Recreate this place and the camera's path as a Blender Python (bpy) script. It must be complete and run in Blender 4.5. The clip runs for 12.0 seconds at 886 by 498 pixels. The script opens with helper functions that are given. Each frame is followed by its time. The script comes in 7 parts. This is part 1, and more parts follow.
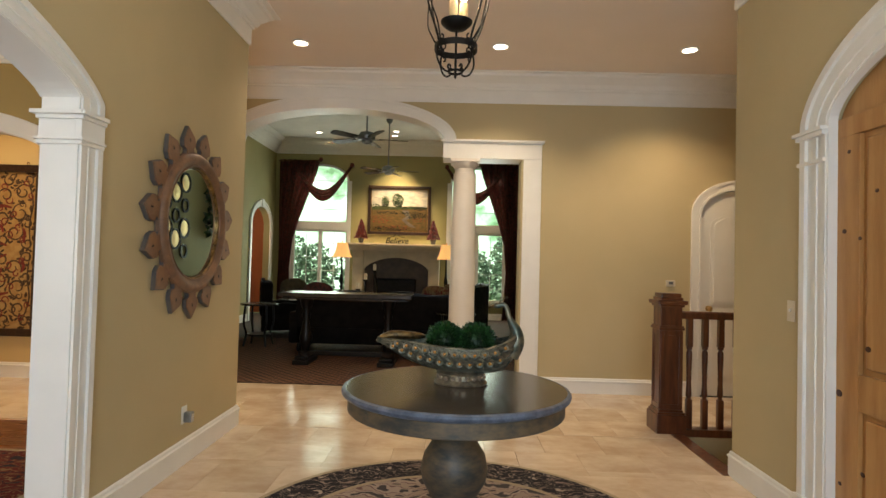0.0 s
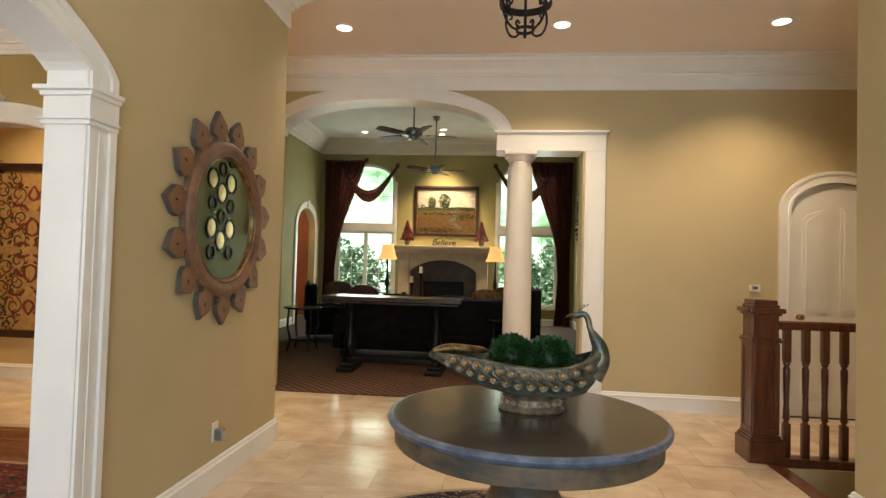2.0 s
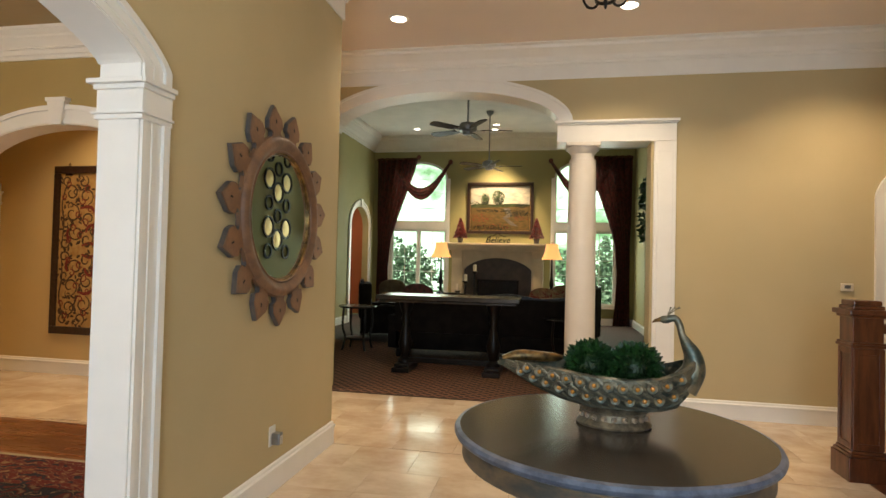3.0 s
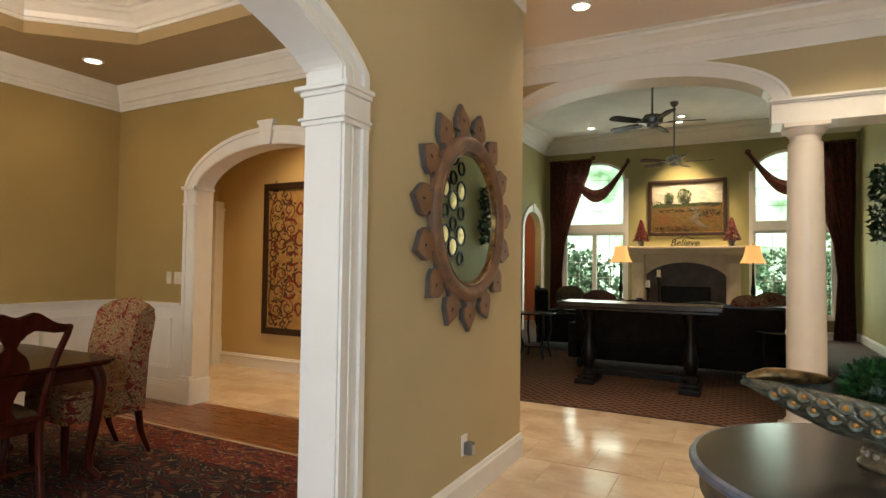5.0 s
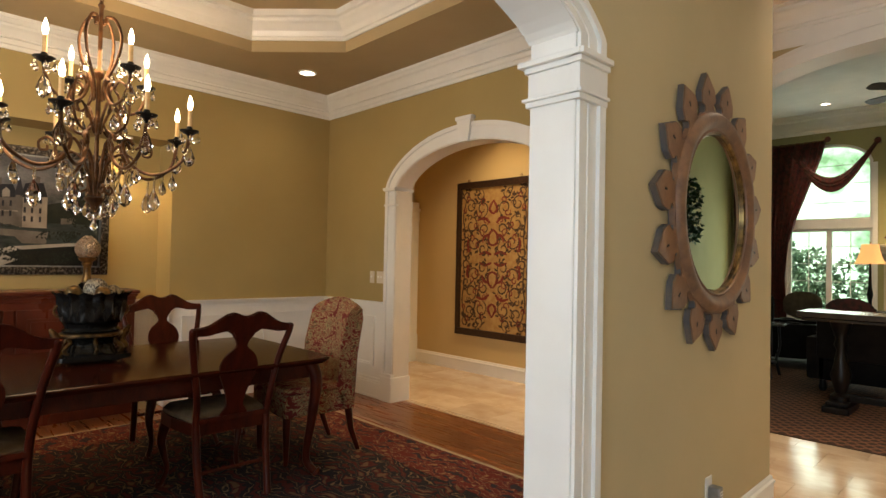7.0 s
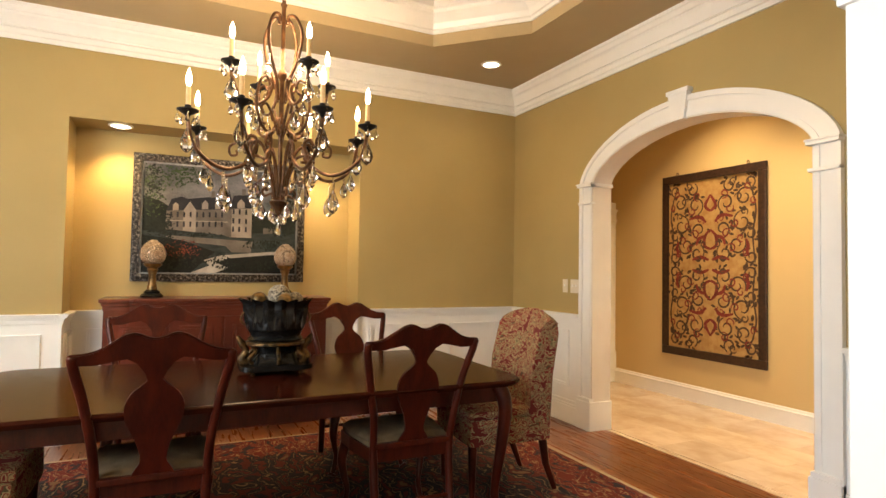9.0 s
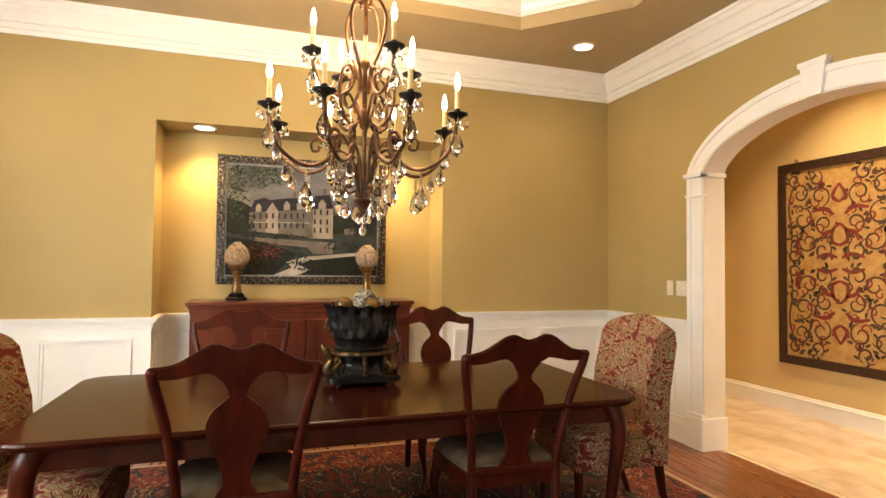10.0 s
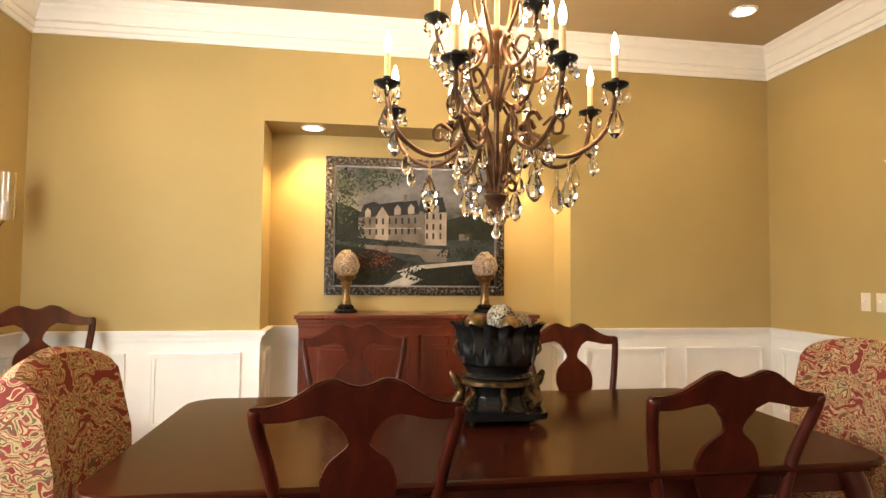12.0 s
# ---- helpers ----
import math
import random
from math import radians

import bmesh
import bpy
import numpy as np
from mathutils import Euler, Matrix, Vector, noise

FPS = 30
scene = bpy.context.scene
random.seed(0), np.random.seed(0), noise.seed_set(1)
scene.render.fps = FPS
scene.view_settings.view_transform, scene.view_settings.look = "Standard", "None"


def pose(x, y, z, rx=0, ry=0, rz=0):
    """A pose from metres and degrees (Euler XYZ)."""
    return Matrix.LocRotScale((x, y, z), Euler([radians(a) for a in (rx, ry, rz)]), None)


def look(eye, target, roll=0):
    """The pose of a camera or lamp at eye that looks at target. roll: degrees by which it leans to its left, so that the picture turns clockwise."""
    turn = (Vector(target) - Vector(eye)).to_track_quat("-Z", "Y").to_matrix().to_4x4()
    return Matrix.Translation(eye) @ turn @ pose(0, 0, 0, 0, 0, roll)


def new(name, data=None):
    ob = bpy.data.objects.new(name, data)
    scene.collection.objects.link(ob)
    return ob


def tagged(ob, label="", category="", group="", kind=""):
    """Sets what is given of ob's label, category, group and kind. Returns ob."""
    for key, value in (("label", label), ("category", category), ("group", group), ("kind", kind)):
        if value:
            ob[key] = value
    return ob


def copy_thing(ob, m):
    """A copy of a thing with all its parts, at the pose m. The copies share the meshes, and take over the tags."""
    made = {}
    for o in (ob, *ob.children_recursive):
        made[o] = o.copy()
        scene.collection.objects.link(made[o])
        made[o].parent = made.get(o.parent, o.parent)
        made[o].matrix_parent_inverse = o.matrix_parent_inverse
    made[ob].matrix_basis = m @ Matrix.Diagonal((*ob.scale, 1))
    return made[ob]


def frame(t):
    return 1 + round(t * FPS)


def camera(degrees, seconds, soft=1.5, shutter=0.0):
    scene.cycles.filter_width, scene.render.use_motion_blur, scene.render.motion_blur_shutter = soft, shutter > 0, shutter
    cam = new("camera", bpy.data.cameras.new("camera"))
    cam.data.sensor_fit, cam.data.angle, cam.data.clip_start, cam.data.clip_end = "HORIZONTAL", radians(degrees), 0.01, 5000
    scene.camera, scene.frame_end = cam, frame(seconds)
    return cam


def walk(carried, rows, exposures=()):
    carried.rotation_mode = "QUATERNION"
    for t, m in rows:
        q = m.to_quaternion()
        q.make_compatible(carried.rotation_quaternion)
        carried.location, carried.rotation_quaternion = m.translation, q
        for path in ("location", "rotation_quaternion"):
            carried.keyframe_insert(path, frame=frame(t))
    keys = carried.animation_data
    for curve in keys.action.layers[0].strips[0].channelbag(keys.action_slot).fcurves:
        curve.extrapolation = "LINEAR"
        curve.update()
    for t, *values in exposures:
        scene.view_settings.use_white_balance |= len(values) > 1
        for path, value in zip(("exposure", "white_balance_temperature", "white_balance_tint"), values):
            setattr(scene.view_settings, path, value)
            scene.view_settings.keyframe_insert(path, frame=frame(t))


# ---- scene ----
cam = camera(76.2, 12.0)
PATH = [
    (0, (0.419, 0.573, 1.404), (0.378, 2.572, 1.456), 1.5),
    (0.5, (0.413, 0.72, 1.395), (0.349, 2.718, 1.454), 1.5),
    (1, (0.383, 0.865, 1.395), (0.289, 2.861, 1.457), 1.5),
    (1.5, (0.35, 0.968, 1.393), (0.212, 2.963, 1.453), 1.6),
    (2, (0.318, 1.063, 1.388), (0.119, 3.052, 1.447), 1.6),
    (2.5, (0.273, 1.17, 1.392), (-0.003, 3.15, 1.443), 1.5),
    (4.5, (0.066, 1.41, 1.364), (-0.713, 3.251, 1.422), 0.9),
    (5, (0.016, 1.428, 1.359), (-0.913, 3.199, 1.421), 0.8),
    (5.5, (-0.051, 1.459, 1.364), (-1.125, 3.145, 1.427), 0.8),
    (6, (-0.135, 1.494, 1.364), (-1.338, 3.09, 1.425), 0.9),
    (6.5, (-0.236, 1.545, 1.363), (-1.555, 3.047, 1.419), 1.1),
    (7, (-0.354, 1.608, 1.379), (-1.784, 3.005, 1.425), 1.2),
    (7.5, (-0.476, 1.69, 1.389), (-2.023, 2.957, 1.43), 1.2),
    (9.5, (-1.019, 1.937, 1.338), (-2.875, 2.679, 1.41), 0.8),
    (10, (-1.195, 1.925, 1.36), (-3.094, 2.553, 1.424), 0.6),
    (10.5, (-1.328, 1.922, 1.364), (-3.258, 2.446, 1.43), 0.4),
    (11, (-1.453, 1.92, 1.356), (-3.408, 2.336, 1.433), 0.4),
    (11.5, (-1.605, 1.905, 1.366), (-3.575, 2.236, 1.446), 0.5),
    (12, (-1.766, 1.86, 1.364), (-3.742, 2.159, 1.455), 0.5),
]
walk(cam, [(t, look(eye, target, roll)) for t, eye, target, roll in PATH], exposures=[(0, -0.3), (0.6, -0.14), (2.5, -0.1), (4.5, -0.18), (6.3, -0.22), (7.6, -0.04), (9.3, 0.70), (10.5, 0.88), (12, 0.98)])

# ---- light ----
world = bpy.data.worlds.new("world")
world.use_nodes = True
scene.world = world
wn = world.node_tree
sky = wn.nodes.new("ShaderNodeTexSky")
sky.sky_type, sky.sun_disc = "NISHITA", False
sky.sun_elevation, sky.sun_rotation = radians(43), radians(203)
wn.links.new(sky.outputs[0], wn.nodes["Background"].inputs[0])
wn.nodes["Background"].inputs[1].default_value = 0.12


def lamp(name, kind, place, energy, color, size=0.1, target=None, spot=None, size_y=None):
    data = bpy.data.lights.new(name, kind)
    data.energy, data.color = energy, color
    if kind == "AREA":
        data.shape, data.size, data.size_y = "RECTANGLE", size, size_y or size
    else:
        data.shadow_soft_size = size
    if spot:
        data.spot_size, data.spot_blend = radians(spot), 0.7
    ob = new(name, data)
    ob.matrix_world = look(place, target) if target else Matrix.Translation(place)
    return ob


WARM, DAY = (1.0, 0.74, 0.44), (0.80, 0.90, 1.0)
sun = lamp("sun", "SUN", (-6, 4, 14), 5.0, (1, 0.95, 0.87), target=(0, 18, 0))
sun.data.angle = radians(0.6)
CANS_FOYER = [(-1.15, 6.07), (0.82, 6.07), (2.66, 6.07)]
CANS_DINING = [(-5.25, 4.48), (-5.25, 0.34), (-2.2, 4.48), (-2.2, 0.34)]
CANS_NICHE = [(-6.03, 1.52), (-6.03, 3.07)]
# the last living room can is added to brighten painting and fireplace
CANS_LIVING = [(-2.9, 14.0), (-1.1, 14.2), (0.7, 14.0), (-1.02, 13.75)]
ZF, ZD, ZL, NZ_LAMP = 3.55, 3.21, 4.48, 2.42
for x, y in CANS_FOYER:
    lamp("can_light", "SPOT", (x, y, ZF - 0.03), 112 if x < 2 else 135, (1.0, 0.79, 0.54) if x < 2 else (1.0, 0.74, 0.46), 0.06, (x, y, 0), 124)
for x, y in CANS_DINING:
    lamp("can_light", "SPOT", (x, y, ZD - 0.03), 11, WARM, 0.06, (x, y, 0), 130)
for x, y in CANS_NICHE:
    lamp("can_light", "SPOT", (x, y, NZ_LAMP), 42, (1.0, 0.64, 0.28), 0.05, (x - 0.1, y, 0), 112)
for x, y in CANS_LIVING:
    if y < 13.9:
        lamp("can_light", "SPOT", (x, y, ZL - 0.03), 520, WARM, 0.06, (x, 14.9, 1.6), 62)
    else:
        lamp("can_light", "SPOT", (x, y, ZL - 0.03), 120 if x != -1.1 else 430, WARM, 0.06, (x, y + 0.45, 0), 84)
# two unseen spots added to brighten the hall; no fixtures are built for them
for x in (-4.6, -3.3):
    lamp("can_light", "SPOT", (x, 6.1, ZF - 0.03), 140, (1.0, 0.72, 0.40), 0.06, (x, 6.1, 0), 108)
lamp("candle_light", "POINT", (-4.20, 2.465, 2.62), 56, (1.0, 0.68, 0.37), 0.3)
lamp("lantern_light", "POINT", (0.40, 3.38, 2.775), 16, (1.0, 0.80, 0.54), 0.1)
lamp("front_daylight", "AREA", (0.5, -1.15, 1.75), 108, (0.62, 0.81, 1.0), 2.0, (0.5, 5, 2.7), size_y=2.2)
lamp("dining_daylight", "AREA", (-3.05, -0.2, 1.75), 64, (0.95, 0.96, 0.93), 1.7, (-5.2, 2.6, 1.35), size_y=1.5)
for x in (-3.02, 0.98):
    lamp("window_daylight", "AREA", (x, 14.86, 2.1), 52, (0.88, 1.0, 0.88), 1.3, (x, 7, 1.8), size_y=3.0)


# ---- materials ----
def mat(name, c1, c2=None, rough=0.5, metal=0.0, scale=8.0, bump=0.0, fine=120.0, stretch=(1, 1, 1), emit=0.0, mix=(0.35, 0.65), spec=0.5, coat=0.0, bump2=0.0):
    """Two-tone surface: broad variation, fine grain, relief from both."""
    m = bpy.data.materials.new(name)
    m.use_nodes = True
    t = m.node_tree
    p = t.nodes["Principled BSDF"]
    p.inputs["Roughness"].default_value, p.inputs["Metallic"].default_value = rough, metal
    p.inputs["Specular IOR Level"].default_value, p.inputs["Coat Weight"].default_value = spec, coat
    p.inputs["Coat Roughness"].default_value = 0.12
    c2 = c2 or tuple(v * 0.9 for v in c1)
    co = t.nodes.new("ShaderNodeTexCoord")
    mp = t.nodes.new("ShaderNodeMapping")
    mp.inputs["Scale"].default_value = stretch
    t.links.new(co.outputs["Object"], mp.inputs[0])
    n1, n2 = t.nodes.new("ShaderNodeTexNoise"), t.nodes.new("ShaderNodeTexNoise")
    n1.inputs["Scale"].default_value, n1.inputs["Detail"].default_value = scale, 6
    n2.inputs["Scale"].default_value, n2.inputs["Detail"].default_value = fine, 3
    for n in (n1, n2):
        t.links.new(mp.outputs[0], n.inputs["Vector"])
    r = t.nodes.new("ShaderNodeValToRGB")
    r.color_ramp.elements[0].position, r.color_ramp.elements[1].position = mix
    r.color_ramp.elements[0].color, r.color_ramp.elements[1].color = (*c1, 1), (*c2, 1)
    ad = t.nodes.new("ShaderNodeMath")
    ad.operation, ad.inputs[1].default_value = "MULTIPLY_ADD", 0.25
    t.links.new(n2.outputs["Fac"], ad.inputs[0])
    t.links.new(n1.outputs["Fac"], ad.inputs[2])
    sb = t.nodes.new("ShaderNodeMath")
    sb.operation, sb.inputs[1].default_value = "SUBTRACT", 0.125
    t.links.new(ad.outputs[0], sb.inputs[0])
    t.links.new(sb.outputs[0], r.inputs[0])
    t.links.new(r.outputs[0], p.inputs["Base Color"])
    rr = t.nodes.new("ShaderNodeMapRange")
    rr.inputs["To Min"].default_value, rr.inputs["To Max"].default_value = rough * 0.85, min(1, rough * 1.15)
    t.links.new(n1.outputs["Fac"], rr.inputs["Value"])
    t.links.new(rr.outputs[0], p.inputs["Roughness"])
    if bump or bump2:
        b = t.nodes.new("ShaderNodeBump")
        b.inputs["Strength"].default_value, b.inputs["Distance"].default_value = bump or bump2, 0.002
        t.links.new((n2 if bump else n1).outputs["Fac"], b.inputs["Height"])
        t.links.new(b.outputs[0], p.inputs["Normal"])
    if emit:
        p.inputs["Emission Color"].default_value = (*c1, 1)
        p.inputs["Emission Strength"].default_value = emit
    return m


def add_islands(m, low=0.85, high=1.1, source="object"):
    """Each piece a little lighter or darker than the next."""
    t = m.node_tree
    p = t.nodes["Principled BSDF"]
    link = p.inputs["Base Color"].links[0]
    src = link.from_socket
    info = t.nodes.new("ShaderNodeObjectInfo" if source == "object" else "ShaderNodeNewGeometry")
    r = t.nodes.new("ShaderNodeMapRange")
    r.inputs["To Min"].default_value, r.inputs["To Max"].default_value = low, high
    t.links.new(info.outputs["Random" if source == "object" else "Random Per Island"], r.inputs["Value"])
    hs = t.nodes.new("ShaderNodeHueSaturation")
    t.links.new(r.outputs[0], hs.inputs["Value"])
    t.links.new(src, hs.inputs["Color"])
    t.links.new(hs.outputs[0], p.inputs["Base Color"])
    return m


def shift_pieces(m, span=40.0):
    """Each piece is cut from another part of the slab or board."""
    t = m.node_tree
    mp = next(n for n in t.nodes if n.type == "MAPPING")
    info, cx = t.nodes.new("ShaderNodeObjectInfo"), t.nodes.new("ShaderNodeCombineXYZ")
    for k, f in ((0, span), (1, span * 1.7), (2, span * 0.4)):
        mu = t.nodes.new("ShaderNodeMath")
        mu.operation, mu.inputs[1].default_value = "MULTIPLY", f
        t.links.new(info.outputs["Random"], mu.inputs[0])
        t.links.new(mu.outputs[0], cx.inputs[k])
    t.links.new(cx.outputs[0], mp.inputs["Location"])
    return m


def pattern(name, stops, scale, rough=0.85, kind="voronoi", distort=0.6, coords="Object", rotate=0, bump=0.3, stretch=(1, 1, 1), swirl=9.0, wave=0.45, rings=0.35):
    """A woven or printed pattern: noise-bent cells mapped through several thread colours."""
    m = bpy.data.materials.new(name)
    m.use_nodes = True
    t = m.node_tree
    p = t.nodes["Principled BSDF"]
    p.inputs["Roughness"].default_value = rough
    p.inputs["Specular IOR Level"].default_value = 0.25
    co, mp = t.nodes.new("ShaderNodeTexCoord"), t.nodes.new("ShaderNodeMapping")
    mp.inputs["Rotation"].default_value[2] = radians(rotate)
    mp.inputs["Scale"].default_value = stretch
    t.links.new(co.outputs[coords], mp.inputs[0])
    nz = t.nodes.new("ShaderNodeTexNoise")
    nz.inputs["Scale"].default_value = scale * 0.8
    t.links.new(mp.outputs[0], nz.inputs["Vector"])
    mx = t.nodes.new("ShaderNodeMix")
    mx.data_type, mx.inputs["Factor"].default_value = "VECTOR", distort * 0.15
    t.links.new(mp.outputs[0], mx.inputs[4])
    t.links.new(nz.outputs["Color"], mx.inputs[5])
    if kind == "voronoi":
        a = t.nodes.new("ShaderNodeTexVoronoi")
        a.inputs["Scale"].default_value = scale
        out = a.outputs["Distance"]
    else:
        a = t.nodes.new("ShaderNodeTexMagic")
        a.inputs["Scale"].default_value, a.inputs["Distortion"].default_value, a.turbulence_depth = scale, 1.6, 3
        out = a.outputs["Fac"]
    t.links.new(mx.outputs[1], a.inputs["Vector"])
    w = t.nodes.new("ShaderNodeTexWave")
    w.wave_type, w.inputs["Scale"].default_value, w.inputs["Distortion"].default_value = "RINGS", scale * rings, swirl
    w.inputs["Detail Scale"].default_value = 1.6
    t.links.new(mx.outputs[1], w.inputs["Vector"])
    av = t.nodes.new("ShaderNodeMix")
    av.inputs["Factor"].default_value = wave
    t.links.new(out, av.inputs[2])
    t.links.new(w.outputs["Fac"], av.inputs[3])
    r = t.nodes.new("ShaderNodeValToRGB")
    r.color_ramp.interpolation = "CONSTANT"
    while len(r.color_ramp.elements) < len(stops):
        r.color_ramp.elements.new(0.5)
    for e, (pos, c) in zip(r.color_ramp.elements, stops):
        e.position, e.color = pos, (*c, 1)
    t.links.new(av.outputs[0], r.inputs[0])
    t.links.new(r.outputs[0], p.inputs["Base Color"])
    fn = t.nodes.new("ShaderNodeTexNoise")
    fn.inputs["Scale"].default_value = 350
    t.links.new(co.outputs["Object"], fn.inputs["Vector"])
    b = t.nodes.new("ShaderNodeBump")
    b.inputs["Strength"].default_value, b.inputs["Distance"].default_value = bump, 0.003
    t.links.new(fn.outputs["Fac"], b.inputs["Height"])
    t.links.new(b.outputs[0], p.inputs["Normal"])
    return m


def glass(name, color=(1, 1, 1), rough=0.0, ior=1.45):
    m = bpy.data.materials.new(name)
    m.use_nodes = True
    p = m.node_tree.nodes["Principled BSDF"]
    p.inputs["Base Color"].default_value = (*color, 1)
    p.inputs["Roughness"].default_value, p.inputs["Transmission Weight"].default_value, p.inputs["IOR"].default_value = rough, 1, ior
    return m


M = {}
M["foyer_wall"] = mat("beige_wall_paint", (0.53, 0.43, 0.245), (0.50, 0.408, 0.23), 0.75, scale=1.5, bump=0.12, fine=260)
M["dining_wall"] = mat("olive_gold_wall_paint", (0.41, 0.302, 0.115), (0.385, 0.282, 0.106), 0.7, scale=1.5, bump=0.12, fine=260)
M["living_wall"] = mat("olive_wall_paint", (0.36, 0.32, 0.14), (0.33, 0.30, 0.13), 0.75, scale=1.5, bump=0.12, fine=260)
M["hall_wall"] = mat("warm_wall_paint", (0.60, 0.44, 0.20), (0.57, 0.42, 0.19), 0.75, scale=1.5, bump=0.12, fine=260)
M["ceiling"] = mat("pale_ceiling_paint", (0.87, 0.78, 0.70), (0.85, 0.76, 0.68), 0.85, scale=2, bump=0.15, fine=220)
M["living_ceiling"] = mat("white_ceiling_paint", (0.82, 0.80, 0.75), None, 0.85, scale=2, bump=0.15, fine=220)
M["dining_ceiling"] = mat("tan_ceiling_paint", (0.44, 0.335, 0.18), (0.42, 0.32, 0.17), 0.8, scale=2, bump=0.15, fine=220)
M["white"] = mat("white_gloss_trim_paint", (0.85, 0.83, 0.78), (0.82, 0.80, 0.75), 0.32, scale=6, bump=0.05, fine=180)
M["column"] = mat("cream_column_paint", (0.78, 0.72, 0.64), (0.74, 0.68, 0.60), 0.4, scale=6, bump=0.05, fine=180)
M["stone"] = shift_pieces(add_islands(mat("polished_travertine", (0.74, 0.60, 0.45), (0.56, 0.41, 0.28), 0.14, scale=3.0, fine=17, stretch=(1, 1.35, 1), mix=(0.34, 0.70), bump=0.02), 0.95, 1.05))
M["grout"] = mat("sand_grout", (0.40, 0.30, 0.20), None, 0.7)
M["plank"] = shift_pieces(add_islands(mat("dark_oak_plank", (0.23, 0.080, 0.028), (0.13, 0.042, 0.015), 0.28, scale=5, fine=60, stretch=(0.5, 7, 1), bump=0.05), 0.8, 1.2))
M["carpet_base"] = mat("brown_carpet", (0.065, 0.038, 0.028), (0.045, 0.026, 0.02), 0.95, scale=20, bump=0.6, fine=300)
M["carpet_line"] = mat("rust_carpet_thread", (0.27, 0.125, 0.075), (0.20, 0.095, 0.055), 0.95, scale=30, bump=0.6, fine=300)
M["mahogany"] = mat("polished_mahogany", (0.066, 0.0095, 0.0035), (0.030, 0.0045, 0.002), 0.30, scale=5, fine=40, stretch=(1, 3, 1), spec=0.2, coat=0.06, bump=0.03)
M["tabletop"] = mat("polished_mahogany_veneer", (0.040, 0.0075, 0.003), (0.019, 0.0038, 0.0018), 0.17, scale=4, fine=50, stretch=(7, 0.7, 1), spec=0.14, coat=0.0, bump=0.02)
M["cherry"] = mat("red_cherry_wood", (0.13, 0.024, 0.010), (0.07, 0.013, 0.006), 0.28, scale=4, fine=40, stretch=(1, 1, 0.2), coat=0.3, bump=0.03)
M["stair_wood"] = mat("stained_walnut", (0.14, 0.042, 0.015), (0.065, 0.018, 0.007), 0.3, scale=5, fine=50, stretch=(5, 5, 0.6), coat=0.25, bump=0.04)
M["alder"] = mat("knotty_alder", (0.52, 0.28, 0.10), (0.40, 0.19, 0.06), 0.4, scale=2.5, fine=30, stretch=(6, 6, 0.6), bump=0.05)
M["knot"] = mat("dark_wood_knot", (0.09, 0.03, 0.01), (0.05, 0.015, 0.006), 0.5)
M["grey_wood"] = mat("weathered_grey_wood", (0.15, 0.105, 0.06), (0.045, 0.046, 0.042), 0.45, scale=9, fine=40, stretch=(1, 1, 2.2), bump=0.15)
M["grey_top"] = mat("dark_brown_table_finish", (0.06, 0.045, 0.034), (0.04, 0.032, 0.026), 0.2, scale=3, fine=60, stretch=(5, 1, 1), bump=0.03)
M["blue_rim"] = mat("distressed_blue_paint", (0.14, 0.17, 0.24), (0.06, 0.08, 0.12), 0.4, scale=14, fine=90, bump=0.1)
M["mirror_wood"] = mat("aged_carved_wood", (0.25, 0.125, 0.06), (0.14, 0.075, 0.045), 0.5, scale=9, fine=60, bump=0.2)
M["mirror_edge"] = mat("blue_grey_wash", (0.13, 0.10, 0.08), (0.07, 0.07, 0.075), 0.6, scale=12, fine=60, bump=0.2)
M["mirror"] = mat("silvered_glass", (0.82, 0.86, 0.82), (0.80, 0.84, 0.80), 0.015, 1.0, scale=1)
M["iron"] = mat("black_wrought_iron", (0.018, 0.015, 0.013), (0.01, 0.009, 0.008), 0.5, 0.6, scale=20, fine=90, bump=0.2)
M["bronze"] = mat("oil_rubbed_bronze", (0.16, 0.075, 0.032), (0.055, 0.026, 0.012), 0.36, 0.65, scale=14, fine=60, bump=0.15)
M["candle"] = mat("ivory_candle_sleeve", (0.80, 0.58, 0.30), (0.72, 0.5, 0.24), 0.5, scale=30)
M["bulb"] = mat("lit_bulb", (1.0, 0.80, 0.48), None, 0.4, emit=22)
M["can_glow"] = mat("lit_can_lens", (1.0, 0.88, 0.68), None, 0.4, emit=9)
M["shade_glow"] = mat("lit_lamp_shade", (0.95, 0.50, 0.16), (0.8, 0.40, 0.12), 0.8, emit=1.1, scale=4)
M["crystal"] = glass("cut_crystal", (1.0, 1.0, 1.0), 0.0, 1.5)
M["pane"] = glass("window_glass", (1, 1, 1), 0.0, 1.02)
M["black_gloss"] = mat("black_glazed_ceramic", (0.009, 0.009, 0.009), (0.006, 0.006, 0.006), 0.14, scale=8, spec=0.3)
M["old_gold"] = mat("blackened_gilding", (0.20, 0.115, 0.04), (0.02, 0.014, 0.008), 0.32, 0.7, scale=35, fine=120, bump=0.4)
M["gold"] = mat("antique_gold", (0.32, 0.19, 0.065), (0.07, 0.045, 0.02), 0.34, 0.8, scale=20, fine=90, bump=0.25)
M["pewter"] = mat("verdigris_pewter", (0.26, 0.23, 0.16), (0.06, 0.08, 0.068), 0.36, 0.65, scale=18, fine=90, bump=0.5)
M["warm_pewter"] = mat("warm_worn_pewter", (0.36, 0.29, 0.19), (0.14, 0.11, 0.075), 0.38, 0.6, scale=22, fine=90, bump=0.4)
M["amber"] = mat("amber_bead", (0.55, 0.25, 0.045), (0.36, 0.14, 0.03), 0.15, 0.2, scale=20)
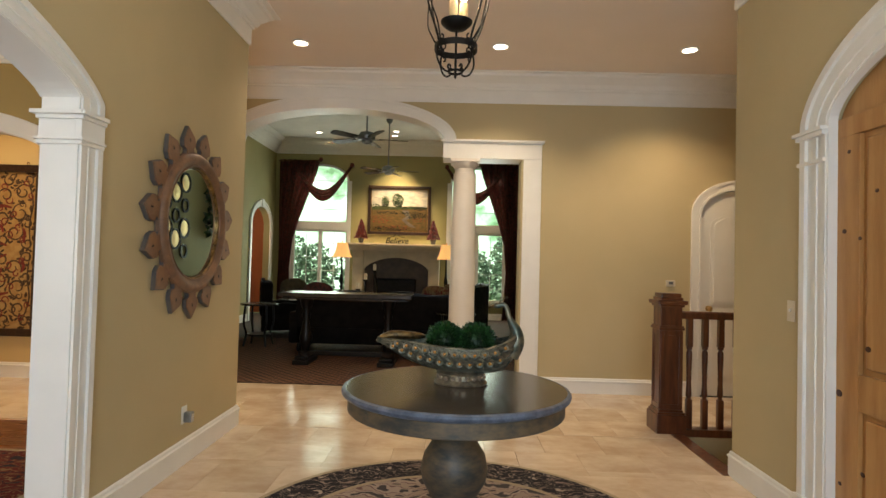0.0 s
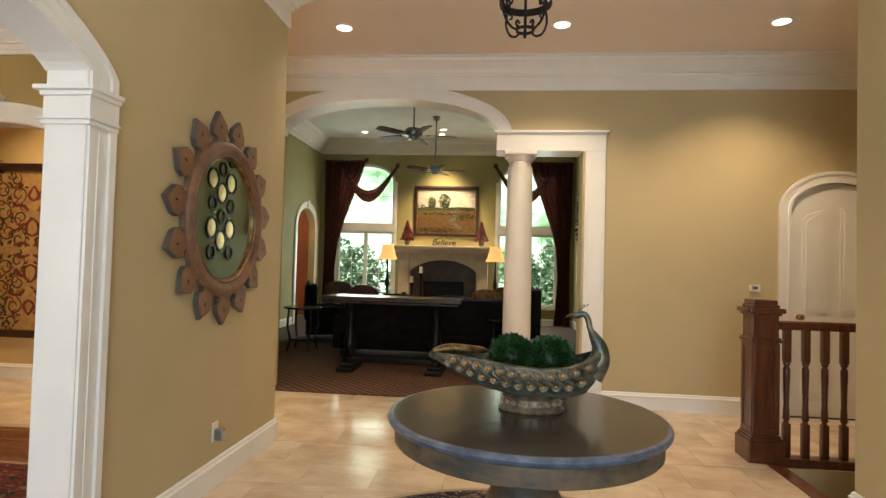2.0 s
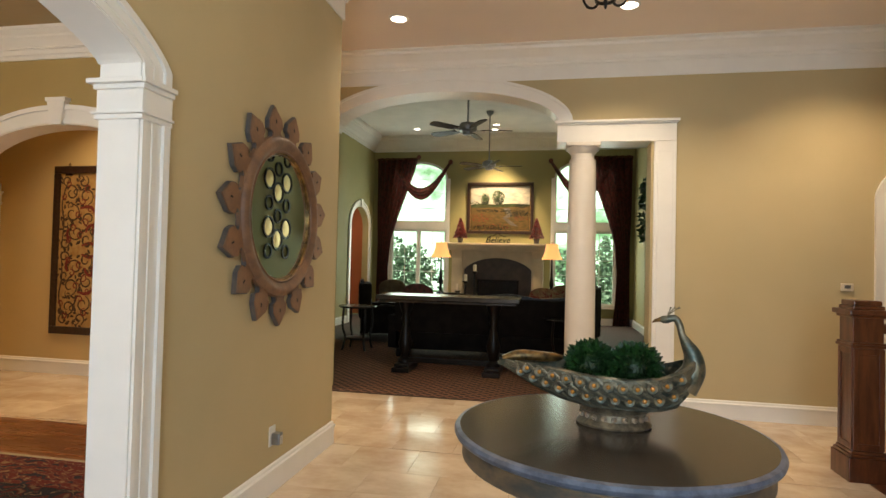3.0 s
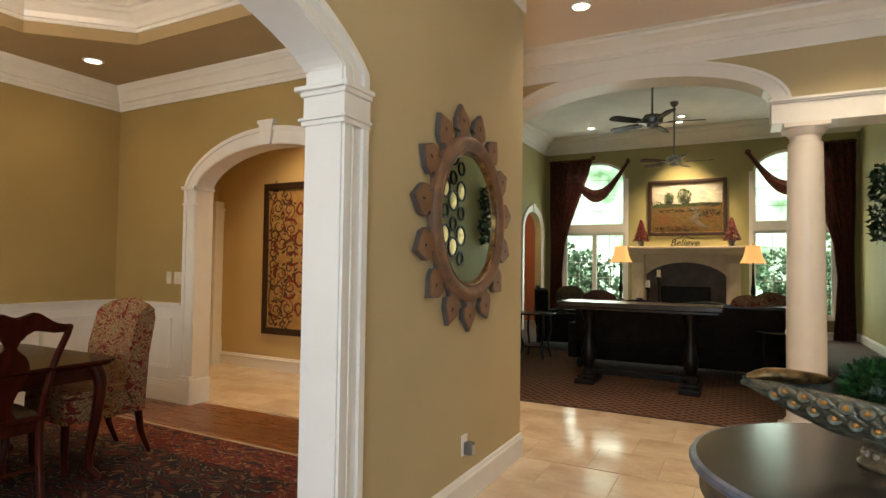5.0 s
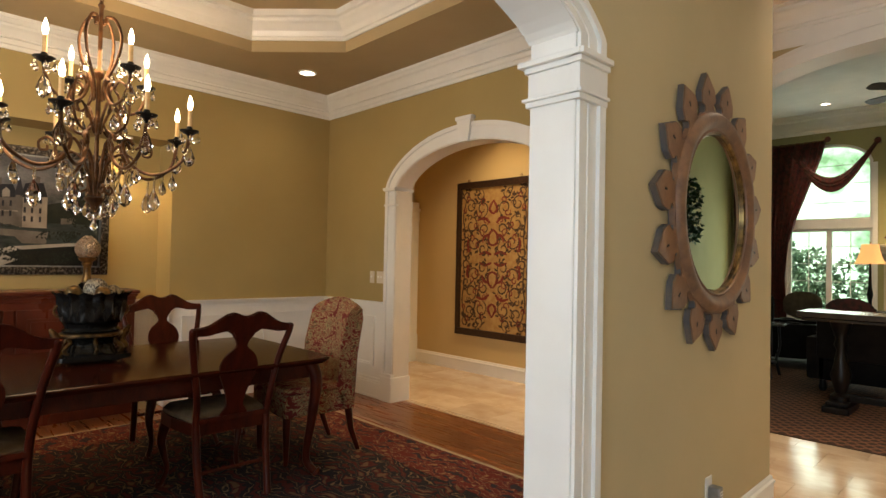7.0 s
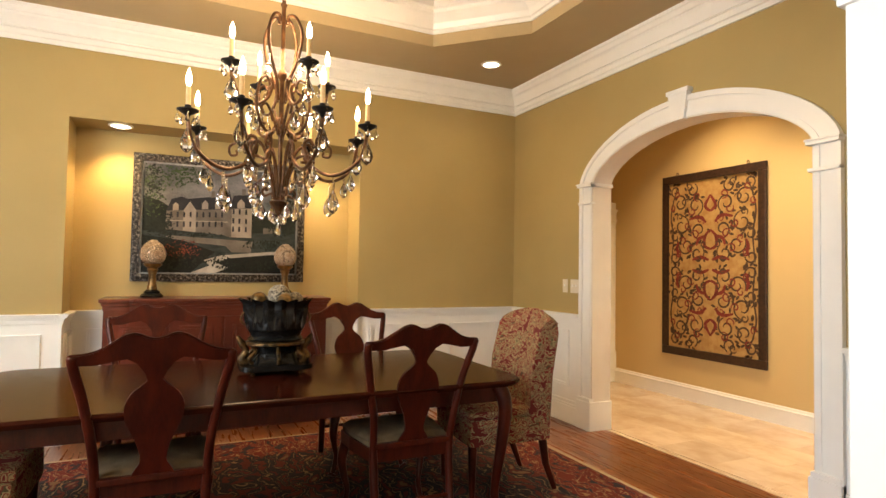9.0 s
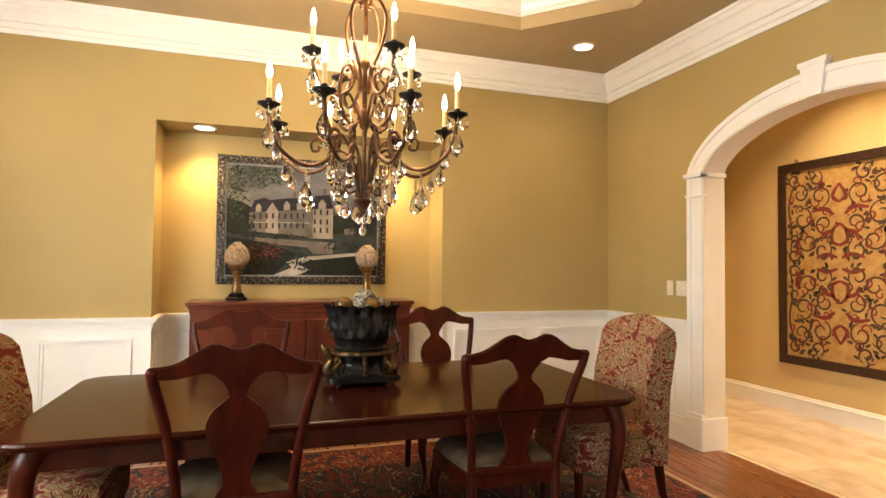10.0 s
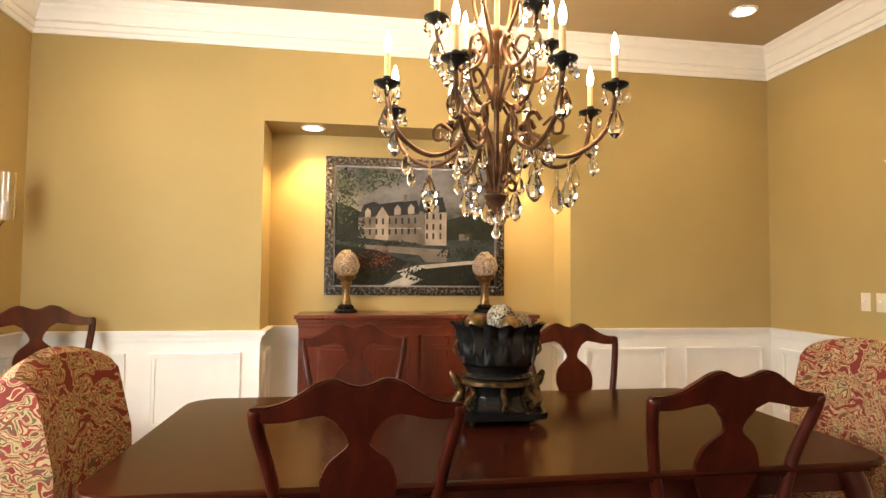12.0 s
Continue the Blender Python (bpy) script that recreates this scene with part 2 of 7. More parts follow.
M["pearl"] = mat("copper_pearl_beads", (0.56, 0.46, 0.36), (0.30, 0.21, 0.14), 0.28, 0.6, scale=30)
M["leaf"] = add_islands(mat("boxwood_leaf", (0.018, 0.065, 0.012), (0.008, 0.03, 0.006), 0.45, scale=12), 0.6, 1.5, "island")
M["shrub_leaf"] = add_islands(mat("sunlit_shrub_leaf", (0.24, 0.36, 0.21), (0.17, 0.27, 0.15), 0.6, scale=3), 0.7, 1.5, "island")
M["berry"] = add_islands(mat("red_berry", (0.16, 0.012, 0.010), (0.08, 0.006, 0.006), 0.35, scale=20), 0.6, 1.4, "island")
M["seat_fabric"] = mat("beige_seat_fabric", (0.17, 0.115, 0.06), (0.11, 0.075, 0.04), 0.9, scale=12, bump=0.5, fine=300)
M["dark_fabric"] = mat("dark_brown_upholstery", (0.012, 0.008, 0.006), (0.008, 0.005, 0.004), 0.85, spec=0.2, scale=8, bump=0.5, fine=220)
M["dark_wood"] = mat("near_black_wood", (0.010, 0.0065, 0.005), (0.006, 0.004, 0.003), 0.35, spec=0.3, scale=5, fine=40, stretch=(1, 6, 1), bump=0.05)
M["console_top"] = mat("worn_console_top", (0.04, 0.034, 0.03), (0.025, 0.02, 0.018), 0.25, scale=6, fine=40, stretch=(1, 5, 1), bump=0.05)
M["curtain"] = mat("wine_brocade", (0.15, 0.035, 0.025), (0.07, 0.03, 0.02), 0.8, scale=16, bump=0.4, fine=140, mix=(0.42, 0.58))
M["limestone"] = mat("cast_stone", (0.72, 0.61, 0.45), (0.64, 0.54, 0.39), 0.7, scale=5, bump=0.2, fine=90)
M["slate"] = mat("brown_slate", (0.10, 0.07, 0.05), (0.06, 0.045, 0.035), 0.5, scale=5, bump=0.2)
M["soot"] = mat("sooty_firebrick", (0.015, 0.012, 0.01), None, 0.9)
M["orange_wall"] = mat("terracotta_wall_paint", (0.38, 0.12, 0.04), None, 0.8, scale=2)
M["brass"] = mat("satin_brass", (0.55, 0.38, 0.17), None, 0.3, 0.9)
M["steel"] = mat("brushed_steel", (0.30, 0.31, 0.33), (0.22, 0.23, 0.24), 0.35, 0.8, scale=20)
M["plate"] = mat("ivory_plastic", (0.72, 0.64, 0.5), None, 0.4)
M["ornate"] = mat("black_silver_frame", (0.02, 0.016, 0.014), (0.22, 0.19, 0.16), 0.3, 0.55, scale=48, fine=160, bump=0.8, mix=(0.48, 0.66))
M["brown_frame"] = mat("dark_carved_frame", (0.045, 0.02, 0.01), (0.022, 0.01, 0.006), 0.4, scale=40, fine=120, bump=0.6)
M["fringe"] = mat("cream_rug_binding", (0.42, 0.33, 0.22), (0.32, 0.24, 0.15), 0.95, scale=60, bump=0.5, fine=300)
M["paisley"] = pattern("paisley_fabric", [(0, (0.13, 0.016, 0.012)), (0.09, (0.36, 0.27, 0.13)), (0.16, (0.20, 0.028, 0.02)), (0.20, (0.38, 0.29, 0.15)), (0.25, (0.085, 0.065, 0.03)), (0.30, (0.19, 0.028, 0.02)), (0.36, (0.33, 0.24, 0.115)), (0.42, (0.10, 0.075, 0.035)), (0.45, (0.34, 0.25, 0.12)), (0.50, (0.20, 0.026, 0.02)), (0.58, (0.35, 0.26, 0.13)), (0.65, (0.15, 0.02, 0.016))], 13.0, 0.85, distort=0.9, swirl=1.6, wave=0.20, rings=0.8)
M["dining_rug"] = pattern("oriental_rug_field", [(0, (0.1295, 0.07283, 0.03641)), (0.2, (0.06875, 0.00971, 0.008092)), (0.34, (0.01133, 0.00971, 0.01295)), (0.56, (0.1618, 0.1052, 0.0526)), (0.62, (0.01133, 0.00971, 0.01295)), (0.76, (0.08092, 0.01295, 0.00971))], 9, 0.95, distort=0.8, bump=0.6)
M["dining_rug_edge"] = pattern("oriental_rug_border", [(0, (0.2225, 0.1315, 0.06069)), (0.2, (0.1113, 0.01416, 0.01012)), (0.5, (0.2428, 0.1517, 0.07586)), (0.56, (0.09104, 0.01214, 0.01012)), (0.74, (0.02023, 0.01821, 0.02529))], 13, 0.95, distort=0.7, bump=0.6)
M["round_rug"] = pattern("ivory_rug_field", [(0, (0.035, 0.03, 0.035)), (0.16, (0.33, 0.25, 0.20)), (0.42, (0.16, 0.09, 0.08)), (0.5, (0.36, 0.28, 0.23)), (0.7, (0.06, 0.05, 0.05))], 9, 0.95, distort=0.8, bump=0.6)
M["round_rug_edge"] = pattern("black_rug_border", [(0, (0.40, 0.32, 0.26)), (0.20, (0.018, 0.015, 0.018)), (0.5, (0.30, 0.23, 0.19)), (0.57, (0.018, 0.015, 0.018)), (0.78, (0.25, 0.18, 0.15))], 12, 0.95, distort=0.8, bump=0.6)


# ---- building helpers ----
def part(name, bm, material, parent=None, label="", smooth=False):
    me = bpy.data.meshes.new(name)
    bmesh.ops.recalc_face_normals(bm, faces=bm.faces[:])
    bm.to_mesh(me)
    bm.free()
    if smooth:
        me.shade_smooth()
        me.set_sharp_from_angle(angle=radians(40))
    me.materials.append(material)
    ob = new(name, me)
    ob.parent = parent
    if label:
        tagged(ob, label)
    return ob


def thing(name, m, label, category, group=""):
    ob = new(name)
    ob.empty_display_size = 0.1
    ob.matrix_world = m
    return tagged(ob, label, category, group)


def built(name, bm, material, label, category, smooth=False, kind="structure"):
    return tagged(part(name, bm, material, smooth=smooth), label, category, kind=kind)


def box(bm, x0, x1, y0, y1, z0, z1, b=0.0):
    v = bmesh.ops.create_cube(bm, size=1)["verts"]
    for w in v:
        w.co = ((x0 + x1) / 2 + w.co.x * (x1 - x0), (y0 + y1) / 2 + w.co.y * (y1 - y0), (z0 + z1) / 2 + w.co.z * (z1 - z0))
    if b:
        bmesh.ops.bevel(bm, geom=list({e for w in v for e in w.link_edges}), offset=b, segments=2, affect="EDGES", profile=0.6)
    return bm


def boxes(*rows, b=0.0):
    bm = bmesh.new()
    for r in rows:
        box(bm, *r, b=b)
    return bm


def prism(bm, pts, axis, a0, a1):
    """A flat outline pushed from a0 to a1 along an axis. axis x: (y, z); y: (x, z); z: (x, y)."""
    def at(p, a):
        return {"x": (a, p[0], p[1]), "y": (p[0], a, p[1]), "z": (p[0], p[1], a)}[axis]
    lo, hi = [bm.verts.new(at(p, a0)) for p in pts], [bm.verts.new(at(p, a1)) for p in pts]
    f1, f2 = bm.faces.new(lo), bm.faces.new(hi[::-1])
    for i in range(len(pts)):
        j = (i + 1) % len(pts)
        bm.faces.new((lo[j], lo[i], hi[i], hi[j]))
    for f in (f1, f2):
        f.normal_update()
    bmesh.ops.triangulate(bm, faces=[f1, f2], ngon_method="EAR_CLIP")
    return bm


def sweep(bm, path, profile, closed=False):
    """A moulding: profile of (distance to the left of the path, height) along a mitred path in plan."""
    n, rings = len(path), []
    for i in range(n):
        a, p, c = Vector(path[i - 1]), Vector(path[i]), Vector(path[(i + 1) % n])
        d1, d2 = (p - a).normalized(), (c - p).normalized()
        if not closed and i == 0:
            d1 = d2
        if not closed and i == n - 1:
            d2 = d1
        n1, n2 = Vector((-d1.y, d1.x)), Vector((-d2.y, d2.x))
        m = (n1 + n2) / (1 + n1.dot(n2))
        rings.append([bm.verts.new((p.x + m.x * d, p.y + m.y * d, z)) for d, z in profile])
    k = len(profile)
    for i in range(n if closed else n - 1):
        r, s = rings[i], rings[(i + 1) % n]
        for j in range(k):
            bm.faces.new((r[j], r[(j + 1) % k], s[(j + 1) % k], s[j]))
    if not closed:
        bm.faces.new(rings[0])
        bm.faces.new(rings[-1][::-1])
    return bm


def lathe(bm, profile, segs=24, at=(0, 0, 0), squash=1.0):
    rings = []
    for r, z in profile:
        rings.append([bm.verts.new((at[0] + r * math.cos(2 * math.pi * i / segs), at[1] + squash * r * math.sin(2 * math.pi * i / segs), at[2] + z)) for i in range(segs)])
    for a, b in zip(rings, rings[1:]):
        for i in range(segs):
            j = (i + 1) % segs
            bm.faces.new((a[i], a[j], b[j], b[i]))
    bm.faces.new(rings[0][::-1])
    bm.faces.new(rings[-1])
    return bm


def tube(bm, pts, radius, sides=8, flat=1.0):
    """A rod through points; radius may be one number or one for each point."""
    pts = [Vector(p) for p in pts]
    rad = radius if isinstance(radius, (list, tuple)) else [radius] * len(pts)
    up, rings = None, []
    for i, p in enumerate(pts):
        d = (pts[min(i + 1, len(pts) - 1)] - pts[max(i - 1, 0)]).normalized()
        if up is None:
            up = d.orthogonal().normalized()
        up = (up - d * up.dot(d)).normalized()
        side = d.cross(up)
        rings.append([bm.verts.new(p + (up * math.cos(2 * math.pi * k / sides) + side * flat * math.sin(2 * math.pi * k / sides)) * rad[i]) for k in range(sides)])
    for a, b in zip(rings, rings[1:]):
        for k in range(sides):
            j = (k + 1) % sides
            bm.faces.new((a[k], a[j], b[j], b[k]))
    bm.faces.new(rings[0][::-1])
    bm.faces.new(rings[-1])
    return bm


def smoothline(pts, n=6):
    """Catmull-Rom through the points."""
    P = [Vector(p) for p in pts]
    P = [P[0] * 2 - P[1]] + P + [P[-1] * 2 - P[-2]]
    out = []
    for i in range(1, len(P) - 2):
        for k in range(n):
            t = k / n
            a, b, c, d = P[i - 1], P[i], P[i + 1], P[i + 2]
            out.append(0.5 * ((2 * b) + (c - a) * t + (2 * a - 5 * b + 4 * c - d) * t * t + (3 * b - a - 3 * c + d) * t ** 3))
    out.append(P[-2])
    return out


def arch(c, a, zs, rise, e=0.5, n=28, grow=0.0):
    """Arch line from the right springing to the left one."""
    pts = []
    for i in range(n + 1):
        u = math.cos(math.pi * i / n)
        pts.append((c + (a + grow) * u, zs + (rise + grow) * max(0, 1 - u * u) ** e))
    return pts


def casing(bm, axis, c, a, z0, zs, rise, e, layers, face, sign):
    """A door or arch casing: legs and arch in one, in stepped layers of (inner grow, outer grow, depth)."""
    for g0, g1, d in layers:
        inner = [(c + a + g0, z0)] + arch(c, a, zs, rise, e, grow=g0) + [(c - a - g0, z0)]
        outer = [(c + a + g1, z0)] + arch(c, a, zs, rise, e, grow=g1) + [(c - a - g1, z0)]
        for i in range(len(inner) - 1):
            q = [inner[i], inner[i + 1], outer[i + 1], outer[i]]
            if (Vector(q[0]) - Vector(q[1])).length > 1e-5:
                prism(bm, q, axis, face, face + sign * d)
    bmesh.ops.remove_doubles(bm, verts=bm.verts[:], dist=0.0003)
    return bm


def ring(bm, profile, segs=48):
    """A closed profile of (radius, height) turned into a ring."""
    rings = [[bm.verts.new((r * math.cos(2 * math.pi * i / segs), r * math.sin(2 * math.pi * i / segs), z)) for i in range(segs)] for r, z in profile]
    for k in range(len(rings)):
        a, b = rings[k], rings[(k + 1) % len(rings)]
        for i in range(segs):
            j = (i + 1) % segs
            bm.faces.new((a[i], a[j], b[j], b[i]))
    return bm


def ball(bm, at, r, seg=10, scale=(1, 1, 1)):
    v = bmesh.ops.create_uvsphere(bm, u_segments=seg, v_segments=max(5, seg // 2 + 1), radius=r)["verts"]
    for w in v:
        w.co = Vector((w.co.x * scale[0], w.co.y * scale[1], w.co.z * scale[2])) + Vector(at)
    return bm


def crown(zc, h, p):
    return [(0, zc - h), (0.018, zc - h), (0.022, zc - h + 0.03), (0.035, zc - h + 0.035), (0.04, zc - h + 0.07), (0.055, zc - h + 0.075), (p * 0.32, zc - h * 0.62), (p * 0.55, zc - h * 0.42), (p * 0.68, zc - h * 0.34),
            (p * 0.70, zc - h * 0.26), (p * 0.78, zc - h * 0.25), (p * 0.92, zc - h * 0.15), (p * 0.93, zc - 0.03), (p, zc - 0.028), (p, zc), (0, zc)]


def skirting(h):
    return [(0, 0), (0.018, 0), (0.018, h - 0.045), (0.024, h - 0.042), (0.024, h - 0.03), (0.014, h - 0.022), (0.012, h - 0.008), (0.006, h), (0, h)]


def leafball(bm, at, r, count, size, rng, squash=1.0):
    for _ in range(count):
        d = Vector((rng.gauss(0, 1), rng.gauss(0, 1), rng.gauss(0, 1))).normalized()
        p = Vector(at) + Vector((d.x, d.y, d.z * squash)) * r * rng.uniform(0.72, 1.04)
        s = (d.orthogonal() * rng.uniform(-1, 1) + d.cross(d.orthogonal()) * rng.uniform(-1, 1)).normalized()
        n = (d + s * rng.uniform(-0.6, 0.6)).normalized()
        u = n.cross(s).normalized()
        k = size * rng.uniform(0.7, 1.3)
        bm.faces.new([bm.verts.new(p + w) for w in (-s * k * 0.5, n * k * 0.9 + u * k * 0.1, s * k * 0.5, -n * k * 0.2)])
    return bm
# ---- the large structure ----
XW, YE, YF, XR = -1.39, 5.34, 6.95, 2.36          # foyer: left wall, its end, far wall, right wall
DX0, DX1, DY0, DY1 = -5.89, -1.555, -0.34, 5.16    # dining room
LX0, LX1, LY0, LY1 = -4.2, 2.1, 7.2, 14.9         # living room
OC, OA, OZ, OR, OE = 1.96, 1.257, 2.15, 0.27, 0.75  # opening from the foyer into the dining room
HC, HA, HZ, HR, HE = -3.72, 0.93, 2.09, 0.355, 0.62  # arch from the dining room into the hall
AC, AA, AZ, AR = -0.92, 1.20, 2.80, 0.36          # arch into the living room


def arch_notch(c, a, zs, rise, e=0.5):
    return [(c + a, 0)] + arch(c, a, zs, rise, e) + [(c - a, 0)]


# far wall of the foyer, with the living room arch, the beam and the closet door
out = [(-6.5, 0), (-2.12, 0)] + arch(AC, AA, AZ, AR)[::-1] + [(0.28, 2.63), (1.15, 2.63), (1.15, 0), (3.17, 0)] + arch(3.60, 0.43, 2.04, 0.27)[::-1] + [(4.03, 0), (5.2, 0), (5.2, 4.6), (-6.5, 4.6)]
wall_far = built("wall_far", prism(bmesh.new(), out, "y", YF, LY0), M["foyer_wall"], "beige painted wall with a wide arched opening", "wall")
bm = prism(bmesh.new(), [(LX0, 0), (-2.12, 0)] + arch(AC, AA, AZ, AR)[::-1] + [(0.28, 2.63), (1.15, 2.63), (1.15, 0), (LX1, 0), (LX1, ZL), (LX0, ZL)], "y", LY0 + 0.003, LY0 + 0.02)
built("wall_living_inner", bm, M["living_wall"], "olive painted wall behind the arch", "wall")
# wall between foyer and dining room, with its opening; dining side painted olive gold
out = [(-1.2, 0), (OC - OA, 0)] + arch(OC, OA, OZ, OR, OE)[::-1] + [(OC + OA, 0), (YE, 0), (YE, 3.7), (-1.2, 3.7)]
built("wall_left", prism(bmesh.new(), out, "x", XW - 0.1, XW), M["foyer_wall"], "beige painted foyer wall with a cased arch", "wall")
out = [(DY0, 0), (OC - OA, 0)] + arch(OC, OA, OZ, OR, OE)[::-1] + [(OC + OA, 0), (DY1, 0), (DY1, 3.7), (DY0, 3.7)]
built("wall_dining_inner", prism(bmesh.new(), out, "x", DX1, XW - 0.1), M["dining_wall"], "olive gold painted wall with a cased arch", "wall")
out = [(-6.5, 0), (HC - HA, 0)] + arch(HC, HA, HZ, HR, HE)[::-1] + [(HC + HA, 0), (XW - 0.1, 0), (XW - 0.1, 3.7), (-6.5, 3.7)]
built("wall_dining_back", prism(bmesh.new(), out, "y", DY1, DY1 + 0.09), M["dining_wall"], "olive gold painted wall with a cased arch", "wall")
built("wall_hall", prism(bmesh.new(), out, "y", DY1 + 0.09, YE), M["hall_wall"], "warm beige hall wall", "wall")
# dining room far wall with the buffet niche
NY0, NY1, NX, NZ = 1.19, 3.47, -6.26, 2.45
bm = boxes((-6.4, DX0, DY0 - 0.2, NY0, 0, 3.7), (-6.4, DX0, NY1, DY1, 0, 3.7), (-6.4, DX0, NY0, NY1, NZ, 3.7), (-6.4, NX, NY0, NY1, 0, NZ))
built("wall_dining_far", bm, M["dining_wall"], "olive gold painted wall with a lit buffet niche", "wall")
# dining room window wall
WX0, WX1, WZ0, WZ1 = -4.0, -2.1, 0.98, 2.55
bm = boxes((DX0, WX0, DY0 - 0.2, DY0, 0, 3.7), (WX1, DX1, DY0 - 0.2, DY0, 0, 3.7), (WX0, WX1, DY0 - 0.2, DY0, 0, WZ0), (WX0, WX1, DY0 - 0.2, DY0, WZ1, 3.7))
built("wall_dining_window", bm, M["dining_wall"], "olive gold painted window wall", "wall")
# foyer: right wall with the study door, front wall, stair hall
out = [(-1.2, 0), (2.06, 0)] + arch(2.80, 0.74, 2.2, 0.30, 0.6)[::-1] + [(3.54, 0), (4.53, 0), (4.53, 3.7), (-1.2, 3.7)]
built("wall_right", prism(bmesh.new(), out, "x", XR, XR + 0.18), M["foyer_wall"], "beige painted foyer wall with an arched door", "wall")
built("wall_stair", boxes((XR + 0.18, 5.2, 4.38, 4.53, -2.6, 3.7), (5.05, 5.2, 4.53, YF, -2.6, 3.7)), M["foyer_wall"], "beige stair hall wall", "wall")
bm = boxes((-1.6, -0.6, -1.4, -1.2, 0, 3.7), (1.6, 2.6, -1.4, -1.2, 0, 3.7), (-0.6, 1.6, -1.4, -1.2, 2.9, 3.7), (-0.6, 1.6, -1.4, -1.2, 0, 0.15))
built("wall_front", bm, M["foyer_wall"], "beige entrance wall with a glazed opening", "wall")
built("wall_study", boxes((3.4, 3.5, -1.2, 4.38, 0, 3.7), (XR + 0.18, 3.4, -1.3, -1.2, 0, 3.7)), M["foyer_wall"], "plain wall behind the study door", "wall")
built("wall_hall_end", boxes((-6.5, -6.35, YE, YF, 0, 3.7)), M["hall_wall"], "warm beige end wall of the hall", "wall")
bm = boxes((-6.35, -2.3, YF - 0.07, YF - 0.001, 0, ZF))
built("wall_hall_back", bm, M["hall_wall"], "warm beige wall behind the tapestry", "wall")

# living room walls
built("wall_living_right", boxes((LX1, LX1 + 0.15, LY0, LY1, 0, 4.6)), M["living_wall"], "olive painted living room wall", "wall")
LAC, LAA, LAZ, LAR = 13.92, 0.62, 2.2, 0.45
out = [(LY0, 0), (LAC - LAA, 0)] + arch(LAC, LAA, LAZ, LAR)[::-1] + [(LAC + LAA, 0), (LY1, 0), (LY1, 4.6), (LY0, 4.6)]
built("wall_living_left", prism(bmesh.new(), out, "x", LX0 - 0.15, LX0), M["living_wall"], "olive painted wall with an arched doorway", "wall")
FC = -1.02                                           # fireplace axis
W1, W2 = (-3.73, -2.31), (0.27, 1.69)
ZA, ZB, ZC, ZS, ZT = 0.45, 2.20, 2.35, 3.45, 3.88
bm = bmesh.new()
for a, b in ((LX0, W1[0]), (W1[1], W2[0]), (W2[1], LX1)):
    box(bm, a, b, LY1, LY1 + 0.18, 0, 4.6)
for a, b in (W1, W2):
    box(bm, a, b, LY1, LY1 + 0.18, 0, ZA)
    box(bm, a, b, LY1, LY1 + 0.18, ZB, ZC)
    prism(bm, [(b, 4.6), (b, ZS)] + arch((a + b) / 2, (b - a) / 2, ZS, ZT - ZS)[1:-1] + [(a, ZS), (a, 4.6)], "y", LY1, LY1 + 0.18)
built("wall_living_far", bm, M["living_wall"], "olive painted wall with tall arched windows", "wall")
built("wall_side_room", boxes((-6.4, -6.3, 11.8, 15.5, 0, 3), (-6.3, LX0 - 0.15, 15.4, 15.5, 0, 3), (-6.3, LX0 - 0.15, 11.8, 11.9, 0, 3), (-6.4, LX0 - 0.15, 11.8, 15.5, 3, 3.1)), M["orange_wall"], "terracotta painted side room walls", "wall")

# ceilings
built("ceiling_foyer", boxes((-6.5, 5.2, YE, YF, ZF, ZF + 0.1), (XW - 0.001, 5.2, -1.4, YE, ZF, ZF + 0.1)), M["ceiling"], "pale plaster foyer ceiling", "ceiling")
built("ceiling_living", boxes((LX0 - 0.1, LX1 + 0.1, LY0, LY1 + 0.1, ZL, ZL + 0.1)), M["living_ceiling"], "white living room ceiling", "ceiling")
TX0, TX1, TY0, TY1, TCX, TCY = -5.13, -2.32, 0.40, 4.424, 0.61, 0.58
octo = [(TX0, TY1 - TCY), (TX0, TY0 + TCY), (TX0 + TCX, TY0), (TX1 - TCX, TY0), (TX1, TY0 + TCY), (TX1, TY1 - TCY), (TX1 - TCX, TY1), (TX0 + TCX, TY1)]
bm = bmesh.new()
X0, X1, Y0, Y1 = DX0 - 0.02, DX1 + 0.02, DY0 - 0.02, DY1 + 0.02
for q in ([octo[0], octo[1], (X0, TY0 + TCY), (X0, TY1 - TCY)], [octo[2], octo[3], (TX1 - TCX, Y0), (TX0 + TCX, Y0)], [octo[4], octo[5], (X1, TY1 - TCY), (X1, TY0 + TCY)], [octo[6], octo[7], (TX0 + TCX, Y1), (TX1 - TCX, Y1)],
          [octo[1], octo[2], (TX0 + TCX, Y0), (X0, Y0), (X0, TY0 + TCY)], [octo[3], octo[4], (X1, TY0 + TCY), (X1, Y0), (TX1 - TCX, Y0)],
          [octo[5], octo[6], (TX1 - TCX, Y1), (X1, Y1), (X1, TY1 - TCY)], [octo[7], octo[0], (X0, TY1 - TCY), (X0, Y1), (TX0 + TCX, Y1)]):
    prism(bm, q, "z", ZD, ZD + 0.34)
box(bm, X0, X1, Y0, Y1, 3.536, 3.7)
built("ceiling_dining", bm, M["dining_ceiling"], "tan tray ceiling with an eight-sided recess", "ceiling")
bm = sweep(bmesh.new(), octo, [(0, 3.31), (0.015, 3.31), (0.02, 3.335), (0.035, 3.34), (0.05, 3.38), (0.09, 3.43), (0.11, 3.445), (0.115, 3.47), (0.14, 3.48), (0.14, 3.535), (0, 3.535)], True)
built("trim_tray", bm, M["white"], "white crown moulding inside the tray ceiling", "trim")

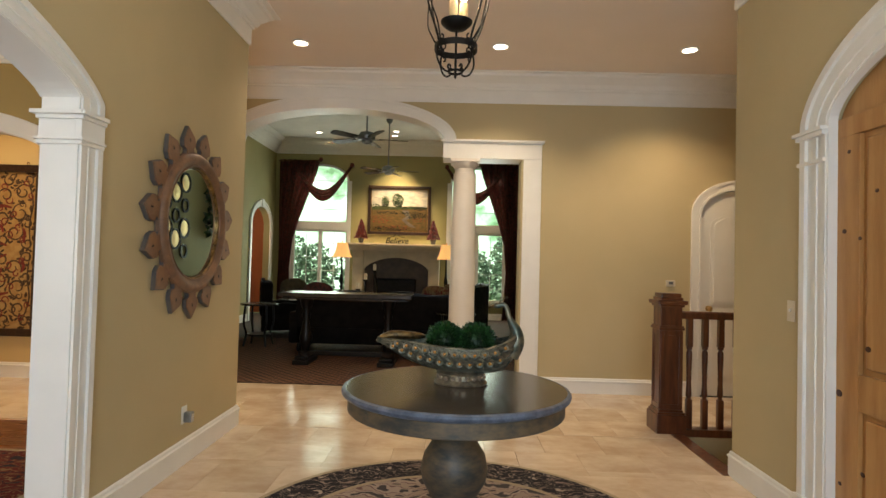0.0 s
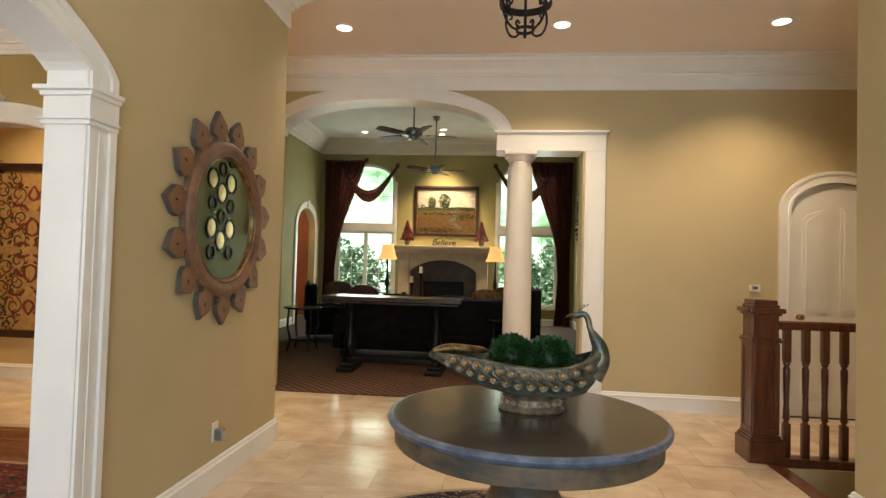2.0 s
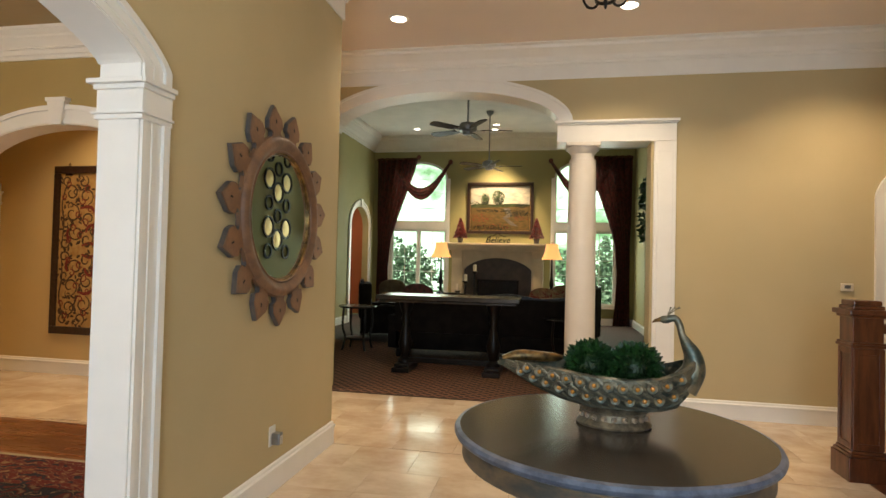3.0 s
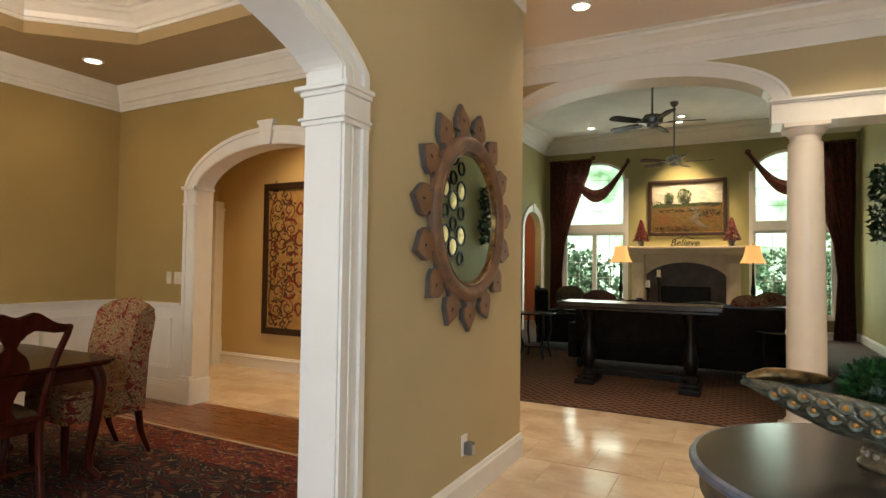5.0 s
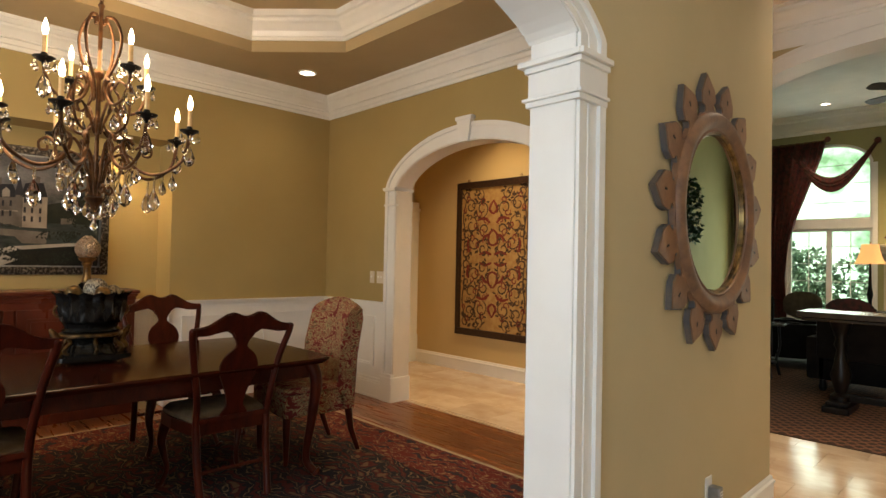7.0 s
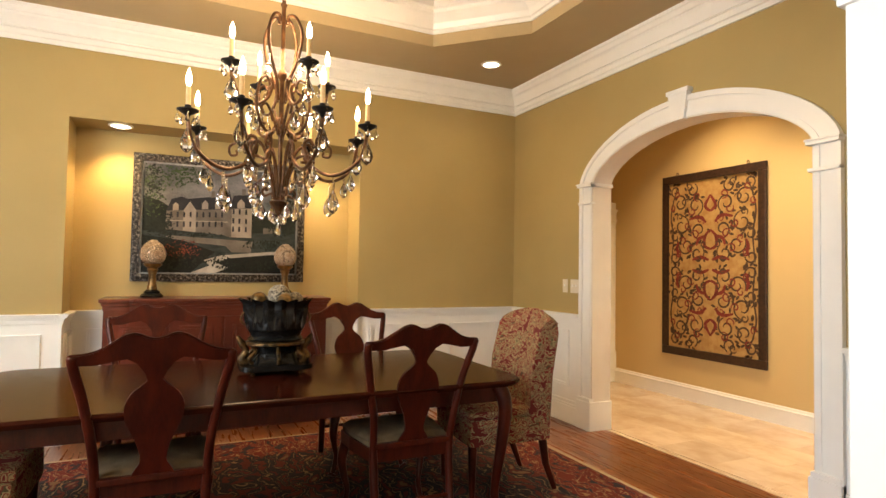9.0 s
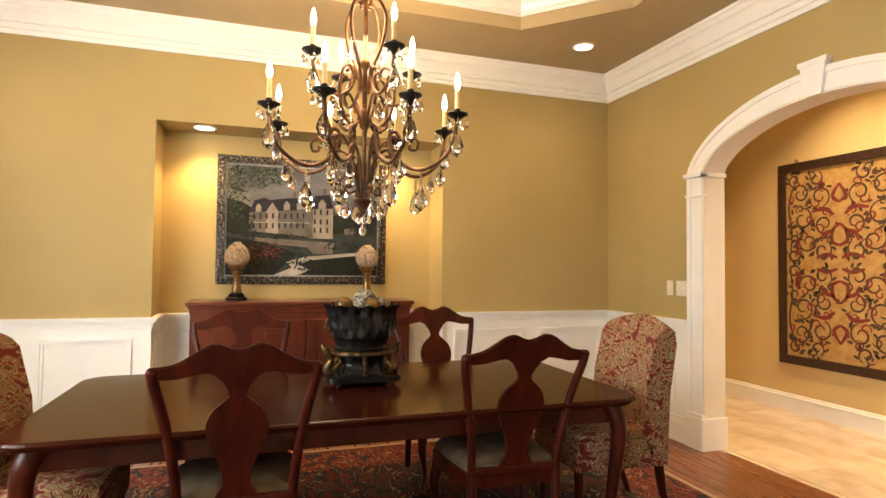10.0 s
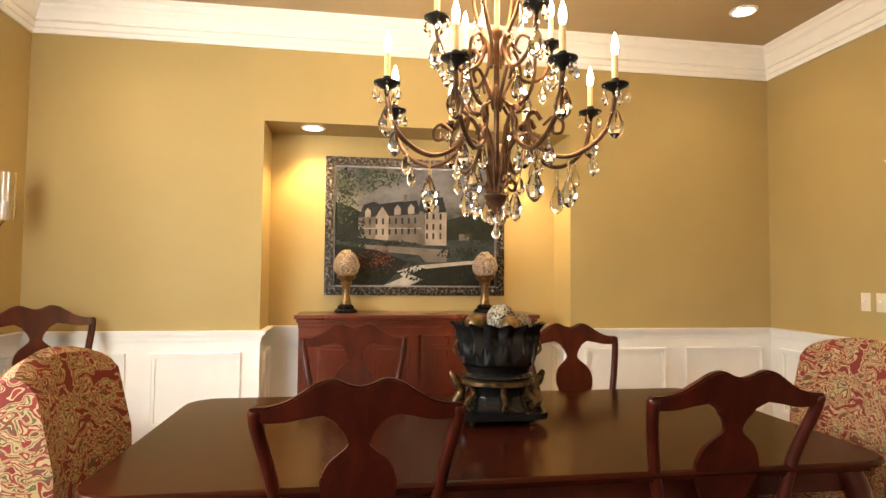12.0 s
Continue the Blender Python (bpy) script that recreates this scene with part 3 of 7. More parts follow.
# crown mouldings and skirtings
plan = [(5.05, YF), (-6.35, YF), (-6.35, YE), (XW, YE), (XW, -1.2), (XR, -1.2), (XR, 4.53), (5.05, 4.53)]
z0 = 3.235
prof = [(0, z0), (0.012, z0), (0.015, z0 + 0.012), (0.015, z0 + 0.14), (0.03, z0 + 0.145), (0.032, z0 + 0.165), (0.05, z0 + 0.17), (0.07, z0 + 0.21), (0.13, z0 + 0.265), (0.15, z0 + 0.275), (0.155, z0 + 0.30), (0.20, z0 + 0.305), (0.20, ZF), (0, ZF)]
built("trim_crown_foyer", sweep(bmesh.new(), plan, prof), M["white"], "deep white crown moulding round the foyer", "trim")
built("trim_crown_dining", sweep(bmesh.new(), [(DX0, DY0), (DX1, DY0), (DX1, DY1), (DX0, DY1)], crown(ZD, 0.238, 0.13), True), M["white"], "white crown moulding round the dining room", "trim")
built("trim_crown_living", sweep(bmesh.new(), [(LX0, LY0 + 0.02), (LX1, LY0 + 0.02), (LX1, LY1), (LX0, LY1)], crown(ZL, 0.36, 0.28), True), M["white"], "white crown moulding round the living room", "trim")
bm = bmesh.new()
for path in ([(3.05, YF), (1.38, YF)], [(5.05, YF), (4.16, YF)], [(-2.3, YF - 0.07), (-6.35, YF - 0.07), (-6.35, YE), (-4.85, YE)], [(-2.75, YE), (XW, YE), (XW, 3.37)], [(XW, 0.6), (XW, -1.2)], [(XR, 3.77), (XR, 4.53), (XR + 0.14, 4.53)], [(XR, -1.2), (XR, 1.85)]):
    sweep(bm, path, skirting(0.17))
built("baseboard", bm, M["white"], "white moulded skirting board", "skirting")
bm = bmesh.new()
for path in ([(LX1, LY0 + 0.02), (LX1, LY1), (0.1, LY1)], [(-2.3, LY1), (LX0, LY1), (LX0, LAC + 0.75)], [(LX0, LAC - 0.75), (LX0, LY0 + 0.02)]):
    sweep(bm, path, skirting(0.17))
built("baseboard_living", bm, M["white"], "white moulded skirting board", "skirting")


def pilaster_parts(name, u0, u1, v0, v1, axis, z_base, z_cap, z_top, label):
    """A square cased post: shaft with fluted edge, plinth, and a two-step capital. u along the wall, v through it."""
    def bx(bm, a, b, c, d, e, f, bev=0.004):
        return box(bm, a, b, c, d, e, f, b=bev) if axis == "x" else box(bm, c, d, a, b, e, f, b=bev)
    root = tagged(new(name), label, "pilaster", kind="structure")
    bm = bmesh.new()
    bx(bm, u0, u1, v0, v1, 0.001, z_top)
    part("shaft", bm, M["white"], root)
    bm = bmesh.new()
    bx(bm, u0 - 0.016, u1 + 0.016, v0 - 0.016, v1 + 0.016, 0.001, z_base)
    bx(bm, u0 - 0.010, u1 + 0.010, v0 - 0.010, v1 + 0.010, z_base, z_base + 0.025)
    part("plinth", bm, M["white"], root)
    bm = bmesh.new()
    g = z_cap
    bx(bm, u0 - 0.012, u1 + 0.012, v0 - 0.012, v1 + 0.012, g, g + 0.02)
    bx(bm, u0 - 0.022, u1 + 0.022, v0 - 0.022, v1 + 0.022, g + 0.02, g + 0.032)
    bx(bm, u0 - 0.006, u1 + 0.006, v0 - 0.006, v1 + 0.006, g + 0.032, g + 0.12)
    bx(bm, u0 - 0.016, u1 + 0.016, v0 - 0.016, v1 + 0.016, g + 0.12, g + 0.14)
    bx(bm, u0 - 0.034, u1 + 0.034, v0 - 0.034, v1 + 0.034, g + 0.14, g + 0.16)
    part("capital", bm, M["white"], root)
    return root


# cased opening between foyer and dining room: square posts and a stepped arch
for sgn, nm in ((1, "trim_opening_post_far"), (-1, "trim_opening_post_near")):
    j = OC + sgn * OA
    a, b = (j, j + 0.03) if sgn > 0 else (j - 0.03, j)
    pilaster_parts(nm, DX1 - 0.01, XW + 0.01, a - 0.012, b, "x", 0.2, 1.925, OZ + 0.02, "white square post of the arched opening")
bm = casing(bmesh.new(), "x", OC, OA, 0.001, OZ, OR, OE, [(0.0, 0.14, 0.016), (-0.003, 0.03, 0.022), (0.052, 0.066, 0.021), (0.112, 0.15, 0.03)], XW + 0.0005, 1)
built("trim_opening_front", bm, M["white"], "white stepped casing round the arch", "trim")
bm = casing(bmesh.new(), "x", OC, OA, 0.001, OZ, OR, OE, [(0.0, 0.10, 0.014), (0.078, 0.108, 0.022)], DX1 - 0.0005, -1)
built("trim_opening_back", bm, M["white"], "white stepped casing round the arch", "trim")
ra = arch(OC, OA - 0.002, OZ, OR - 0.002, OE)
rb = arch(OC, OA - 0.014, OZ, OR - 0.014, OE)
bm = bmesh.new()
for i in range(len(ra) - 1):
    prism(bm, [ra[i], ra[i + 1], rb[i + 1], rb[i]], "x", DX1 - 0.018, XW + 0.016)
built("trim_opening_soffit", bm, M["white"], "white painted arch soffit", "trim")
# small capital moulding on the casing legs
bm = boxes(*[(XW, XW + d, OC + s * OA + min(-s * 0.04 * d / 0.057, s * 0.155), OC + s * OA + max(-s * 0.04 * d / 0.057, s * 0.155), za, zb) for s in (1, -1) for d, za, zb in ((0.034, 1.925, 1.945), (0.044, 1.945, 1.957), (0.033, 1.957, 2.045), (0.044, 2.045, 2.065), (0.057, 2.065, 2.085))], b=0.003)
built("trim_opening_capital", bm, M["white"], "white capital moulding on the casing", "trim")

# cased arch from dining room to hall with keystone
for face, sg, nm in ((DY1 - 0.0005, -1, "trim_hall_arch"), (YE + 0.0005, 1, "trim_hall_arch_back")):
    bm = casing(bmesh.new(), "y", HC, HA, 0.001, HZ, HR, HE, [(0.0, 0.13, 0.02), (-0.003, 0.03, 0.027), (0.105, 0.145, 0.034)] if sg < 0 else [(0.0, 0.13, 0.006)], face, sg)
    built(nm, bm, M["white"], "white casing round the hall arch", "trim")
bm = bmesh.new()
ra, rb = arch(HC, HA - 0.001, HZ, HR - 0.001, HE), arch(HC, HA - 0.014, HZ, HR - 0.014, HE)
for i in range(len(ra) - 1):
    prism(bm, [ra[i], ra[i + 1], rb[i + 1], rb[i]], "y", DY1 - 0.018, YE + 0.004)
for s in (1, -1):
    a, b = sorted((HC + s * HA, HC + s * (HA - 0.014)))
    box(bm, a, b, DY1 - 0.018, YE + 0.004, 0.001, HZ)
built("trim_hall_arch_lining", bm, M["column"], "cream painted arch lining", "trim")
bm = prism(bmesh.new(), [(HC - 0.055, HZ + HR - 0.02), (HC + 0.055, HZ + HR - 0.02), (HC + 0.085, HZ + HR + 0.19), (HC - 0.085, HZ + HR + 0.19)], "y", DY1 - 0.05, DY1 - 0.001)
box(bm, HC - 0.095, HC + 0.095, DY1 - 0.056, DY1 - 0.001, HZ + HR + 0.17, HZ + HR + 0.2)
built("trim_keystone", bm, M["white"], "white keystone over the hall arch", "trim")
for s in (1, -1):
    c = HC + s * (HA + 0.06)
    bm = boxes((c - 0.085, c + 0.085, DY1 - 0.055, DY1, 0.001, 0.24), (c - 0.078, c + 0.078, DY1 - 0.048, DY1, 0.24, 0.27), (c - 0.085, c + 0.085, DY1 - 0.05, DY1, HZ - 0.17, HZ - 0.15), (c - 0.09, c + 0.09, DY1 - 0.06, DY1, HZ - 0.02, HZ), (c - 0.095, c + 0.095, DY1 - 0.066, DY1, HZ, HZ + 0.012), b=0.003)
    box(bm, *sorted((HC + s * (HA - 0.03), HC + s * HA)), DY1 - 0.05, YE + 0.008, 0.001, 0.24, b=0.003)
    box(bm, *sorted((HC + s * (HA - 0.03), HC + s * HA)), DY1 - 0.055, YE + 0.01, HZ - 0.02, HZ + 0.01, b=0.003)
    built("trim_hall_arch_block", bm, M["white"], "white plinth and capital blocks of the hall arch", "trim")
pilaster_parts("trim_hall_pilaster", -6.35, -6.24, 6.74, 6.88, "x", 0.35, 1.95, 2.2, "cream pilaster at the end of the hall")

# living room opening: arch casing, soffit, beam, column, pilaster
bm = bmesh.new()
ra, rb = arch(AC, AA, AZ, AR), arch(AC, AA, AZ, AR, grow=0.13)
rc = arch(AC, AA, AZ, AR, grow=0.10)
for i in range(len(ra) - 1):
    prism(bm, [ra[i], ra[i + 1], rb[i + 1], rb[i]], "y", YF - 0.02, YF - 0.0005)
    prism(bm, [rc[i], rc[i + 1], rb[i + 1], rb[i]], "y", YF - 0.034, YF - 0.018)
built("trim_living_arch", bm, M["white"], "white casing over the living room arch", "trim")
bm = bmesh.new()
rb = arch(AC, AA - 0.014, AZ, AR - 0.014)
ra = arch(AC, AA - 0.001, AZ, AR - 0.001)
for i in range(len(ra) - 1):
    prism(bm, [ra[i], ra[i + 1], rb[i + 1], rb[i]], "y", YF - 0.02, LY0 + 0.03)
built("trim_living_arch_soffit", bm, M["white"], "white painted arch soffit", "trim")
bm = boxes((0.26, 1.375, YF - 0.03, LY0 + 0.05, 2.60, 2.77), (0.25, 1.385, YF - 0.045, LY0 + 0.065, 2.77, 2.785), (0.235, 1.40, YF - 0.06, LY0 + 0.08, 2.785, 2.81), b=0.004)
built("beam", bm, M["white"], "white entablature beam over the column", "beam")
column = tagged(new("column"), "round cream painted column carrying the beam", "column", kind="structure")
CX, CY = 0.515, 7.08
part("shaft", lathe(bmesh.new(), [(0.148, 0.1), (0.147, 0.8), (0.142, 1.6), (0.130, 2.42), (0.130, 2.44)], 36, (CX, CY, 0)), M["column"], column, smooth=True)
part("capital", lathe(boxes((CX - 0.165, CX + 0.165, CY - 0.165, CY + 0.165, 2.565, 2.6), b=0.004), [(0.114, 2.42), (0.13, 2.43), (0.13, 2.445), (0.115, 2.45), (0.115, 2.50), (0.125, 2.505), (0.15, 2.54), (0.155, 2.565)], 36, (CX, CY, 0)), M["column"], column, smooth=True)
part("base", lathe(boxes((CX - 0.2, CX + 0.2, CY - 0.2, CY + 0.2, 0.001, 0.05), b=0.004), [(0.19, 0.05), (0.195, 0.07), (0.178, 0.09), (0.162, 0.095), (0.162, 0.11), (0.148, 0.12)], 36, (CX, CY, 0)), M["column"], column, smooth=True)
pil = tagged(new("pilaster"), "white flat pilaster beside the column", "pilaster", kind="structure")
part("shaft", boxes((1.174, 1.376, YF - 0.025, LY0 + 0.045, 0.15, 2.6), (1.205, 1.345, YF - 0.035, YF - 0.02, 0.18, 2.5), b=0.004), M["white"], pil)
part("plinth", boxes((1.16, 1.39, YF - 0.045, LY0 + 0.06, 0.001, 0.15), b=0.004), M["white"], pil)

# ---- wainscot of the dining room ----
def wainscot(name, axis, face, sg, a, b, panels, top=0.965, rail=True):
    """White panelling on one stretch of wall, with rail, skirting and applied panel mouldings."""
    root = tagged(new(name), "white painted wainscot with moulded panels", "wainscot", kind="structure")

    def bx(bm, u0, u1, d0, d1, z0, z1, bev=0.0):
        lo, hi = sorted((face + sg * d0, face + sg * d1))
        return box(bm, lo, hi, u0, u1, z0, z1, bev) if axis == "x" else box(bm, u0, u1, lo, hi, z0, z1, bev)
    part("backing", bx(bmesh.new(), a, b, 0.0005, 0.012, 0, top - 0.03), M["white"], root)
    bm = bmesh.new()
    for d, z0, z1 in ((0.022, top - 0.075, top - 0.045), (0.03, top - 0.045, top - 0.03), (0.045, top - 0.03, top - 0.012), (0.055, top - 0.012, top)):
        bx(bm, a, b, 0.001, d, z0, z1, 0.003)
    part("chair_rail", bm, M["white"], root)
    bm = bmesh.new()
    for d, z0, z1 in ((0.036, 0.001, 0.15), (0.03, 0.15, 0.17), (0.024, 0.17, 0.20), (0.042, 0.001, 0.025)):
        bx(bm, a, b, 0.001, d, z0, z1, 0.003)
    part("skirting", bm, M["white"], root)
    for p0, p1 in panels:
        bm = bmesh.new()
        for w, d in ((0.0, 0.034), (0.018, 0.025)):
            i, o = w + 0.018, w
            zb, zt = 0.31, 0.815
            for r in ((p0 + o, p1 - o, zt - i, zt - o), (p0 + o, p1 - o, zb + o, zb + i)):
                bx(bm, r[0], r[1], 0.010, d, r[2], r[3])
            for r in ((p0 + o, p0 + i), (p1 - i, p1 - o)):
                bx(bm, r[0], r[1], 0.010, d, zb + i, zt - i)
        part("panel_moulding", bm, M["white"], root)
    return root


wainscot("wainscot_far_a", "x", DX0, 1, DY0, NY0, [(-0.26, 0.325), (0.48, 1.07)])
wainscot("wainscot_far_b", "x", DX0, 1, NY1, DY1, [(3.58, 4.24), (4.406, 5.065)])
wainscot("wainscot_niche", "x", NX, 1, NY0 + 0.013, NY1 - 0.013, [(1.30, 1.45), (1.5, 2.3), (2.35, 3.15), (3.2, 3.34)])
wainscot("wainscot_niche_a", "y", NY0, 1, NX + 0.012, DX0 + 0.05, [(-6.2, -5.94)])
wainscot("wainscot_niche_b", "y", NY1, -1, NX + 0.012, DX0 + 0.05, [(-6.2, -5.94)])
wainscot("wainscot_back_a", "y", DY1, -1, DX0 + 0.012, HC - HA - 0.148, [(-5.76, -4.94)])
wainscot("wainscot_back_b", "y", DY1, -1, HC + HA + 0.148, DX1 - 0.012, [(-2.62, -1.75)])
wainscot("wainscot_window", "y", DY0, 1, DX0 + 0.012, DX1 - 0.012, [(-5.75, -4.85), (-4.65, -3.7), (-3.55, -2.6)])
wainscot("wainscot_inner", "x", DX1, -1, OC + OA + 0.14, DY1 - 0.012, [(3.45, 4.2), (4.3, 5.0)])

# dining room and entrance glazing
for nm, x0, x1, yy, z0, z1, nx, nz in (("window_1", WX0, WX1, DY0 - 0.12, WZ0, WZ1, 3, 2), ("window_2", -0.6, 1.6, -1.3, 0.15, 2.9, 3, 3)):
    w = tagged(new(nm), "white framed window with clear panes", "window", kind="structure")
    bm = boxes((x0, x1, yy - 0.04, yy + 0.04, z0, z0 + 0.05), (x0, x1, yy - 0.04, yy + 0.04, z1 - 0.05, z1))
    for i in range(nx + 1):
        c = x0 + 0.02 + (x1 - x0 - 0.04) * i / nx
        box(bm, c - 0.02, c + 0.02, yy - 0.035, yy + 0.035, z0 + 0.05, z1 - 0.05)
    part("window_frame", bm, M["white"], w)
    for i in range(nx):
        p = part("pane", boxes((x0 + 0.04 + (x1 - x0 - 0.04) * i / nx, x0 + (x1 - x0 - 0.04) * (i + 1) / nx, yy - 0.004, yy + 0.004, z0 + 0.05, z1 - 0.05)), M["pane"], w)
        p.visible_shadow = False

# ---- floors ----
built("floor_slab", boxes((-6.5, XR, -1.4, YF + 0.0, -0.06, -0.012), (XR, 5.2, 5.66, YF, -0.06, -0.012), (XR, 3.5, -1.4, 4.53, -0.06, -0.012)), M["grout"], "sand grout bed under the stone floor", "floor")
built("carpet_living", boxes((LX0 - 2.2, LX1 + 0.1, YF + 0.002, LY1 + 0.3, -0.05, 0.006)), M["carpet_base"], "dark brown patterned carpet", "carpet")
# lattice woven into the carpet where it is near
bm = bmesh.new()
for k in range(-60, 120):
    for s in (1, -1):
        a = k * 0.115 - 3.9 - (0 if s > 0 else 0)
        pts = [(a + s * t, 6.97 + t) for t in (0, 3.6)]
        if s < 0:
            pts = [(a + 3.6 - t, 6.97 + t) for t in (0, 3.6)]
        d = 0.017
        c = []
        for x, y in pts:
            c.append((x, y))
        (xa, ya), (xb, yb) = c
        lo, hi = LX0 + 0.05, LX1 - 0.05
        def cut(xa, ya, xb, yb):
            if max(xa, xb) < lo or min(xa, xb) > hi:
                return None
            f = []
            for x, y in ((xa, ya), (xb, yb)):
                xx = min(hi, max(lo, x))
                f.append((xx, ya + (yb - ya) * (xx - xa) / (xb - xa)))
            return f
        q = cut(xa, ya, xb, yb)
        if q:
            (xa, ya), (xb, yb) = q
            bm.faces.new([bm.verts.new(v) for v in ((xa - d, ya, 0.0085), (xa + d, ya, 0.0085), (xb + d, yb, 0.0085), (xb - d, yb, 0.0085))])
tagged(part("carpet_lattice", bm, M["carpet_line"]), "rust coloured lattice woven into brown carpet", "carpet", kind="stuff")
ground = built("ground", boxes((-60, 60, 15.2, 90, -0.3, -0.25)), mat("lawn", (0.05, 0.11, 0.025), (0.03, 0.07, 0.015), 0.9, scale=3), "green lawn outside the windows", "ground")
# ---- fixtures of the setting ----
def can(x, y, z, group):
    c = thing("recessed_light", pose(x, y, z), "lit recessed can light with a white trim ring", "ceiling light", group)
    part("trim_ring", ring(bmesh.new(), [(0.068, -0.001), (0.09, -0.001), (0.088, -0.007), (0.07, -0.01)], 28), M["white"], c, smooth=True)
    part("lens", lathe(bmesh.new(), [(0.069, -0.004), (0.069, -0.002)], 28), M["can_glow"], c)


for x, y in CANS_FOYER:
    can(x, y, ZF, "foyer can lights")
for x, y in CANS_DINING:
    can(x, y, ZD, "dining can lights")
for x, y in CANS_NICHE:
    can(x, y, NZ, "niche can lights")


def plate(name, m, label, category, toggles):
    """Wall plate lying in its local xz plane, facing local -y."""
    p = thing(name, m, label, category)
    w = 0.035 + 0.023 * (toggles - 1)
    part("cover", boxes((-w, w, -0.006, 0, -0.06, 0.06), b=0.002), M["plate"], p)
    for i in range(toggles):
        c = (i - (toggles - 1) / 2) * 0.046
        part("toggle", boxes((c - 0.006, c + 0.006, -0.016, -0.006, -0.004, 0.014), b=0.002), M["white"], p)
    return p


plate("light_switch", pose(-5.02, DY1, 1.21), "single ivory light switch on olive wall", "switch", 1)
plate("light_switch", pose(-4.885, DY1, 1.21), "double ivory light switch on olive wall", "switch", 2)
plate("light_switch", pose(XR, 3.86, 1.185, 0, 0, 90 + 180), "ivory light switch on beige foyer wall", "switch", 1)
th = thing("thermostat", pose(2.84, YF, 1.25), "small ivory thermostat on beige wall", "thermostat")
part("case", boxes((-0.05, 0.05, -0.02, 0, -0.035, 0.035), b=0.006), M["plate"], th)
part("display", boxes((-0.025, 0.025, -0.023, -0.02, -0.01, 0.02)), M["steel"], th)
ol = thing("wall_outlet", pose(XW, 4.40, 0.335, 0, 0, 90), "white outlet with a plugged-in night light", "outlet")
part("cover", boxes((-0.036, 0.036, -0.006, 0, -0.058, 0.058), b=0.002), M["white"], ol)
nl = part("night_light", boxes((-0.02, 0.03, -0.06, -0.007, -0.05, 0.02), b=0.008), M["steel"], ol, "small grey plug-in night light")
for k in range(4):
    part("vent_slot", boxes((-0.012, 0.022, -0.0615, -0.0595, -0.042 + k * 0.013, -0.037 + k * 0.013)), M["white"], nl)

# closet door on the far wall
DC = 3.60
door = tagged(new("door_1"), "white arched two-panel door, closed", "door", kind="structure")
part("leaf", prism(bmesh.new(), [(DC - 0.425, 0.012)] + arch(DC, 0.425, 2.04, 0.265)[::-1] + [(DC + 0.425, 0.012)], "y", YF + 0.02, YF + 0.06), M["white"], door)
for a, b, z0, zs, rise in ((-0.31, -0.045, 1.02, 1.93, 0.13), (0.045, 0.31, 1.02, 1.93, 0.13), (-0.31, -0.045, 0.2, 0.84, 0.0), (0.045, 0.31, 0.2, 0.84, 0.0)):
    c, h = DC + (a + b) / 2, (b - a) / 2
    bm = bmesh.new()
    for g, d in ((0, 0.008), (-0.035, 0.014)):
        prism(bm, [(c - h - g, z0 - g), *[(c + (h + g) * -math.cos(math.pi * i / 10), zs + g + rise * (math.sin(math.pi * i / 20) if a < 0 else math.cos(math.pi * i / 20))) for i in range(11)], (c + h + g, z0 - g)], "y", YF + 0.02 - d, YF + 0.02)
    part("raised_panel", bm, M["white"], door)
part("knob", lathe(bmesh.new(), [(0.03, 0), (0.03, 0.006), (0.012, 0.01), (0.012, 0.03), (0.027, 0.04), (0.03, 0.052), (0.02, 0.064)], 20), M["brass"], door, "satin brass door knob", True).matrix_world = pose(3.27, YF + 0.02, 0.98, 90)
bm = casing(bmesh.new(), "y", DC, 0.43, 0.001, 2.04, 0.27, 0.5, [(0.0, 0.105, 0.018), (-0.003, 0.025, 0.025), (0.08, 0.11, 0.03)], YF - 0.0005, -1)
built("trim_door", bm, M["white"], "white casing round the arched door", "trim")
# dark sill strip; its colour puts in the shade of the gap under the leaf
built("door_gap_strip", boxes((DC - 0.42, DC + 0.42, YF + 0.03, YF + 0.2, 0.001, 0.012)), M["dark_wood"], "dark threshold strip for the shaded gap under the door", "threshold")

# study door in the right wall: knotty wood in a white cased arch
door = tagged(new("door_2"), "knotty alder arched double door, closed", "door", kind="structure")
SC, SA = 2.80, 0.735
part("leaf", prism(bmesh.new(), [(SC - SA, 0.01)] + arch(SC, SA, 2.2, 0.295, 0.6)[::-1] + [(SC + SA, 0.01)], "x", XR + 0.055, XR + 0.095), M["alder"], door)
for s in (1, -1):
    e = SC + s * SA
    for u0, u1, z0, z1 in ((e, e - s * 0.17, 0.02, 2.10), (e - s * 0.735, e - s * 0.60, 0.02, 2.10), (e - s * 0.17, e - s * 0.60, 0.02, 0.22), (e - s * 0.17, e - s * 0.60, 0.74, 0.92), (e, e - s * 0.735, 2.1, 2.2)):
        a, b = sorted((u0, u1))
        part("stile" if z1 - z0 > 1 else "rail", boxes((XR + 0.03, XR + 0.055, a + 0.001, b - 0.001, z0, z1), b=0.004), M["alder"], door)
    for z0, z1 in ((0.25, 0.71), (0.95, 2.07)):
        a, b = sorted((e - s * 0.2, e - s * 0.57))
        part("raised_panel", boxes((XR + 0.04, XR + 0.055, a, b, z0, z1), b=0.012), M["alder"], door)
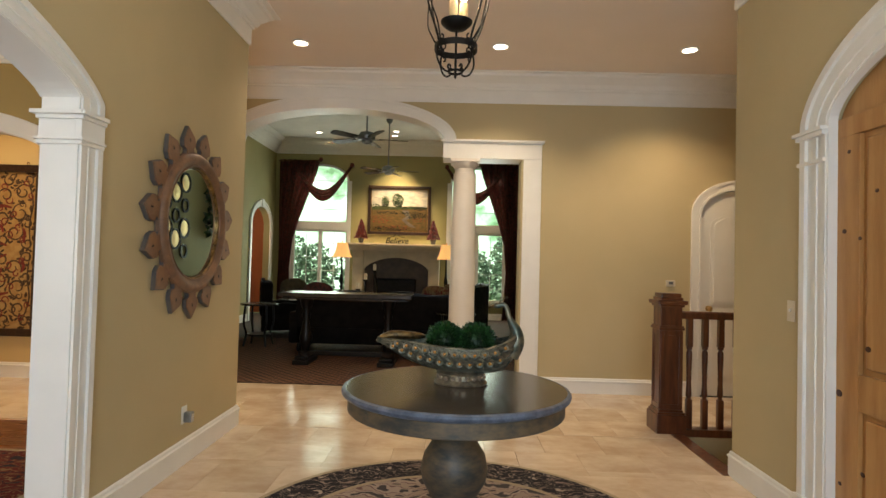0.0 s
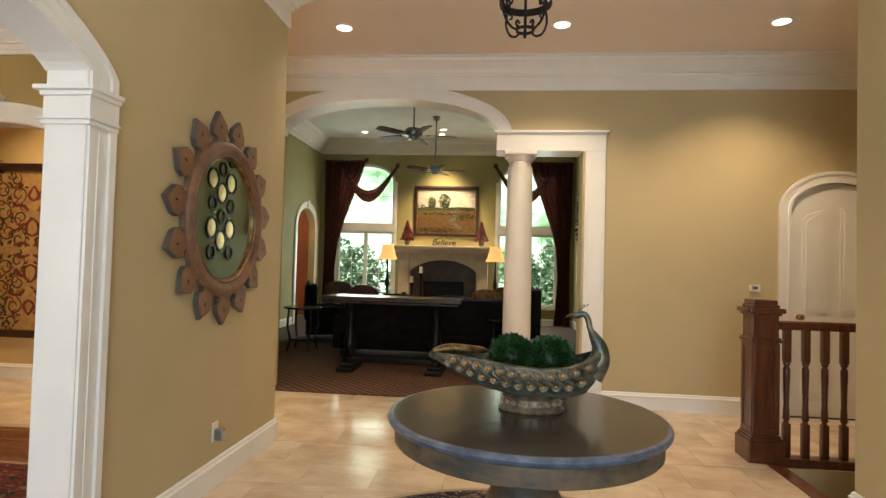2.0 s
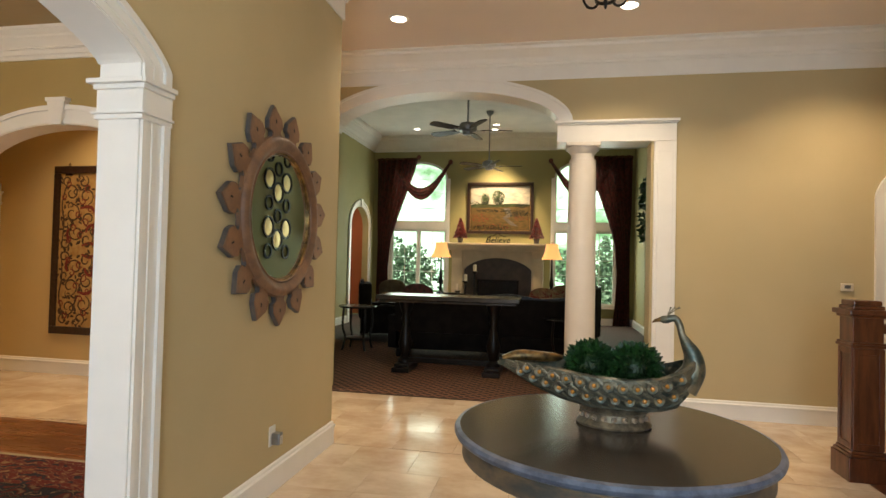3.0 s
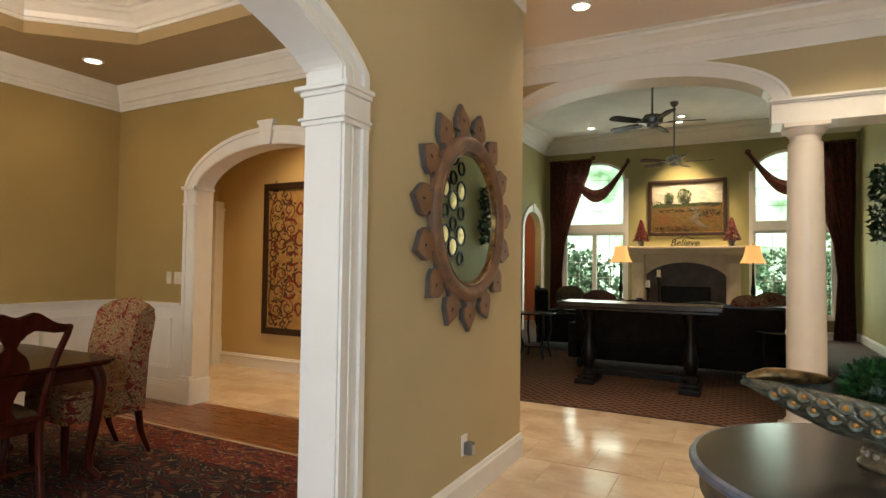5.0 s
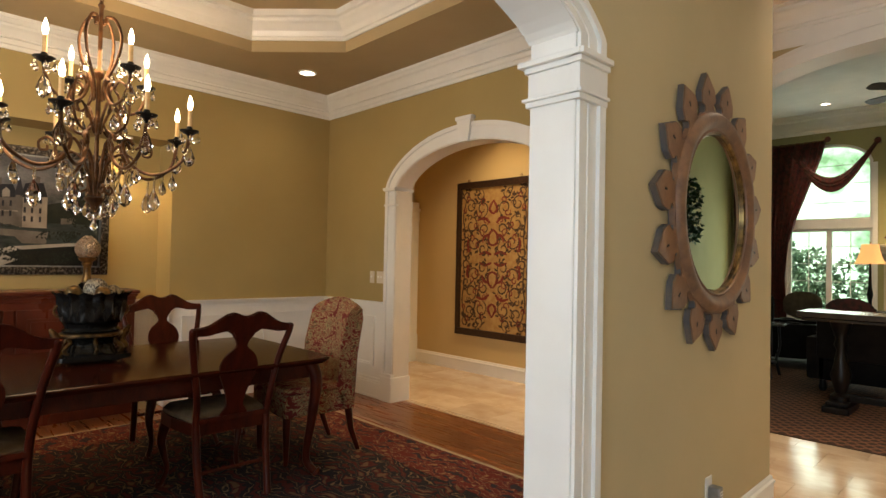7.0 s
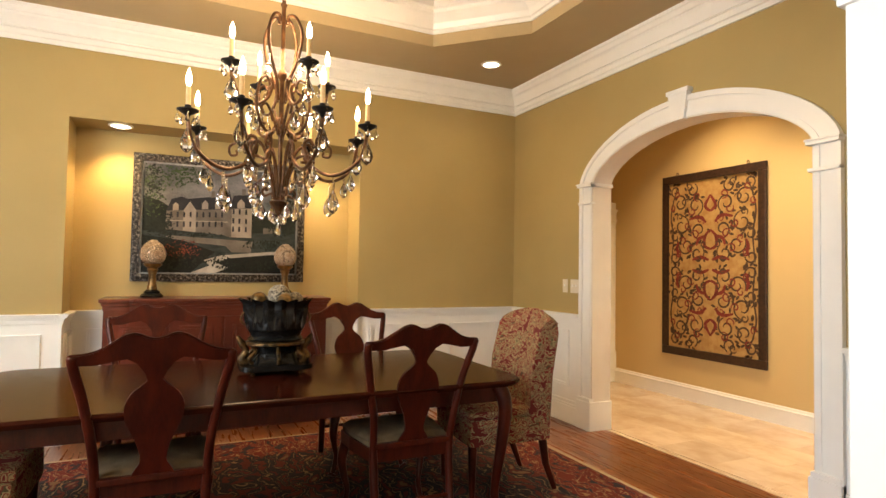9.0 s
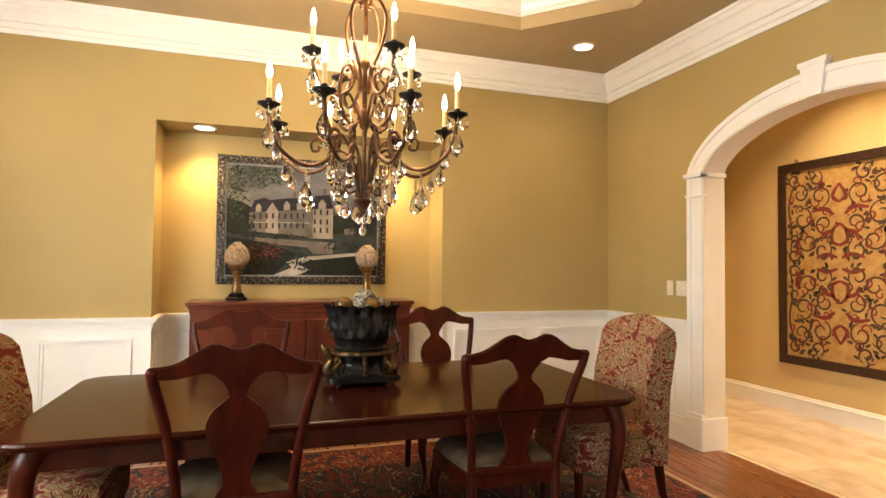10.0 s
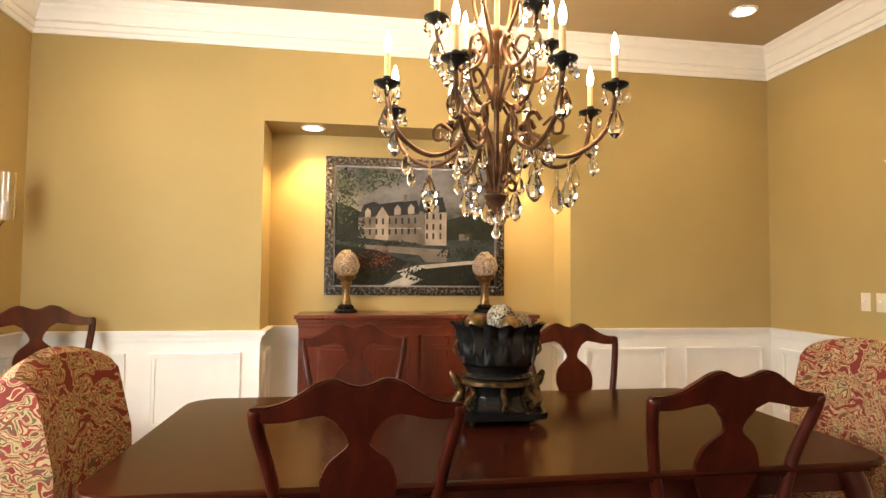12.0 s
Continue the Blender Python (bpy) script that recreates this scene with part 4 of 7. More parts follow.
for y, z, r in ((3.50, 0.80, 0.018), (3.47, 1.62, 0.012), (3.36, 1.58, 0.010), (3.30, 1.05, 0.014), (3.44, 2.02, 0.010), (3.33, 0.45, 0.012), (3.49, 0.35, 0.010), (3.25, 1.8, 0.010)):
    part("knot", lathe(bmesh.new(), [(r, 0), (r * 0.6, 0.0012), (0.002, 0.0014)], 12, squash=1.4), M["knot"], door).matrix_world = pose(XR + 0.0295, y, z, 0, -90, 0)
bm = casing(bmesh.new(), "x", SC, 0.74, 0.001, 2.2, 0.30, 0.6, [(0.0, 0.18, 0.018), (-0.003, 0.03, 0.026), (0.07, 0.10, 0.026), (0.155, 0.20, 0.036)], XR - 0.0005, -1)
ra, rb = arch(SC, 0.738, 2.2, 0.298, 0.6), arch(SC, 0.722, 2.2, 0.282, 0.6)
for i in range(len(ra) - 1):
    prism(bm, [ra[i], ra[i + 1], rb[i + 1], rb[i]], "x", XR - 0.02, XR + 0.029)
for s in (1, -1):
    a, b = sorted((SC + s * 0.722, SC + s * 0.738))
    box(bm, XR - 0.02, XR + 0.029, a, b, 0.001, 2.2)
built("trim_study_door", bm, M["white"], "white stepped casing round the study door", "trim")
bm = boxes((XR - 0.05, XR, 3.53, 3.76, 0.001, 0.2), (XR - 0.045, XR, 3.53, 3.755, 1.99, 2.01), (XR - 0.05, XR, 3.53, 3.76, 2.13, 2.155), (XR - 0.062, XR, 3.525, 3.775, 2.155, 2.175), b=0.003)
built("trim_study_block", bm, M["white"], "white plinth and capital of the study door casing", "trim")

# ---- stair ----
newel = thing("newel_post", pose(2.31, 5.60, 0.0), "stained walnut box newel post beside the stairs", "newel post")
newel.scale = (1.08, 1.08, 1.02)
part("base", boxes((-0.118, 0.118, -0.118, 0.118, -0.02, 0.155), (-0.108, 0.108, -0.108, 0.108, 0.155, 0.175), (-0.097, 0.097, -0.097, 0.097, 0.175, 0.195), b=0.005), M["stair_wood"], newel)
part("shaft", boxes((-0.085, 0.085, -0.085, 0.085, 0.19, 1.1), b=0.003), M["stair_wood"], newel)
for a in range(4):
    bm = boxes((-0.085, -0.06, -0.094, -0.084, 0.2, 0.86), (0.06, 0.085, -0.094, -0.084, 0.2, 0.86), (-0.06, 0.06, -0.094, -0.084, 0.2, 0.24), (-0.06, 0.06, -0.094, -0.084, 0.82, 0.86), b=0.003)
    part("face_frame", bm, M["stair_wood"], newel).matrix_local = pose(0, 0, 0, 0, 0, 90 * a)
part("collar", boxes((-0.102, 0.102, -0.102, 0.102, 0.865, 0.885), (-0.097, 0.097, -0.097, 0.097, 0.885, 0.9), b=0.004), M["stair_wood"], newel)
part("cap", boxes((-0.1, 0.1, -0.1, 0.1, 1.06, 1.08), (-0.118, 0.118, -0.118, 0.118, 1.08, 1.115), (-0.09, 0.09, -0.09, 0.09, 1.115, 1.14), (-0.08, 0.08, -0.08, 0.08, 1.14, 1.175), b=0.008), M["stair_wood"], newel)
rail = thing("stair_balustrade", pose(2.42, 5.62, 0), "walnut stair railing with turned balusters", "railing")
part("handrail", prism(bmesh.new(), [(-0.032, 0.975), (0.032, 0.975), (0.037, 0.998), (0.032, 1.028), (0.016, 1.04), (-0.016, 1.04), (-0.032, 1.028), (-0.037, 0.998)], "x", 0.0, 2.6), M["stair_wood"], rail)
part("shoe_rail", boxes((0.0, 2.6, -0.06, 0.06, -0.045, 0.018), b=0.004), M["stair_wood"], rail)
bal = bmesh.new()
box(bal, -0.024, 0.024, -0.024, 0.024, 0.018, 0.27, b=0.003)
box(bal, -0.024, 0.024, -0.024, 0.024, 0.73, 0.975, b=0.003)
lathe(bal, [(0.023, 0.27), (0.016, 0.285), (0.026, 0.30), (0.024, 0.325), (0.019, 0.42), (0.0215, 0.47), (0.017, 0.475), (0.0215, 0.485), (0.021, 0.52), (0.0245, 0.62), (0.0245, 0.68), (0.015, 0.70), (0.026, 0.712), (0.023, 0.73)], 14)
first = part("baluster", bal, M["stair_wood"], rail, smooth=True)
first.location.x = 0.09
for k in range(1, 18):
    b = first.copy()
    scene.collection.objects.link(b)
    b.location.x = 0.09 + 0.137 * k
built("trim_stair_nosing", boxes((2.30, 2.41, 4.53, 5.46, -0.03, 0.006), b=0.004), M["stair_wood"], "dark wood nosing along the stair opening", "nosing")
stairs = tagged(new("stairs"), "dark wood stairs going down from the foyer", "stairs", kind="structure")
for k in range(9):
    x = 2.39 + 0.27 * k
    part("tread", boxes((x, x + 0.3, 4.53, 5.54, -0.18 * (k + 1) - 0.035, -0.18 * (k + 1)), b=0.006), M["stair_wood"], stairs)
    part("riser", boxes((x, x + 0.02, 4.53, 5.54, -0.18 * (k + 1), -0.18 * k - 0.035)), M["white"], stairs)
built("wall_stairwell", boxes((2.38, 5.05, 5.54, 5.655, -2.6, -0.046), (2.36, 2.38, 4.53, 5.66, -2.6, -0.046), (2.36, 5.05, 4.38, 5.66, -2.7, -2.6)), M["foyer_wall"], "beige stairwell wall", "wall")

# ---- foyer things ----
rug = thing("round_rug", pose(0.43, 3.44, 0.0), "round black and ivory oriental rug", "rug")
part("field", lathe(bmesh.new(), [(0.86, 0.001), (0.86, 0.012), (0.855, 0.013)], 72), M["round_rug"], rug)
part("border", ring(bmesh.new(), [(0.895, 0.001), (1.17, 0.001), (1.17, 0.0125), (0.895, 0.0125)], 72), M["round_rug_edge"], rug)
for r0, r1 in ((0.861, 0.894), (1.171, 1.2)):
    part("binding", ring(bmesh.new(), [(r0, 0.001), (r1, 0.001), (r1, 0.013), (r0, 0.013)], 72), M["fringe"], rug)

TZ = 0.785
ft = thing("pedestal_table", pose(0.445, 3.47, 0.013), "round weathered wood pedestal table with blue-grey rim", "table")
ft.scale = (0.97, 0.97, 1.0)
part("tabletop", lathe(bmesh.new(), [(0.56, TZ - 0.046), (0.572, TZ - 0.0132), (0.568, TZ - 0.013)], 72), M["grey_top"], ft, "dark brown polished tabletop")
part("rim", ring(bmesh.new(), [(0.545, TZ - 0.05), (0.575, TZ - 0.05), (0.59, TZ - 0.04), (0.594, TZ - 0.028), (0.588, TZ - 0.017), (0.573, TZ - 0.0125), (0.571, TZ - 0.02)], 72), M["blue_rim"], ft, "distressed blue-grey table rim", True)
part("apron", ring(bmesh.new(), [(0.50, TZ - 0.125), (0.557, TZ - 0.125), (0.562, TZ - 0.12), (0.562, TZ - 0.05), (0.50, TZ - 0.05)], 72), M["grey_wood"], ft, smooth=True)
part("pedestal", lathe(bmesh.new(), [(0.14, 0.10), (0.16, 0.11), (0.15, 0.14), (0.11, 0.16), (0.10, 0.19), (0.125, 0.23), (0.165, 0.30), (0.175, 0.36), (0.16, 0.43), (0.115, 0.50), (0.085, 0.545), (0.08, 0.56), (0.092, 0.565), (0.095, 0.58), (0.085, 0.59), (0.083, 0.60), (0.095, 0.605), (0.098, 0.625), (0.085, 0.635), (0.088, 0.66), (0.2, 0.68), (0.2, 0.72)], 40), M["grey_wood"], ft, smooth=True)
part("foot_platform", boxes((-0.24, 0.24, -0.24, 0.24, 0.03, 0.1), b=0.02), M["grey_wood"], ft)
for sx in (1, -1):
    for sy in (1, -1):
        part("foot", lathe(bmesh.new(), [(0.03, 0), (0.045, 0.01), (0.045, 0.025), (0.03, 0.035)], 16, (0.2 * sx, 0.2 * sy, 0)), M["grey_wood"], ft, smooth=True)

# peacock bowl with two boxwood balls
PKX, PKY = 0.468, 3.53
pk = thing("peacock_bowl", pose(PKX, PKY, TZ + 0.0005, 0, 0, -4), "verdigris pewter peacock bowl with amber beads", "bowl")
part("base", lathe(bmesh.new(), [(0.135, 0), (0.14, 0.008), (0.13, 0.018), (0.118, 0.025), (0.118, 0.05), (0.128, 0.058), (0.11, 0.07)], 36, squash=0.75), M["warm_pewter"], pk, smooth=True)
for k in range(20):
    a = 2 * math.pi * k / 20
    part("bead", ball(bmesh.new(), (0.121 * math.cos(a), 0.121 * 0.75 * math.sin(a), 0.037), 0.011, 8), M["pearl"], pk)
stations = [(-0.44, 0.215, 0.012, 0.012), (-0.37, 0.213, 0.05, 0.045), (-0.30, 0.205, 0.085, 0.08), (-0.20, 0.195, 0.125, 0.115), (-0.08, 0.18, 0.15, 0.13), (0.05, 0.175, 0.155, 0.128), (0.15, 0.185, 0.145, 0.132), (0.21, 0.205, 0.115, 0.135), (0.255, 0.23, 0.08, 0.10), (0.275, 0.25, 0.045, 0.06)]
bm = bmesh.new()
rows = []
for x, z, w, h in stations:
    outer = [bm.verts.new((x + 0.012 * math.sin(9 * t + x * 20), w * math.cos(t), z + 0.012 * math.sin(6 * t) + h * (-abs(math.sin(t)) ** 0.8 + 0.15))) for t in [math.pi * i / 16 for i in range(17)]]
    inner = [bm.verts.new((x, 0.9 * w * math.cos(t), z + 0.006 + h * (-0.85 * abs(math.sin(t)) ** 0.8 + 0.15))) for t in [math.pi * i / 16 for i in range(16, -1, -1)]]
    rows.append(outer + inner)
for a, b in zip(rows, rows[1:]):
    for i in range(len(a)):
        j = (i + 1) % len(a)
        bm.faces.new((a[i], a[j], b[j], b[i]))
bm.faces.new(rows[0][::-1])
bm.faces.new(rows[-1])
part("body", bm, M["pewter"], pk, smooth=True)
plume = bmesh.new()
ball(plume, (0, 0, 0), 0.030, 8, (1.25, 0.34, 0.16))
for q in range(5):
    x = -0.022 + 0.011 * q
    for sg in (1, -1):
        tube(plume, [(x, 0, 0.005), (x + 0.012, 0.009 * sg, 0.003)], 0.0013, 4)
plume_me = bpy.data.meshes.new("feather")
plume.to_mesh(plume_me)
plume.free()
plume_me.materials.append(M["pewter"])


def on_bowl(x, t, s):
    a = next((q for q in zip(stations, stations[1:]) if q[0][0] <= x <= q[1][0]), (stations[-2], stations[-1]))
    f = (x - a[0][0]) / (a[1][0] - a[0][0])
    z, w, h = (a[0][m] + (a[1][m] - a[0][m]) * f for m in (1, 2, 3))
    return Vector((x, s * w * math.cos(t) * 1.01, z + h * (-math.sin(t) ** 0.8 + 0.15)))


for s in (1, -1):
    for i in range(15):
        for j in range(6):
            x, t = -0.39 + 0.043 * i + 0.02 * (j % 2), radians(6 + 13 * j)
            if x > 0.262:
                continue
            p = on_bowl(x, t, s)
            ex = (on_bowl(min(0.27, x + 0.02), t + 0.10, s) - on_bowl(x - 0.02, t - 0.10, s)).normalized()
            nz = ex.cross(on_bowl(x, t + 0.05, s) - on_bowl(x, t - 0.05, s)).normalized()
            if nz.y * s < 0:
                nz = -nz
            ny = nz.cross(ex)
            o = new("feather", plume_me)
            o.parent = pk
            o.matrix_local = Matrix.Translation(p) @ Matrix((ex, ny, nz)).transposed().to_4x4()
rng = random.Random(2)
for k in range(24):
    x, t = -0.35 + 0.05 * (k // 2) + 0.025 * (k % 2), radians(9 if k % 2 else 30)
    if x > 0.255:
        continue
    for s in (-1, 1):
        p, d = on_bowl(x, t, s), Vector((0, s * math.cos(t), -0.5 * math.sin(t) + 0.25))
        q = part("feather_eye", lathe(bmesh.new(), [(0.015, -0.004), (0.021, 0.004), (0.018, 0.010), (0.010, 0.006)], 14), M["pewter"], pk, smooth=True)
        q.matrix_local = Matrix.Translation(p) @ d.to_track_quat("Z", "Y").to_matrix().to_4x4()
        part("amber_stone", ball(bmesh.new(), (0, 0, 0.009), 0.0085, 8, (1, 1, 0.7)), M["amber"], q, smooth=True)
neck = smoothline([(0.245, 0, 0.16), (0.28, 0, 0.22), (0.28, 0, 0.275), (0.258, 0, 0.32), (0.24, 0, 0.355), (0.232, 0, 0.39), (0.216, 0, 0.413), (0.19, 0, 0.41)], 6)
part("neck", tube(bmesh.new(), neck, [0.055 - 0.042 * min(1, (i / len(neck)) * 1.9) for i in range(len(neck))], 14), M["pewter"], pk, smooth=True)
part("head", ball(bmesh.new(), (0.182, 0, 0.408), 0.018, 12, (1.3, 0.8, 0.85)), M["pewter"], pk, smooth=True)
part("beak", tube(bmesh.new(), [(0.165, 0, 0.408), (0.146, 0, 0.402), (0.134, 0, 0.394)], [0.009, 0.006, 0.001], 8), M["gold"], pk)
for k in range(3):
    part("crest_feather", tube(bmesh.new(), smoothline([(0.188, 0, 0.42), (0.196 + 0.008 * k, 0, 0.442), (0.2 + 0.016 * k, 0, 0.455)], 3), [0.002] * 6 + [0.005], 6), M["pewter"], pk)
part("tail_roll", tube(bmesh.new(), smoothline([(-0.43, 0, 0.222), (-0.36, 0.01, 0.238), (-0.28, 0.03, 0.235), (-0.2, 0.07, 0.228)], 5), [0.012, 0.016, 0.019, 0.021, 0.022, 0.022, 0.022, 0.022, 0.022, 0.021, 0.021, 0.020, 0.019, 0.018, 0.014, 0.008], 10), M["gold"], pk, "gilded tail feathers", True)
for dx, dy in ((-0.085, 0.01), (0.075, -0.015)):
    tb = thing("boxwood_ball", pose(PKX + dx, PKY + dy, TZ + 0.215), "round green boxwood ball in the peacock bowl", "plant", "boxwood balls")
    part("core", ball(bmesh.new(), (0, 0, 0), 0.068, 14), M["leaf"], tb)
    part("foliage", leafball(bmesh.new(), (0, 0, 0), 0.094, 1500, 0.02, rng), M["leaf"], tb)

# round mirror with carved points
mr = thing("sunburst_mirror", pose(XW + 0.004, 4.387, 1.636, 0, 90, 0), "round mirror in a carved wood sunburst frame", "mirror")
part("back_board", lathe(bmesh.new(), [(0.46, 0), (0.46, 0.012)], 64), M["mirror_edge"], mr)
part("frame_ring", ring(bmesh.new(), [(0.378, 0.012), (0.378, 0.03), (0.382, 0.045), (0.385, 0.046), (0.392, 0.04), (0.40, 0.043), (0.42, 0.06), (0.445, 0.062), (0.462, 0.05), (0.468, 0.036), (0.475, 0.034), (0.478, 0.012)], 72), M["mirror_wood"], mr, smooth=True)
part("bead_ring", ring(bmesh.new(), [(0.370, 0.018), (0.379, 0.018), (0.379, 0.036), (0.370, 0.03)], 72), M["gold"], mr, smooth=True)
part("mirror_glass", lathe(bmesh.new(), [(0.385, 0.013), (0.385, 0.0145), (0.362, 0.0185), (0.361, 0.0186)], 72), M["mirror"], mr)
NP = 15
for k in range(NP):
    a = 2 * math.pi * k / NP
    half = [(0.455, 0.092), (0.468, 0.070), (0.482, 0.054), (0.496, 0.050), (0.507, 0.056), (0.514, 0.076), (0.521, 0.083), (0.566, 0.078), (0.577, 0.071), (0.650, 0.0)]
    outl = [(r, w) for r, w in half] + [(r, -w) for r, w in half[-2::-1]]
    bm = prism(bmesh.new(), outl, "z", 0.002, 0.027)
    pt = part("carved_point", bm, M["mirror_edge"], mr, "blue-grey washed carved point")
    pt.matrix_local = pose(0, 0, 0, 0, 0, math.degrees(a))
    inn = [(r - 0.004, w - 0.004) for r, w in half[:-1]] + [(0.641, 0.0)] + [(r - 0.004, -w + 0.004) for r, w in half[-2::-1]]
    part("face", prism(bmesh.new(), inn, "z", 0.0275, 0.033), M["mirror_wood"], pt)
    part("peg_hole", boxes((0.545, 0.568, -0.005, 0.005, 0.0325, 0.034)), M["iron"], pt)

# iron lantern
ln = thing("lantern_pendant", pose(0.40, 3.38, 2.335), "black wrought iron lantern pendant with lit candles", "pendant lamp")
part("ring_band", ring(bmesh.new(), [(0.103, 0.135), (0.108, 0.135), (0.108, 0.165), (0.103, 0.165)], 32), M["iron"], ln)
part("foot_ring", ring(bmesh.new(), [(0.032, 0.025), (0.038, 0.025), (0.038, 0.036), (0.032, 0.036)], 20), M["iron"], ln)
for k in range(4):
    m = pose(0, 0, 0, 0, 0, 90 * k + 40)
    lower = smoothline([(0.030, 0, 0.05), (0.04, 0, 0.06), (0.05, 0, 0.048), (0.04, 0, 0.03), (0.06, 0, 0.022), (0.095, 0, 0.04), (0.12, 0, 0.085), (0.118, 0, 0.13), (0.108, 0, 0.15)], 5)
    part("lower_scroll", tube(bmesh.new(), lower, 0.005, 6), M["iron"], ln).matrix_local = m
    c1 = smoothline([(0.10, 0, 0.11), (0.085, 0, 0.108), (0.085, 0, 0.125), (0.1, 0, 0.13), (0.1, 0, 0.17), (0.085, 0, 0.178), (0.083, 0, 0.195), (0.095, 0, 0.198)], 4)
    part("curl", tube(bmesh.new(), c1, 0.004, 6), M["iron"], ln).matrix_local = m
    rib = smoothline([(0.108, 0, 0.15), (0.122, 0, 0.2), (0.165, 0, 0.29), (0.195, 0, 0.38), (0.215, 0, 0.5), (0.19, 0, 0.66), (0.12, 0, 0.78), (0.04, 0, 0.86)], 5)
    part("rib", tube(bmesh.new(), rib, 0.0055, 6), M["iron"], ln).matrix_local = m
    rib2 = smoothline([(0.106, 0.01, 0.16), (0.15, 0.035, 0.24), (0.195, 0.035, 0.33), (0.215, 0.01, 0.5)], 5)
    part("inner_rib", tube(bmesh.new(), rib2, 0.004, 6), M["iron"], ln).matrix_local = m
part("stem", tube(bmesh.new(), [(0, 0, 0.0), (0, 0, 0.28)], 0.006, 8), M["iron"], ln)
part("spike", lathe(bmesh.new(), [(0.002, -0.005), (0.009, 0.015), (0.006, 0.03)], 10), M["iron"], ln)
part("drip_dish", lathe(bmesh.new(), [(0.02, 0.24), (0.05, 0.25), (0.078, 0.275), (0.08, 0.285), (0.07, 0.28), (0.04, 0.272)], 28), M["iron"], ln, smooth=True)
for k in range(3):
    a = 2 * math.pi * k / 3
    cd = part("candle", lathe(bmesh.new(), [(0.02, 0.275), (0.021, 0.37), (0.016, 0.38)], 14, (0.035 * math.cos(a), 0.035 * math.sin(a), 0)), M["candle"], ln, smooth=True)
    part("bulb", lathe(bmesh.new(), [(0.008, 0.38), (0.016, 0.40), (0.012, 0.43), (0.002, 0.46)], 12, (0.035 * math.cos(a), 0.035 * math.sin(a), 0)), M["bulb"], cd, smooth=True)
part("canopy", lathe(bmesh.new(), [(0.012, 0.85), (0.05, 0.855), (0.02, 0.9)], 20), M["iron"], ln, smooth=True)
part("chain", tube(bmesh.new(), [(0, 0, 0.9), (0, 0, ZF - 2.335)], 0.008, 8), M["iron"], ln)

# ---- hall ----
tp = thing("framed_tapestry", pose(-4.865, YF - 0.07, 1.431), "gold and red scroll tapestry in a dark carved frame", "wall hanging")
part("frame", boxes((-0.61, 0.61, -0.035, -0.002, 0.885, 0.97), (-0.61, 0.61, -0.035, -0.002, -0.97, -0.885), (-0.61, -0.53, -0.035, -0.002, -0.885, 0.885), (0.53, 0.61, -0.035, -0.002, -0.885, 0.885), b=0.008), M["brown_frame"], tp)
M["gold_cloth"] = mat("antique_gold_cloth", (0.44, 0.27, 0.085), (0.34, 0.18, 0.05), 0.8, scale=14, fine=160, bump=0.4)
M["brown_thread"] = mat("brown_scroll_thread", (0.075, 0.038, 0.016), (0.05, 0.025, 0.01), 0.85, scale=20, fine=160, bump=0.4)
M["red_thread"] = mat("red_scroll_thread", (0.20, 0.025, 0.012), (0.14, 0.018, 0.01), 0.85, scale=20, fine=160, bump=0.4)
part("cloth", boxes((-0.53, 0.53, -0.014, -0.004, -0.885, 0.885)), M["gold_cloth"], tp)


def ribbon(name, material, pts, w, y):
    """One flat woven stroke, thickest in the middle."""
    bm = bmesh.new()
    pts = [Vector((p[0], p[1])) for p in pts]
    L, R = [], []
    for i, p in enumerate(pts):
        d = (pts[min(i + 1, len(pts) - 1)] - pts[max(0, i - 1)]).normalized()
        n, k = Vector((-d.y, d.x)), w * (0.35 + 0.65 * math.sin(math.pi * (0.12 + 0.8 * i / (len(pts) - 1))))
        L.append(bm.verts.new((p.x + n.x * k, y, p.y + n.y * k)))
        R.append(bm.verts.new((p.x - n.x * k, y, p.y - n.y * k)))
    for i in range(len(pts) - 1):
        bm.faces.new((L[i], L[i + 1], R[i + 1], R[i]))
    part(name, bm, material, tp)


def spiral(cx, cz, r, a0, turns, n=22):
    return [(cx + r * (1 - 0.72 * i / n) * math.cos(a0 + turns * 2 * math.pi * i / n), cz + r * (1 - 0.72 * i / n) * math.sin(a0 + turns * 2 * math.pi * i / n)) for i in range(n + 1)]


